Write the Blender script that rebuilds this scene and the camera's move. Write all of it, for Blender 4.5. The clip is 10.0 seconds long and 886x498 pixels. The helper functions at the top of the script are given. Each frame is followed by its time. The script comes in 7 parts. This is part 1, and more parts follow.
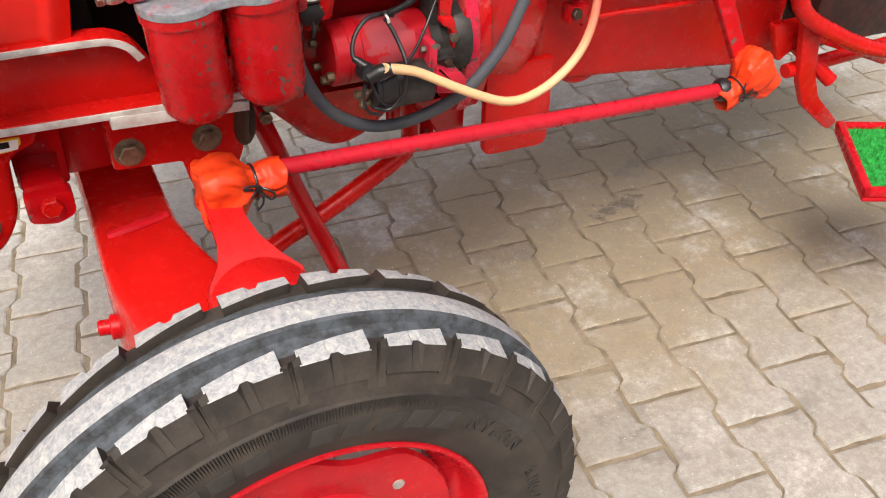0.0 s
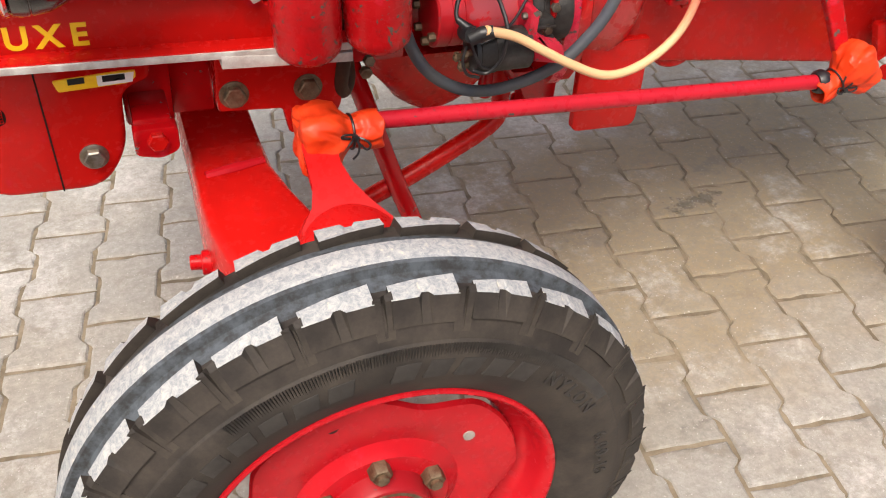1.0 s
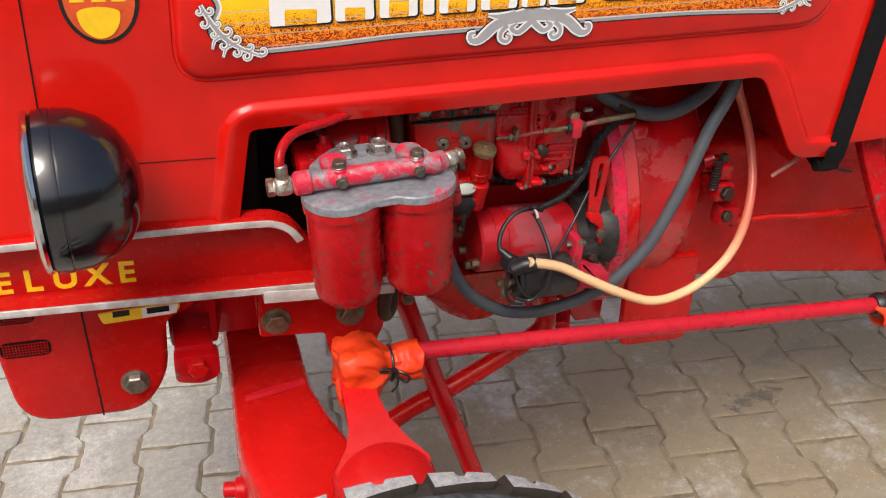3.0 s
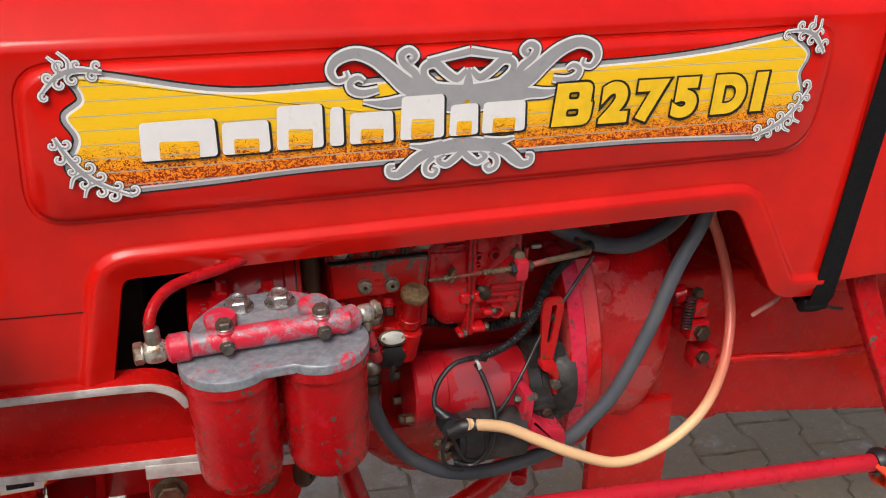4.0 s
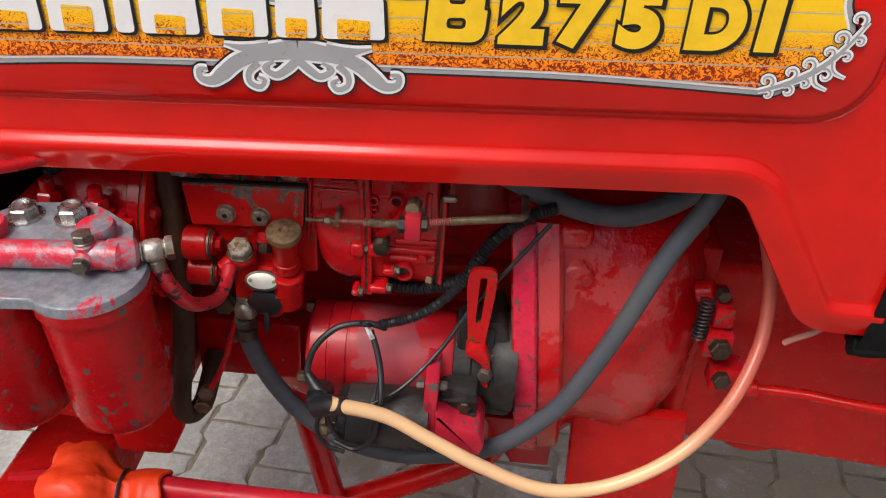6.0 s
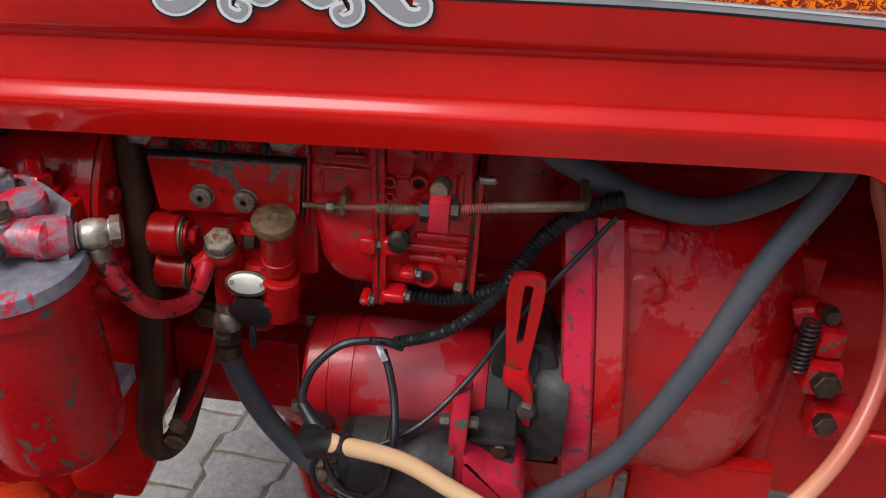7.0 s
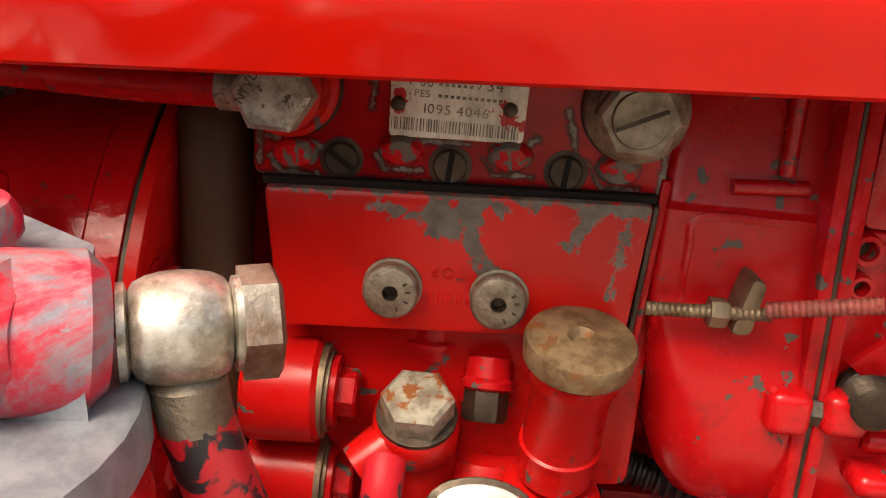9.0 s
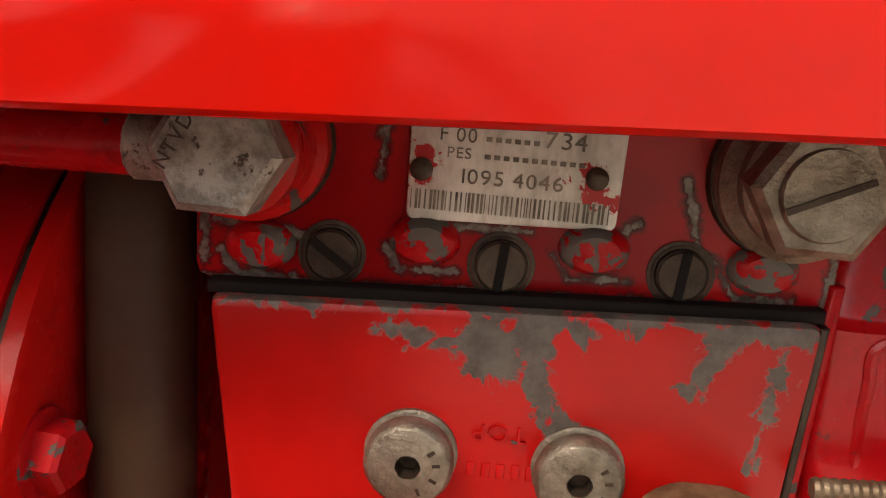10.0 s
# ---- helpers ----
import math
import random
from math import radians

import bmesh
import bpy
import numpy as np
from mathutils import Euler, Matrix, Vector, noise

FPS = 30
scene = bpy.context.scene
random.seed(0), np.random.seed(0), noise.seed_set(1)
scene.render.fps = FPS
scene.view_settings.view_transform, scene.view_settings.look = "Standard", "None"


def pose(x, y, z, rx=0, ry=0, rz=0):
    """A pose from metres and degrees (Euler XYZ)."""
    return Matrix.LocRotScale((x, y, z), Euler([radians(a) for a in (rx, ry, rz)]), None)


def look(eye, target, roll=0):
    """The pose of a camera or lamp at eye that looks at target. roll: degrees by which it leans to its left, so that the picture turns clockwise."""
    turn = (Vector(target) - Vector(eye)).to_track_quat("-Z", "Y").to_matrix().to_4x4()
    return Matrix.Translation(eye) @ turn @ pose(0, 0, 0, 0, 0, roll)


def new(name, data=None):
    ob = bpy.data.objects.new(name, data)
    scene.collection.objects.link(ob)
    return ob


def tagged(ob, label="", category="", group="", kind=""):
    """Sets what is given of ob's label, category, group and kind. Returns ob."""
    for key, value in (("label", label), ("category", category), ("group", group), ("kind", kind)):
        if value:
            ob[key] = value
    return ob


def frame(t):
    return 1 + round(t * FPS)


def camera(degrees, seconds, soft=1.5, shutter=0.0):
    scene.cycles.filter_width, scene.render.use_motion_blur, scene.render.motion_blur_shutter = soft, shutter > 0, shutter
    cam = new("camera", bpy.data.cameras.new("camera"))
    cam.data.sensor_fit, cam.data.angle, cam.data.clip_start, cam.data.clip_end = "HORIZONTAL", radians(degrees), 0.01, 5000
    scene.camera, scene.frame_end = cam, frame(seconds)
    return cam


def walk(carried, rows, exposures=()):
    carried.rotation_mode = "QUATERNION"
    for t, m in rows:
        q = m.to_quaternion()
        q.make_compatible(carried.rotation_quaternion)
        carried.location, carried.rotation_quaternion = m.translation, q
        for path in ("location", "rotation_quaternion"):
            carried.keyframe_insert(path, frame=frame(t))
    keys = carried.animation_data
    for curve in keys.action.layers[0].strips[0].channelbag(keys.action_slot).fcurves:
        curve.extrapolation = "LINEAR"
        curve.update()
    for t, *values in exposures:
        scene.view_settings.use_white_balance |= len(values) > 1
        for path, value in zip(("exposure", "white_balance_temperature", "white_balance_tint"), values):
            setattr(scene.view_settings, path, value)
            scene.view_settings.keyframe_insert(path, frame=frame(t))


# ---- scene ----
cam = camera(52.79, 10.0, soft=1.1)
PATH = [
    (0, (-0.2044, 0.0456, 1.2903), (0.4681, 1.4638, 0.0508), -1.31),
    (0.5, (-0.2319, 0.0266, 1.2659), (0.4330, 1.4382, 0.0148), -0.32),
    (1, (-0.2518, 0.0194, 1.2658), (0.2970, 1.4846, 0.0201), 0.50),
    (1.5, (-0.2521, 0.0264, 1.2564), (0.2240, 1.5128, 0.0059), 0.87),
    (2, (-0.2505, 0.0093, 1.2637), (0.2051, 1.4925, 0.0018), 0.74),
    (2.5, (-0.2369, 0.0215, 1.3039), (0.2334, 1.5910, 0.1571), 0.18),
    (3, (-0.2052, 0.0876, 1.3462), (0.2788, 1.7633, 0.3675), -1.00),
    (3.2, (-0.1788, 0.1339, 1.3558), (0.3173, 1.8367, 0.4315), -0.91),
    (4.3, (-0.0138, 0.2626, 1.3282), (0.5035, 2.0129, 0.5102), -0.30),
    (4.5, (0.0529, 0.2761, 1.3133), (0.4754, 2.0456, 0.4825), -1.13),
    (5, (0.2541, 0.2821, 1.2905), (0.3069, 2.0776, 0.4111), 0.11),
    (5.2, (0.2969, 0.2870, 1.2896), (0.2693, 2.0688, 0.3816), -0.51),
    (6.3, (0.3119, 0.4527, 1.2886), (0.1900, 2.1426, 0.2259), -0.18),
    (6.5, (0.3137, 0.4669, 1.2885), (0.2386, 2.1541, 0.2172), -1.07),
    (7, (0.2942, 0.5456, 1.1825), (0.1194, 2.2847, 0.2104), -0.02),
    (7.5, (0.2361, 0.6120, 1.0718), (0.0163, 2.4296, 0.2669), 2.05),
    (8, (0.1827, 0.6614, 1.0597), (-0.0267, 2.5091, 0.3234), 0.39),
    (8.5, (0.1324, 0.7240, 0.9962), (-0.0400, 2.6389, 0.4455), 0.52),
    (9, (0.1034, 0.8341, 0.9977), (0.0196, 2.7625, 0.4739), 1.41),
    (9.5, (0.0976, 0.8974, 0.9910), (-0.0102, 2.8322, 0.4961), 1.15),
    (10, (0.0882, 0.9208, 0.9879), (0.0364, 2.8843, 0.6110), 1.51),
]
EXPOSURES = [(0.0, 0.0, 6400, 10), (2.0, -0.05, 6400, 10), (3.2, -0.35, 6250, 10), (4.5, -0.55, 6150, 10), (5.2, -0.5, 6100, 10), (6.5, -0.6, 6000, 10), (7.0, -0.75, 5700, 10), (7.5, 0.5, 5700, 10), (8.5, 0.58, 7000, 10), (9.0, 0.45, 7200, 10), (10.0, 0.65, 6900, 10)]
walk(cam, [(t, look(eye, target, roll)) for t, eye, target, roll in PATH], EXPOSURES)

# ---- daylight ----
SUN_DIR = Vector((-0.35, -0.58, 1.0)).normalized()
world = bpy.data.worlds.new("world")
scene.world = world
world.use_nodes = True
wn = world.node_tree.nodes
sky = wn.new("ShaderNodeTexSky")
sky.sky_type = "NISHITA"
sky.sun_disc = False
sky.sun_elevation = math.asin(SUN_DIR.z)
sky.sun_rotation = math.atan2(SUN_DIR.x, SUN_DIR.y)
sky.air_density, sky.dust_density = 1.0, 7.0
sky.ozone_density = 0.5
world.node_tree.links.new(sky.outputs[0], wn["Background"].inputs[0])
wn["Background"].inputs[1].default_value = 0.19
sun = new("sun", bpy.data.lights.new("sun", "SUN"))
sun.data.energy, sun.data.angle, sun.data.color = 2.5, radians(24), (1.0, 0.94, 0.85)
sun.matrix_world = look(SUN_DIR * 20, (0, 0, 0))


# ---- materials ----
class Nodes:
    """A small wrapper that writes a node material."""

    def __init__(self, name):
        self.m = bpy.data.materials.new(name)
        self.m.use_nodes = True
        self.t = self.m.node_tree
        self.b = self.t.nodes["Principled BSDF"]
        self.co = self.t.nodes.new("ShaderNodeTexCoord").outputs["Object"]

    def put(self, socket, value):
        if hasattr(value, "is_linked"):
            self.t.links.new(value, socket)
        else:
            socket.default_value = value

    def noise(self, scale, detail=4.0, rough=0.6, co=None, distort=0.0):
        n = self.t.nodes.new("ShaderNodeTexNoise")
        self.t.links.new(co or self.co, n.inputs["Vector"])
        n.inputs["Scale"].default_value, n.inputs["Detail"].default_value = scale, detail
        n.inputs["Roughness"].default_value, n.inputs["Distortion"].default_value = rough, distort
        return n.outputs["Fac"]

    def step(self, fac, lo, hi, a=0.0, b=1.0):
        n = self.t.nodes.new("ShaderNodeMapRange")
        n.interpolation_type = "SMOOTHSTEP"
        self.put(n.inputs[0], fac)
        for k, v in zip((1, 2, 3, 4), (lo, hi, a, b)):
            n.inputs[k].default_value = v
        return n.outputs[0]

    def mix(self, fac, a, b):
        n = self.t.nodes.new("ShaderNodeMix")
        n.data_type = "RGBA"
        self.put(n.inputs[0], fac)
        self.put(n.inputs[6], a if hasattr(a, "is_linked") else (*a, 1))
        self.put(n.inputs[7], b if hasattr(b, "is_linked") else (*b, 1))
        return n.outputs[2]

    def math(self, op, a, b=0.0):
        n = self.t.nodes.new("ShaderNodeMath")
        n.operation = op
        self.put(n.inputs[0], a)
        self.put(n.inputs[1], b)
        return n.outputs[0]

    def stretch(self, x, y, z):
        n = self.t.nodes.new("ShaderNodeMapping")
        self.t.links.new(self.co, n.inputs["Vector"])
        n.inputs["Scale"].default_value = (x, y, z)
        return n.outputs[0]

    def xyz(self, co=None):
        s = self.t.nodes.new("ShaderNodeSeparateXYZ")
        self.t.links.new(co or self.co, s.inputs[0])
        return s.outputs

    def near_line(self, u, v, a, b, wide):
        """wide minus the distance of (u, v) from the segment a-b."""
        du, dv = b[0] - a[0], b[1] - a[1]
        q = du * du + dv * dv
        t = self.math("ADD", self.math("MULTIPLY", self.math("SUBTRACT", u, a[0]), du / q), self.math("MULTIPLY", self.math("SUBTRACT", v, a[1]), dv / q))
        t = self.math("MINIMUM", self.math("MAXIMUM", t, 0.0), 1.0)
        x = self.math("SUBTRACT", self.math("SUBTRACT", u, a[0]), self.math("MULTIPLY", t, du))
        y = self.math("SUBTRACT", self.math("SUBTRACT", v, a[1]), self.math("MULTIPLY", t, dv))
        d = self.math("SQRT", self.math("ADD", self.math("MULTIPLY", x, x), self.math("MULTIPLY", y, y)))
        return self.math("SUBTRACT", wide, d)

    def bump(self, height, strength, distance=0.001):
        n = self.t.nodes.new("ShaderNodeBump")
        n.inputs["Strength"].default_value, n.inputs["Distance"].default_value = strength, distance
        self.put(n.inputs["Height"], height)
        self.t.links.new(n.outputs[0], self.b.inputs["Normal"])

    def end(self, color, rough=0.5, metal=0.0, coat=0.0, spec=0.5):
        self.put(self.b.inputs["Base Color"], color if hasattr(color, "is_linked") else (*color, 1))
        self.put(self.b.inputs["Roughness"], rough)
        self.put(self.b.inputs["Metallic"], metal)
        self.put(self.b.inputs["Coat Weight"], coat)
        self.put(self.b.inputs["Specular IOR Level"], spec)
        self.b.inputs["Coat Roughness"].default_value = 0.05
        return self.m


def paint(name, color, worn, chip=0.0, fade=0.0, rough=0.35, coat=0.3, relief=0.15, scale=1.0, lumps=0.0, spec=0.22):
    """Enamel paint: small shifts of tone, faded patches, sparse chips down to dull metal, brush lumps and grain."""
    n = Nodes(name)
    tone = n.step(n.noise(9 * scale), 0.3, 0.7)
    c = n.mix(tone, color, tuple(v * 0.80 for v in color))
    soot = n.step(n.noise(5 * scale, 7, 0.7), 0.52, 0.75, 0.0, 0.45 if lumps else 0.2)
    c = n.mix(soot, c, tuple(v * 0.42 for v in color))
    if fade:
        pale = n.step(n.noise(22 * scale, 5, 0.62, distort=0.4), 0.66 - fade * 0.22, 0.84 - fade * 0.2)
        c = n.mix(n.math("MULTIPLY", pale, 0.7), c, (0.60, 0.028, 0.060))
    if chip > 0.3:
        grease = n.step(n.noise(31, 8, 0.7, distort=0.4), 0.57, 0.68)
        c = n.mix(n.math("MULTIPLY", grease, 0.55), c, (0.10, 0.012, 0.010))
        speck = n.step(n.noise(210, 3, 0.6), 0.64, 0.70)
        c = n.mix(n.math("MULTIPLY", speck, n.step(n.noise(13 * scale, 5, 0.6), 0.45, 0.62, 0.0, 0.75)), c, (0.10, 0.03, 0.022))
    r = n.step(n.noise(60 * scale), 0.2, 0.8, rough * 0.8, rough * 1.3)
    h = n.noise(320 * scale, 3)
    if lumps:
        h = n.math("ADD", n.math("MULTIPLY", h, 0.4), n.math("MULTIPLY", n.noise(95 * scale, 3, 0.5), lumps))
    if chip:
        big = n.noise(72 * scale, 6, 0.62, distort=0.3)
        mask = n.step(big, 0.690 - chip * 0.10, 0.696 - chip * 0.10)
        c = n.mix(mask, c, n.mix(n.noise(150), worn, tuple(v * 0.5 for v in worn)))
        r = n.math("ADD", r, n.math("MULTIPLY", mask, 0.25))
        h = n.math("SUBTRACT", n.math("MULTIPLY", h, 0.5), n.math("MULTIPLY", mask, 0.6))
    n.bump(h, relief, 0.0008)
    return n.end(c, r, 0.0, coat, spec)


def plain(name, color, rough=0.5, metal=0.0, var=0.25, scale=40.0, relief=0.15, other=None, coat=0.0, grain=None, spec=0.5):
    n = Nodes(name)
    other = other or tuple(v * (1 - var) for v in color)
    f = n.step(n.noise(scale, 6, 0.65), 0.32, 0.68)
    c = n.mix(f, color, other)
    r = n.step(n.noise(scale * 2.3), 0.25, 0.75, max(rough - 0.1, 0.05), min(rough + 0.12, 1.0))
    n.bump(n.noise(grain or scale * 6, 4), relief, 0.0008)
    return n.end(c, r, metal, coat, spec)


RED = (0.57, 0.008, 0.006)
GREY_METAL = (0.115, 0.105, 0.085)
M_BONNET = paint("bonnet_enamel", (0.66, 0.010, 0.005), GREY_METAL, 0.0, 0.0, 0.11, 0.0, 0.008, spec=0.30)
M_RED = paint("red_enamel", RED, GREY_METAL, 0.0, 0.2, 0.24, 0.0, 0.2)
M_CAST = paint("cast_red_paint", (0.52, 0.004, 0.007), GREY_METAL, 0.35, 0.22, 0.16, 0.0, 0.9, 1.0, 1.6, spec=0.45)
M_CHIP = paint("chipped_red_paint", (0.48, 0.006, 0.009), GREY_METAL, 0.75, 0.35, 0.26, 0.0, 0.3, 1.3)
M_PUMP = paint("oily_pump_red", (0.52, 0.006, 0.006), GREY_METAL, 0.6, 0.0, 0.30, 0.0, 0.35, 1.4, 0.5, spec=0.25)
M_RIM = paint("rim_red_paint", (0.56, 0.010, 0.018), GREY_METAL, 0.0, 0.08, 0.24, 0.0, 0.1)
M_STEEL = plain("worn_steel", (0.40, 0.38, 0.34), 0.38, 0.9, 0.4, 60, 0.3, (0.20, 0.16, 0.11))
M_BRASS = plain("weathered_bolt", (0.25, 0.195, 0.125), 0.48, 0.6, 0.5, 70, 0.5, (0.12, 0.070, 0.038))
M_ALU = plain("dull_aluminium", (0.42, 0.41, 0.41), 0.42, 0.5, 0.3, 35, 0.25, (0.30, 0.25, 0.26))
M_HOSE = plain("dark_rubber_hose", (0.064, 0.075, 0.094), 0.5, 0.0, 0.35, 30, 0.2, (0.090, 0.094, 0.100), spec=0.3)
M_BLACK = plain("black_plastic", (0.018, 0.018, 0.020), 0.4, 0.0, 0.4, 50, 0.2)
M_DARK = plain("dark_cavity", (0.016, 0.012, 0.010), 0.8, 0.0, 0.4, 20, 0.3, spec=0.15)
M_SILVER = plain("silver_painted_edge", (0.62, 0.61, 0.58), 0.45, 0.2, 0.3, 50, 0.3, (0.42, 0.36, 0.34))


def tube_material():
    """Yellowed clear tube that turns salmon red towards its upper end."""
    n = Nodes("yellowed_plastic_tube")
    c = n.mix(n.noise(14), (0.82, 0.55, 0.28), (0.78, 0.48, 0.25))
    c = n.mix(n.step(n.xyz()[0], 0.40, 0.51), c, (0.56, 0.11, 0.075))
    n.bump(n.noise(120), 0.1, 0.0006)
    return n.end(c, 0.32)


M_YHOSE = tube_material()


def vinyl_material():
    """Thin orange vinyl with sharp little creases."""
    n = Nodes("creased_orange_vinyl")
    c = n.mix(n.step(n.noise(26, 5), 0.3, 0.7), (0.80, 0.058, 0.010), (0.66, 0.036, 0.006))
    fold = n.math("ABSOLUTE", n.math("SUBTRACT", n.noise(17, 1.5, 0.45, distort=0.7, co=n.stretch(1.0, 0.6, 1.3)), 0.5))
    n.bump(n.math("ADD", n.step(fold, 0.0, 0.12), n.math("MULTIPLY", n.noise(260, 3), 0.06)), 0.55, 0.004)
    return n.end(c, 0.42, 0.0, 0.0, 0.3)


M_ORANGE = vinyl_material()
# pink patches carry the rod's highlight as well as its faded paint
M_ROD = paint("faded_highlight_rod", (0.52, 0.014, 0.028), GREY_METAL, 0.2, 0.35, 0.28, 0.0, 0.15)
M_YELLOW = plain("yellow_paint", (0.95, 0.60, 0.010), 0.4, 0.0, 0.12, 60, 0.1)
M_WHITE = plain("white_print", (0.82, 0.81, 0.80), 0.35, 0.0, 0.05, 30, 0.05)
M_GRASS = plain("artificial_grass", (0.03, 0.42, 0.06), 0.6, 0.0, 0.5, 90, 0.4)


def tyre_material():
    n = Nodes("dusty_tyre_rubber")
    dust = n.step(n.noise(14, 8, 0.7), 0.35, 0.75)
    c = n.mix(dust, (0.028, 0.024, 0.021), (0.080, 0.066, 0.053))
    n.bump(n.noise(240, 4), 0.4, 0.0008)
    return n.end(c, n.step(dust, 0, 1, 0.6, 0.85), 0.0, 0.0, 0.25)


def tread_material():
    n = Nodes("scuffed_tread_rubber")
    scuff = n.step(n.noise(120, 9, 0.80, distort=0.6), 0.36, 0.62)
    c = n.mix(scuff, (0.25, 0.27, 0.285), (0.47, 0.47, 0.455))
    c = n.mix(n.step(n.noise(120, 6, 0.7), 0.60, 0.68), c, (0.62, 0.58, 0.46))
    n.bump(n.noise(180, 6, 0.7), 0.6, 0.001)
    return n.end(c, 0.85)


M_TYRE, M_TREAD = tyre_material(), tread_material()


def paver_material():
    n = Nodes("worn_concrete_paver")
    info = n.t.nodes.new("ShaderNodeObjectInfo")
    geo = n.t.nodes.new("ShaderNodeNewGeometry")
    pick = n.math("FRACT", n.math("ADD", info.outputs["Random"], geo.outputs["Random Per Island"]))
    mp = geo.outputs["Position"]
    xyz = n.xyz(mp)
    blot = n.step(n.noise(2.6, 7, 0.68, co=mp), 0.36, 0.66)
    fine = n.step(n.noise(75, 10, 0.82, co=mp), 0.36, 0.64)
    c = n.mix(pick, (0.48, 0.470, 0.440), (0.39, 0.382, 0.355))
    c = n.mix(n.math("MULTIPLY", blot, 0.34), c, (0.40, 0.34, 0.24))
    # brown film of old oil under and behind the axle, with two dark drips
    wave = n.math("MULTIPLY", n.math("SUBTRACT", n.noise(4.5, 7, 0.65, co=mp), 0.5), 0.9)
    # the film's wide reach also paints in shade under the tractor
    film = n.step(n.math("ADD", n.near_line(xyz[0], xyz[1], (0.40, 1.45), (1.5, 1.50), 0.58), wave), -0.15, 0.36)
    c = n.mix(n.math("MULTIPLY", film, 0.92), c, (0.33, 0.255, 0.145))
    speck = n.math("MULTIPLY", n.math("SUBTRACT", n.noise(26, 8, 0.75, co=mp), 0.5), 0.30)
    drip = n.step(n.math("ADD", n.near_line(xyz[0], xyz[1], (0.90, 1.465), (0.99, 1.485), 0.030), speck), 0.0, 0.03)
    c = n.mix(n.math("MULTIPLY", drip, 0.75), c, (0.055, 0.045, 0.032))
    for a, b, w in (((0.55, 0.83), (0.60, 0.80), 0.035), ((0.55, 0.91), (0.60, 0.915), 0.035), ((0.86, 0.77), (0.95, 0.80), 0.03), ((1.05, 1.60), (1.2, 1.62), 0.04), ((0.62, 1.44), (0.66, 1.42), 0.04)):
        smudge = n.step(n.math("ADD", n.near_line(xyz[0], xyz[1], a, b, w), speck), -0.01, 0.05)
        c = n.mix(n.math("MULTIPLY", smudge, 0.5), c, (0.13, 0.13, 0.125))
    chalk = n.step(n.noise(3.3, 9, 0.76, co=n_shift(n, mp)), 0.50, 0.64)
    c = n.mix(n.math("MULTIPLY", chalk, 0.60), c, (0.70, 0.69, 0.66))
    c = n.mix(n.math("MULTIPLY", fine, 0.55), c, (0.25, 0.23, 0.195))
    stain = n.step(n.noise(9, 9, 0.74, co=n_shift(n, mp), distort=0.4), 0.54, 0.66)
    c = n.mix(n.math("MULTIPLY", stain, 0.46), c, (0.22, 0.185, 0.135))
    mott = n.step(n.noise(34, 9, 0.8, co=n_shift(n, mp)), 0.40, 0.62)
    c = n.mix(n.math("MULTIPLY", mott, 0.38), c, (0.22, 0.205, 0.175))
    fleck = n.step(n.noise(170, 3, 0.6, co=mp), 0.66, 0.70)
    c = n.mix(n.math("MULTIPLY", fleck, 0.6), c, (0.74, 0.72, 0.67))
    grime = n.step(n.noise(11, 9, 0.78, co=mp), 0.60, 0.74)
    c = n.mix(n.math("MULTIPLY", grime, 0.6), c, (0.15, 0.13, 0.10))
    pit = n.step(n.noise(130, 4, 0.6, co=mp), 0.66, 0.72)
    c = n.mix(n.math("MULTIPLY", pit, 0.5), c, (0.14, 0.12, 0.09))
    n.bump(n.math("SUBTRACT", n.math("ADD", n.noise(200, 7, 0.75, co=mp), n.math("MULTIPLY", n.noise(24, 5, 0.6, co=mp), 1.5)), pit), 0.55, 0.0018)
    return n.end(c, 0.85, 0.0, 0.0, 0.3)


def n_shift(n, co):
    m = n.t.nodes.new("ShaderNodeMapping")
    n.t.links.new(co, m.inputs["Vector"])
    m.inputs["Location"].default_value = (7.3, 2.1, 4.0)
    return m.outputs[0]


M_PAVER = paver_material()
M_JOINT = plain("sandy_joint_dirt", (0.29, 0.24, 0.165), 0.95, 0.0, 0.4, 14, 0.8, (0.14, 0.112, 0.072), grain=300)


# ---- building blocks ----
def link(name, bm, material, parent=None, label="", smooth=True):
    me = bpy.data.meshes.new(name)
    bmesh.ops.recalc_face_normals(bm, faces=bm.faces)
    bm.to_mesh(me)
    bm.free()
    for p in me.polygons:
        p.use_smooth = smooth
    if smooth:
        me.set_sharp_from_angle(angle=radians(38))
    for m in material if isinstance(material, (list, tuple)) else (material,):
        me.materials.append(m)
    ob = new(name, me)
    if parent is not None:
        ob.parent = parent
    if label:
        ob["label"] = label
    return ob


def part(name, bm, material, parent, label=""):
    return link(name, bm, material, parent, label)


def frame_of(a, b):
    """A matrix whose z runs from a to b, at a."""
    d = Vector(b) - Vector(a)
    return Matrix.Translation(a) @ d.to_track_quat("Z", "Y").to_matrix().to_4x4()


def add(bm, verts, faces, mat=0):
    vs = [bm.verts.new(v) for v in verts]
    out = []
    for f in faces:
        fc = bm.faces.new([vs[i] for i in f])
        fc.material_index = mat
        out.append(fc)
    return vs, out


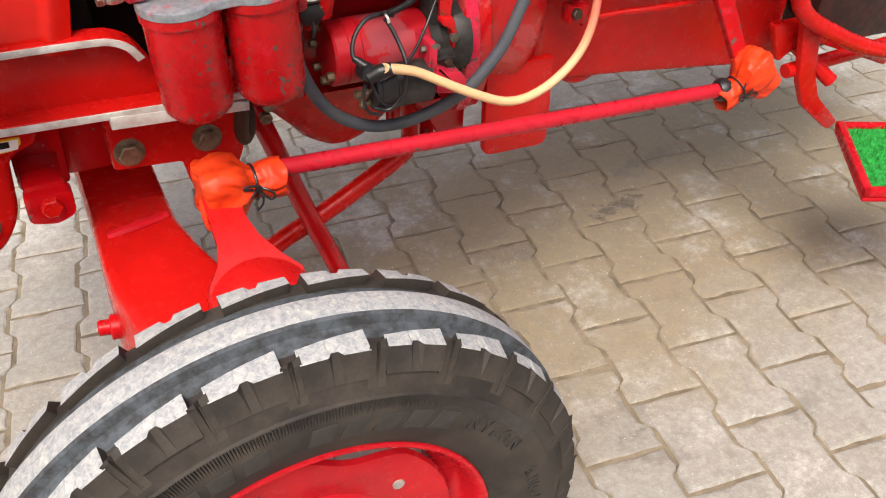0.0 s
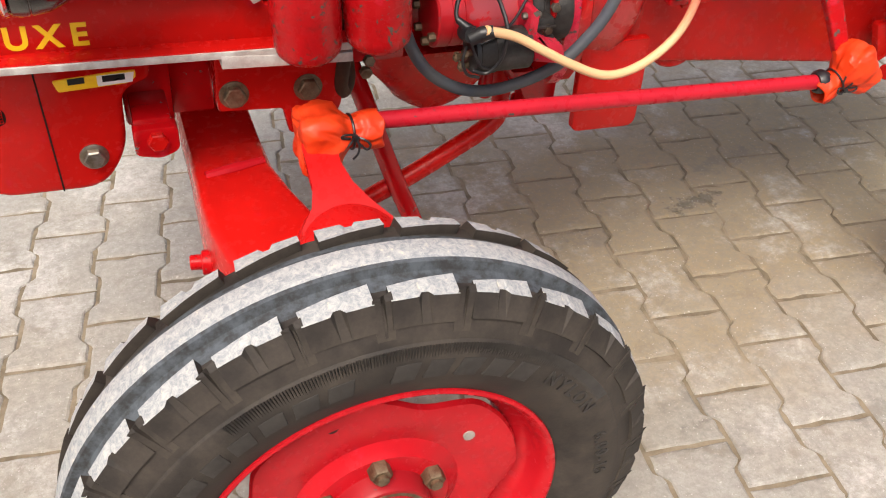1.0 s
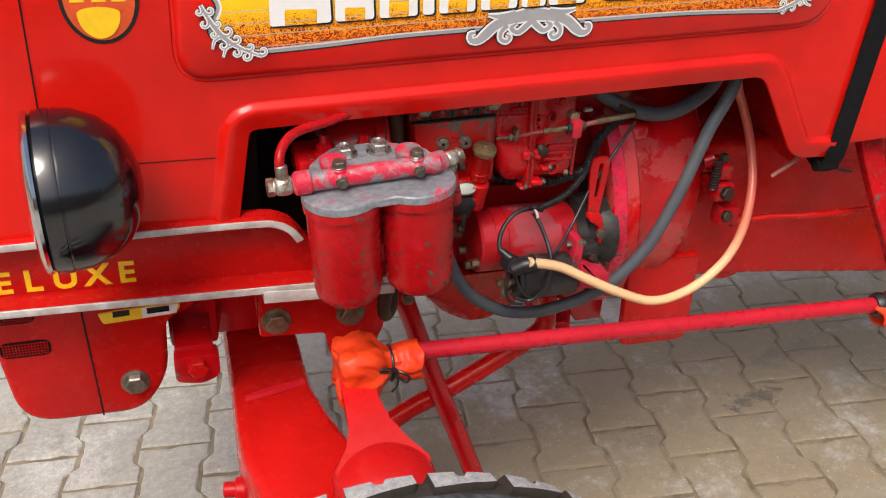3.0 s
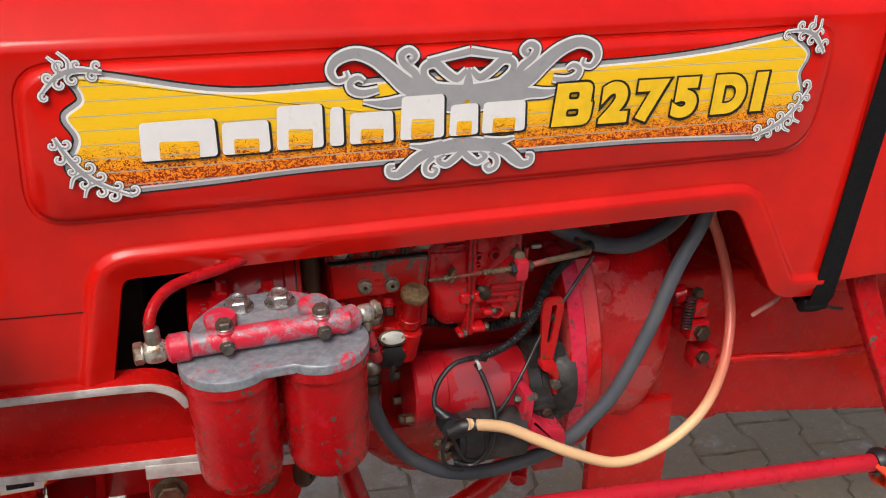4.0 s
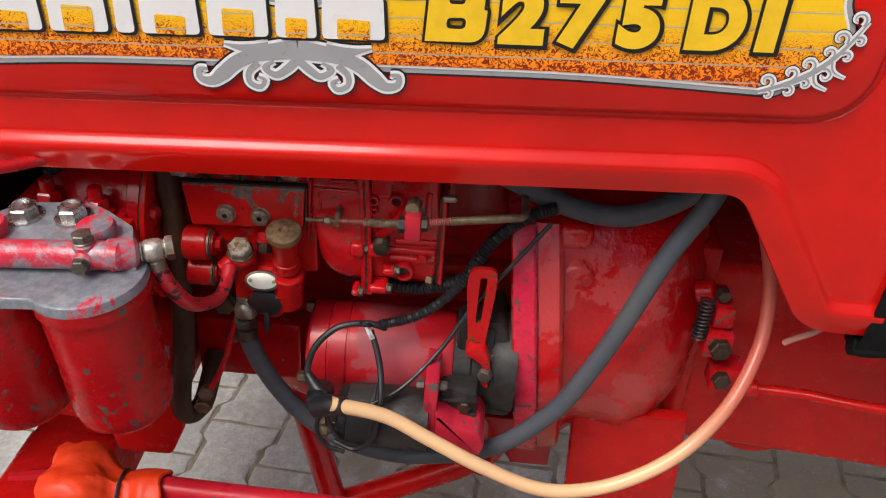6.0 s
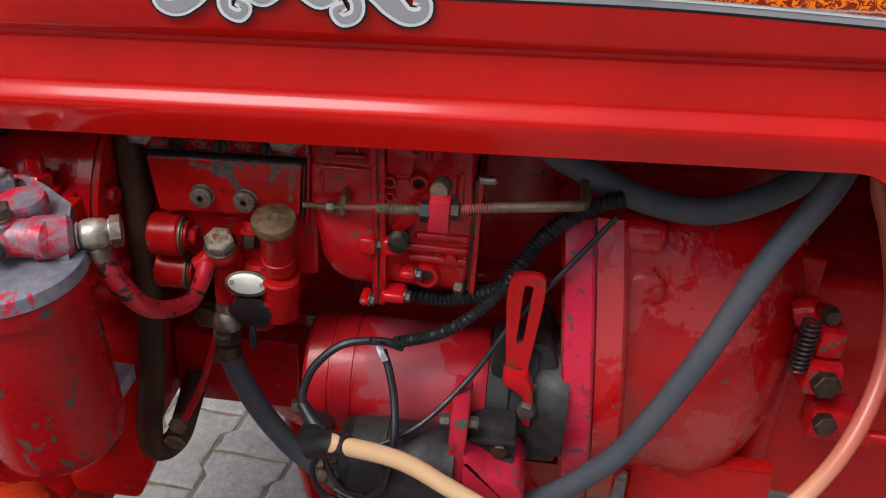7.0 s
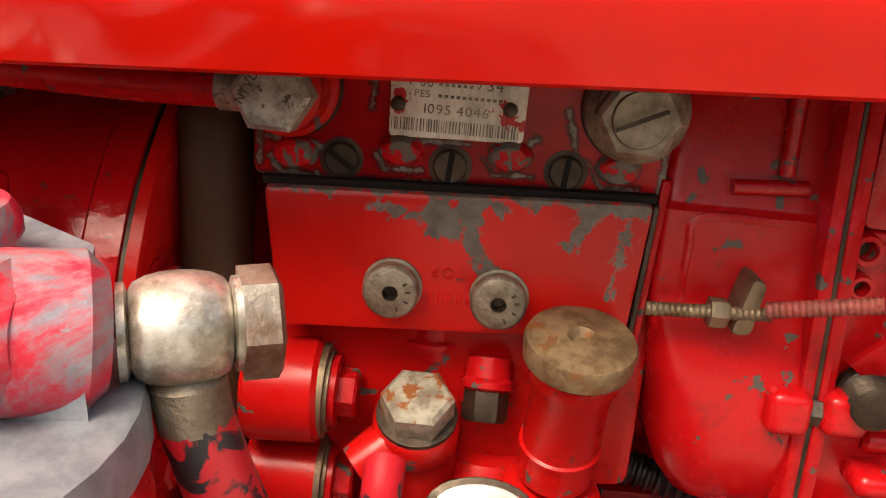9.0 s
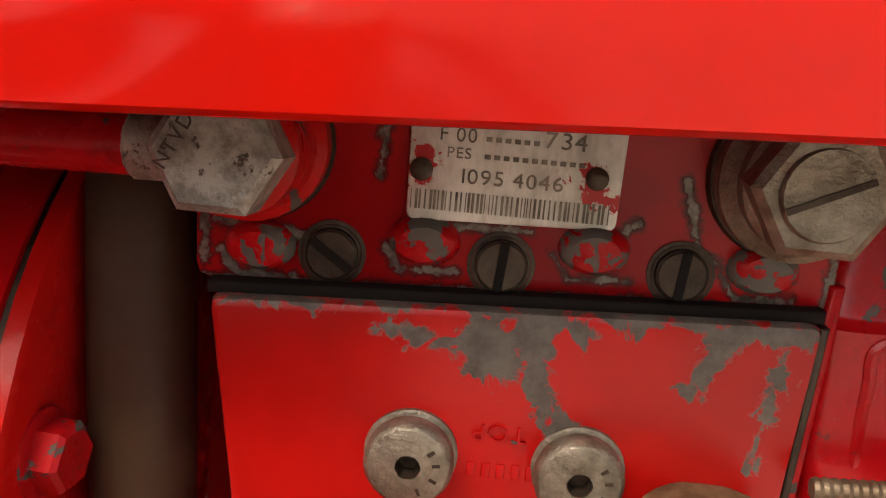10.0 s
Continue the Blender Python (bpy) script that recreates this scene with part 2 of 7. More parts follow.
def box(bm, lo, hi, bevel=0.002, m=None, mat=0, seg=2):
    lo, hi = Vector(lo), Vector(hi)
    made = bmesh.ops.create_cube(bm, size=1.0, matrix=Matrix.Translation((lo + hi) / 2) @ Matrix.Diagonal((*(hi - lo), 1)))
    vs = made["verts"]
    faces = {f for v in vs for f in v.link_faces}
    for f in faces:
        f.material_index = mat
    if m is not None:
        bmesh.ops.transform(bm, matrix=m, verts=vs)
    if bevel > 0:
        es = list({e for v in vs for e in v.link_edges})
        r = bmesh.ops.bevel(bm, geom=es, offset=bevel, segments=seg, profile=0.5, affect="EDGES")
        for f in r["faces"]:
            f.material_index = mat


def lathe(bm, a, b, profile, seg=28, mat=0, caps=True):
    """Turn (along, radius) pairs round the axis from a towards b; 'along' is in metres from a."""
    m = frame_of(a, b)
    rings = []
    for z, r in profile:
        if r < 1e-5:
            rings.append([bm.verts.new(m @ Vector((0, 0, z)))])
        else:
            rings.append([bm.verts.new(m @ Vector((r * math.cos(k * math.tau / seg), r * math.sin(k * math.tau / seg), z))) for k in range(seg)])
    for p, q in zip(rings[:-1], rings[1:]):
        for k in range(seg):
            j = (k + 1) % seg
            if len(p) == 1 and len(q) == 1:
                continue
            if len(p) == 1:
                f = bm.faces.new((p[0], q[k], q[j]))
            elif len(q) == 1:
                f = bm.faces.new((p[k], p[j], q[0]))
            else:
                f = bm.faces.new((p[k], p[j], q[j], q[k]))
            f.material_index = mat
    if caps:
        for ring in (rings[0], rings[-1]):
            if len(ring) > 2:
                bm.faces.new(ring).material_index = mat


def rod(bm, a, b, r, seg=20, mat=0, bevel=0.0015):
    n = (Vector(b) - Vector(a)).length
    e = min(bevel, r * 0.5, n * 0.4)
    lathe(bm, a, b, [(0, r - e), (e, r), (n - e, r), (n, r - e)], seg, mat)


def smooth_path(pts, steps=8):
    """Points of a smooth curve through pts."""
    p = [Vector(v) for v in pts]
    p = [p[0] * 2 - p[1]] + p + [p[-1] * 2 - p[-2]]
    out = []
    for i in range(1, len(p) - 2):
        for k in range(steps):
            t = k / steps
            a, b, c, d = p[i - 1], p[i], p[i + 1], p[i + 2]
            out.append(0.5 * (2 * b + (c - a) * t + (2 * a - 5 * b + 4 * c - d) * t * t + (3 * b - a - 3 * c + d) * t ** 3))
    return out + [p[-2]]


def sweep(bm, pts, r, seg=12, mat=0, ribs=0.0, pitch=0.004, steps=8, curve=True, ends=True):
    """A tube along pts; r may be a number or a list; ribs: the depth of corrugations."""
    line = smooth_path(pts, steps) if curve else [Vector(v) for v in pts]
    if ribs:
        fine, keep = [line[0]], 0.0
        for a, b in zip(line[:-1], line[1:]):
            n = max(1, round((b - a).length / (pitch / 4)))
            fine += [a.lerp(b, (k + 1) / n) for k in range(n)]
        line = fine
    up = Vector((0.3, 0.2, 1))
    rings, run = [], 0.0
    for i, p in enumerate(line):
        d = (line[min(i + 1, len(line) - 1)] - line[max(i - 1, 0)]).normalized()
        side = d.cross(up).normalized()
        up = side.cross(d).normalized()
        if i:
            run += (p - line[i - 1]).length
        rad = r if not isinstance(r, (list, tuple)) else float(np.interp(i / (len(line) - 1), np.linspace(0, 1, len(r)), r))
        if ribs:
            rad += ribs * math.sin(run / pitch * math.tau)
        rings.append([bm.verts.new(p + rad * (math.cos(k * math.tau / seg) * side + math.sin(k * math.tau / seg) * up)) for k in range(seg)])
    for p, q in zip(rings[:-1], rings[1:]):
        for k in range(seg):
            bm.faces.new((p[k], p[(k + 1) % seg], q[(k + 1) % seg], q[k])).material_index = mat
    if ends:
        bm.faces.new(rings[0]).material_index = mat
        bm.faces.new(rings[-1]).material_index = mat


def round_poly(pts, radius, seg=5):
    """Corners of a polygon rounded; radius a number or one per corner."""
    out, n = [], len(pts)
    for i in range(n):
        p, a, b = Vector(pts[i]), Vector(pts[i - 1]), Vector(pts[(i + 1) % n])
        r = radius[i] if isinstance(radius, (list, tuple)) else radius
        da, db = (a - p), (b - p)
        r = min(r, da.length * 0.45, db.length * 0.45)
        if r < 1e-5:
            out.append(p)
            continue
        s, e = p + da.normalized() * r, p + db.normalized() * r
        for k in range(seg + 1):
            t = k / seg
            out.append(s * (1 - t) ** 2 + p * 2 * t * (1 - t) + e * t * t)
    return out


def slab(bm, outline, y0, y1, bevel=0.002, mat=0, m=None, seg=2):
    """An (x, z) outline made thick from y0 (towards the viewer's side) to y1."""
    vs = [bm.verts.new((p[0], y0, p[1])) for p in outline]
    f = bm.faces.new(vs)
    f.material_index = mat
    r = bmesh.ops.extrude_face_region(bm, geom=[f])
    back = [g for g in r["geom"] if isinstance(g, bmesh.types.BMVert)]
    bmesh.ops.translate(bm, verts=back, vec=(0, y1 - y0, 0))
    for v in vs + back:
        for g in v.link_faces:
            g.material_index = mat
    if bevel:
        edges = [e for v in vs for e in v.link_edges if e.other_vert(v) in set(vs)]
        r2 = bmesh.ops.bevel(bm, geom=list(set(edges)), offset=bevel, segments=seg, profile=0.5, affect="EDGES")
        for g in r2["faces"]:
            g.material_index = mat
    if m is not None:
        bmesh.ops.transform(bm, matrix=m, verts=[v for v in bm.verts])


def hexhead(bm, p, d, r, h, mat=0, washer=0.0, dome=0.15):
    """A hex bolt head or nut, standing at p along d; r is the corner radius."""
    p, d = Vector(p), Vector(d).normalized()
    m = frame_of(p, p + d)
    z0 = 0.0
    if washer:
        lathe(bm, p, p + d, [(0, washer), (h * 0.16, washer), (h * 0.2, washer * 0.94)], 24, mat)
        z0 = h * 0.18
    rings = []
    for z, k in ((z0, 1.0), (h * 0.86, 1.0), (h, 0.86)):
        rings.append([bm.verts.new(m @ Vector((r * k * math.cos(a * math.tau / 6), r * k * math.sin(a * math.tau / 6), z))) for a in range(6)])
    for a, b in zip(rings[:-1], rings[1:]):
        for k in range(6):
            bm.faces.new((a[k], a[(k + 1) % 6], b[(k + 1) % 6], b[k])).material_index = mat
    bm.faces.new(rings[0][::-1]).material_index = mat
    bm.faces.new(rings[-1]).material_index = mat


def empty(name, at=(0, 0, 0)):
    ob = new(name)
    ob.location = at
    return ob


def lettering(text, size, at, parent, material, name="letter", bold=0.0, extrude=0.0012, slant=0.0, m=None, width=1.0):
    """Letters of the built-in font, standing in the plane that faces -y, each one a mesh; returns the length."""
    x = 0.0
    for ch in text:
        if ch == " ":
            x += size * 0.3 * width
            continue
        cu = bpy.data.curves.new(name, "FONT")
        cu.body, cu.size, cu.extrude, cu.offset, cu.shear = ch, size, extrude, bold, slant
        tmp = bpy.data.objects.new(name, cu)
        scene.collection.objects.link(tmp)
        dg = bpy.context.evaluated_depsgraph_get()
        me = bpy.data.meshes.new_from_object(tmp.evaluated_get(dg))
        bpy.data.objects.remove(tmp)
        w = max((v.co.x for v in me.vertices), default=size * 0.5)
        turn = Matrix.Translation(at) @ (m or Matrix()) @ Matrix.Translation((x, 0, 0)) @ Matrix.Rotation(radians(90), 4, "X") @ Matrix.Diagonal((width, 1, 1, 1))
        me.transform(turn)
        me.materials.clear()
        me.materials.append(material)
        ob = new(name, me)
        ob.parent = parent
        x += (w + size * 0.10) * width
    return x

# ---- the tractor and its large panels ----
tractor = tagged(empty("tractor"), "bright red farm tractor with worn paint parked on paving", "tractor")
M_DECAL_EDGE = plain("decal_grey", (0.36, 0.36, 0.37), 0.35, 0.0, 0.12, 25, 0.05)
M_INK = plain("decal_black", (0.008, 0.008, 0.009), 0.35, 0.0, 0.2, 30, 0.05)


def decal_material():
    """Yellow film that breaks up into orange and dark red squiggles towards its lower edge, with grey pinstripes."""
    n = Nodes("printed_decal_film")
    sep = n.t.nodes.new("ShaderNodeSeparateXYZ")
    n.t.links.new(n.co, sep.inputs[0])
    level = n.math("SUBTRACT", sep.outputs["Z"], n.math("MULTIPLY", sep.outputs["X"], 0.045))
    low = n.step(level, 1.050, 1.108, 1.0, 0.0)
    c = n.mix(n.step(level, 1.056, 1.112, 1.0, 0.0), (0.95, 0.58, 0.008), (0.95, 0.20, 0.004))
    w = n.noise(265, 1.0, 0.40, distort=1.2)
    ridge = n.math("ABSOLUTE", n.math("SUBTRACT", w, 0.5))
    thin = n.math("LESS_THAN", ridge, n.math("MULTIPLY", low, 0.098))
    c = n.mix(n.math("MULTIPLY", thin, 0.97), c, (0.22, 0.012, 0.003))
    saw = n.math("FRACT", n.math("DIVIDE", level, 0.0125))
    stripe = n.math("LESS_THAN", saw, 0.09)
    c = n.mix(n.math("MULTIPLY", stripe, 0.8), c, (0.42, 0.38, 0.33))
    return n.end(c, 0.3, 0.0, 0.0, 0.35)


M_FILM = decal_material()


def offset_line(pts, d):
    """A polyline moved sideways by d (to the left of its way)."""
    out = []
    for i, p in enumerate(pts):
        a, b = Vector(pts[max(i - 1, 0)]), Vector(pts[min(i + 1, len(pts) - 1)])
        t = (b - a).normalized()
        out.append(Vector(p) + d * Vector((-t.y, t.x)))
    return out


def inset(loop, d):
    """A closed loop moved inwards by d."""
    n = len(loop)
    area = sum(loop[i][0] * loop[(i + 1) % n][1] - loop[(i + 1) % n][0] * loop[i][1] for i in range(n))
    s = 1 if area > 0 else -1
    out = []
    for i in range(n):
        t = (Vector(loop[(i + 1) % n]) - Vector(loop[i - 1])).normalized()
        out.append(Vector(loop[i]) + d * s * Vector((-t.y, t.x)))
    return out


def fill(bm, loops, y, mat=0):
    """A flat face at y bounded by the first loop, with the others as holes."""
    edges, made = [], []
    for loop in loops:
        vs = [bm.verts.new((p[0], y, p[1])) for p in loop]
        made.append(vs)
        edges += [bm.edges.new((vs[i], vs[(i + 1) % len(vs)])) for i in range(len(vs))]
    r = bmesh.ops.triangle_fill(bm, use_beauty=True, use_dissolve=False, edges=edges)
    for g in r["geom"]:
        if isinstance(g, bmesh.types.BMFace):
            g.material_index = mat
    return made


def ring_between(bm, a, b, mat=0, closed=True):
    n = len(a)
    for i in range(n if closed else n - 1):
        bm.faces.new((a[i], a[(i + 1) % n], b[(i + 1) % n], b[i])).material_index = mat


def ring_at(bm, loop, y):
    return [bm.verts.new((p[0], y, p[1])) for p in loop]


def build_bonnet():
    side = 1.047
    top = lambda x: 1.176 + 0.045 * x
    # the line of the engine opening, from the rail up, along and down again
    raw = [(-0.256, 0.838), (-0.234, 0.9802), (0.443, 1.0127), (0.5185, 0.8925), (0.566, 0.8915)]
    opening = [Vector(raw[0])]
    for i in range(1, 4):
        opening += round_poly([raw[i - 1], raw[i], raw[i + 1]], [0, (0.03, 0.03, 0.012)[i - 1], 0], 8)[1:-1]
    opening += [Vector(raw[4])]
    opening = [Vector((p.x, p.y)) for p in opening]
    bm = bmesh.new()
    edge = offset_line(opening, 0.012)
    outer = list(edge) + [Vector((0.566, top(0.566)))]
    xs = np.linspace(0.50, -0.60, 24)
    outer += [Vector((x, top(x))) for x in xs] + [Vector((-0.60, 0.845))]
    raised = round_poly([(-0.288, 1.0125), (0.504, 1.0520), (0.508, top(0.508) - 0.006), (-0.285, top(-0.285) - 0.006)], [0.04, 0.05, 0.035, 0.035], 8)
    loops = fill(bm, [outer, raised], side)
    rim = loops[1]
    for d, y in ((0.0015, side + 0.0012), (0.004, side + 0.0008), (0.008, side - 0.0060), (0.012, side - 0.0082)):
        nxt = ring_at(bm, inset(raised, d), y)
        ring_between(bm, rim, nxt)
        rim = nxt
    bm.faces.new(rim)
    # the rolled lip of the opening
    lines = [loops[0][: len(edge)]]
    for d, y in ((0.0100, side - 0.0002), (0.0080, side - 0.0010), (0.0060, side - 0.0026), (0.0038, side - 0.0049), (0.0020, side - 0.0063), (0.0002, side - 0.0070), (-0.0020, side - 0.0070), (-0.007, side - 0.0059), (-0.014, side - 0.0033), (-0.0222, side - 0.0005), (-0.0231, side + 0.001), (-0.0234, side + 0.003), (-0.0214, side + 0.006)):
        lines.append([bm.verts.new((p.x, y, p.y)) for p in offset_line(opening, d)])
    for a, b in zip(lines[:-1], lines[1:]):
        ring_between(bm, a, b, 0, False)
    # the shoulder and the top
    n0 = len(edge)
    crest = loops[0][n0:-1]
    last = crest
    for dz, y in ((0.006, side + 0.001), (0.011, side + 0.006), (0.030, side + 0.026), (0.060, side + 0.060), (0.080, side + 0.110), (0.094, side + 0.20), (0.098, side + 0.30), (0.094, side + 0.40), (0.060, side + 0.54), (0.0, side + 0.60), (-0.33, side + 0.60)):
        nxt = [bm.verts.new((v.co.x, y, top(v.co.x) + dz)) for v in crest]
        ring_between(bm, last, nxt, 0, False)
        last = nxt
    bmesh.ops.remove_doubles(bm, verts=bm.verts, dist=0.0002)
    ob = part("bonnet", bm, M_BONNET, tractor, "glossy red bonnet with a rolled lip round the engine opening")
    return ob


bonnet = build_bonnet()
FILM_Y = 1.0382


def flat(name, loop, y0, material, parent, label="", thick=0.0006):
    bm = bmesh.new()
    slab(bm, [(p[0], p[1]) for p in loop], y0, y0 + thick, 0)
    return part(name, bm, material, parent, label)


def curve_edge(pts, steps=8):
    return [(p.x, p.z) for p in smooth_path([(x, 0, z) for x, z in pts], steps)]


top_edge = curve_edge([(-0.240, 1.148), (-0.215, 1.149), (-0.12, 1.1345), (-0.03, 1.1375), (0.10, 1.1475), (0.25, 1.1555), (0.35, 1.166), (0.440, 1.1825)])
right_edge = curve_edge([(0.440, 1.1825), (0.466, 1.164), (0.461, 1.142), (0.469, 1.118), (0.453, 1.092), (0.430, 1.0760)])[1:]
low_edge = curve_edge([(0.430, 1.0760), (0.30, 1.0765), (0.19, 1.0725), (0.03, 1.0652), (-0.055, 1.0605), (-0.13, 1.0538), (-0.205, 1.0485)])[1:]
left_edge = curve_edge([(-0.205, 1.0485), (-0.246, 1.067), (-0.238, 1.095), (-0.246, 1.115), (-0.232, 1.129), (-0.240, 1.148)])[1:-1]
film_loop = top_edge + right_edge + low_edge + left_edge
decal = flat("decal", inset(film_loop, -0.0045), FILM_Y, M_INK, bonnet, "yellow and orange printed decal with silver scrolls")
flat("decal_border", inset(film_loop, -0.0028), FILM_Y - 0.0006, M_DECAL_EDGE, bonnet)
flat("decal_rim", inset(film_loop, 0.0008), FILM_Y - 0.0012, M_WHITE, bonnet)
flat("decal_field", inset(film_loop, 0.0028), FILM_Y - 0.0018, M_FILM, bonnet)


def ribbon(bm, pts, w, y, mat=0, steps=8, thick=0.0005):
    """A flat band along (x, z) points; w a number or widths along it."""
    line = [(p.x, p.z) for p in smooth_path([(x, 0, z) for x, z in pts], steps)]
    n = len(line)
    ws = [float(np.interp(i / (n - 1), np.linspace(0, 1, len(w)), w)) if isinstance(w, (list, tuple)) else w for i in range(n)]
    rows = []
    for i, p in enumerate(line):
        a, b = Vector(line[max(i - 1, 0)]), Vector(line[min(i + 1, n - 1)])
        t = (b - a).normalized()
        q = Vector((-t.y, t.x)) * ws[i] / 2
        rows.append([bm.verts.new((p[0] + s * q.x, y + dy, p[1] + s * q.y)) for s, dy in ((1, thick), (1, 0), (-1, 0), (-1, thick))])
    for a, b in zip(rows[:-1], rows[1:]):
        for k in range(3):
            bm.faces.new((a[k], a[k + 1], b[k + 1], b[k])).material_index = mat


def curl(cx, cz, r, turns, a0, hand=1, n=16):
    """Points of a spiral that winds in to (cx, cz)."""
    out = []
    for k in range(n + 1):
        t = k / n
        a = a0 + hand * turns * math.tau * t
        q = r * (1 - 0.78 * t)
        out.append((cx + q * math.cos(a), cz + q * math.sin(a)))
    return out


def scrolls(name, strokes, y, parent, fine=1.0):
    """Grey scrollwork with a white edge on a black ground, each layer one mesh."""
    for k, (nm, extra, m) in enumerate((("scroll_shadow", 0.0066, M_INK), ("scroll_edge", 0.0038, M_WHITE), ("scroll", -0.0002, M_DECAL_EDGE))):
        for j, (pts, w) in enumerate(strokes):
            bm = bmesh.new()
            ww = [max(v + extra * fine - (0.0012 if k == 2 and fine < 1 else 0), 0.0003) for v in w]
            ribbon(bm, pts, ww, y - 0.0004 * k - 0.00002 * j, steps=5, thick=0.0003)
            part(nm, bm, m, parent)


def mirror_x(pts, cx):
    return [(2 * cx - x, z + 0.045 * 2 * (cx - x)) for x, z in pts]


CX = 0.102
half_up = [
    ([(0.100, 1.121), (0.070, 1.124), (0.045, 1.134), (0.030, 1.146), (0.014, 1.158), (-0.004, 1.1635), (-0.020, 1.158), (-0.0255, 1.148), (-0.020, 1.1395), (-0.011, 1.142), (-0.012, 1.148)], [0.026, 0.024, 0.016, 0.013, 0.011, 0.009, 0.008, 0.006, 0.004, 0.003, 0.002]),
    ([(0.018, 1.131), (0.004, 1.128), (-0.006, 1.131), (-0.008, 1.138), (-0.001, 1.142), (0.005, 1.139)], [0.004, 0.006, 0.006, 0.005, 0.004, 0.002]),
    ([(0.066, 1.117), (0.044, 1.120), (0.024, 1.118), (0.004, 1.120)], [0.018, 0.010, 0.007, 0.001]),
    ([(0.058, 1.134), (0.050, 1.146), (0.040, 1.154), (0.038, 1.162), (0.045, 1.166), (0.051, 1.161), (0.047, 1.156), (0.044, 1.159)], [0.008, 0.007, 0.006, 0.006, 0.005, 0.004, 0.003, 0.002]),
    ([(0.100, 1.148), (0.091, 1.140), (0.080, 1.146), (0.070, 1.154), (0.060, 1.151), (0.060, 1.142), (0.070, 1.132)], [0.004, 0.007, 0.007, 0.007, 0.006, 0.006, 0.008]),
    ([(0.102, 1.120), (0.102, 1.134), (0.102, 1.150)], [0.020, 0.010, 0.002]),
    ([(0.062, 1.156), (0.080, 1.160), (0.102, 1.165)], [0.004, 0.005, 0.006]),
]
half_low = [
    ([(0.102, 1.079), (0.085, 1.076), (0.070, 1.072), (0.058, 1.066), (0.048, 1.057), (0.040, 1.051), (0.032, 1.052), (0.031, 1.0585), (0.037, 1.060)], [0.014, 0.012, 0.010, 0.010, 0.010, 0.007, 0.005, 0.004, 0.002]),
    ([(0.082, 1.080), (0.066, 1.077), (0.050, 1.079)], [0.006, 0.006, 0.001]),
    ([(0.074, 1.067), (0.067, 1.060), (0.067, 1.052), (0.074, 1.049), (0.078, 1.054), (0.073, 1.057)], [0.005, 0.0045, 0.004, 0.004, 0.003, 0.002]),
    ([(0.102, 1.072), (0.094, 1.064), (0.086, 1.059), (0.078, 1.064), (0.085, 1.069)], [0.006, 0.006, 0.005, 0.004, 0.002]),
]
lift = lambda strokes, dx, dz: [([(x + dx, z + dz) for x, z in p], w) for p, w in strokes]
scrolls("crest", lift(half_up + [(mirror_x(p, CX), w) for p, w in half_up], -0.002, 0.003), FILM_Y - 0.0022, bonnet)
scrolls("base", lift(half_low + [(mirror_x(p, CX), w) for p, w in half_low], -0.003, 0.0015), FILM_Y - 0.0022, bonnet)


def sprig(a, b, n, seed):
    """A corner ornament: a thin stem from a to b with small curls on both sides."""
    a, b = Vector(a), Vector(b)
    t = (b - a).normalized()
    q = Vector((-t.y, t.x))
    rnd = random.Random(seed)
    bow = lambda s: a.lerp(b, s) - q * 0.010 * math.sin(math.pi * s)
    out = [([tuple(bow(k / 6)) for k in range(7)], [0.003, 0.004, 0.005, 0.005, 0.004, 0.003, 0.002])]
    for k in range(n):
        p = bow((k + 0.4) / n)
        s = 1 if k % 2 else -1
        r = rnd.uniform(0.0035, 0.0058)
        c = p + q * s * r * 1.25 + t * rnd.uniform(-0.002, 0.002)
        a0 = math.atan2(*reversed(tuple(p - c)))
        out.append((curl(c.x, c.y, r, 0.85, a0, s, 10), [0.0028, 0.0024, 0.0018, 0.0012]))
    for s0, side in ((0.45, -1), (0.62, -1)):
        p = bow(s0)
        out.append(([tuple(p), tuple(p - q * 0.008 + t * 0.003 * side), tuple(p - q * 0.017 + t * 0.001)], [0.003, 0.0025, 0.001]))
    return out


scrolls("corner", sprig((0.418, 1.0765), (0.478, 1.130), 12, 1), FILM_Y - 0.0022, bonnet, 0.45)
scrolls("corner", sprig((0.484, 1.164), (0.436, 1.186), 8, 2), FILM_Y - 0.0022, bonnet, 0.45)
scrolls("corner", sprig((-0.256, 1.098), (-0.198, 1.044), 12, 3), FILM_Y - 0.0022, bonnet, 0.45)
scrolls("corner", sprig((-0.214, 1.152), (-0.262, 1.134), 8, 4), FILM_Y - 0.0022, bonnet, 0.45)

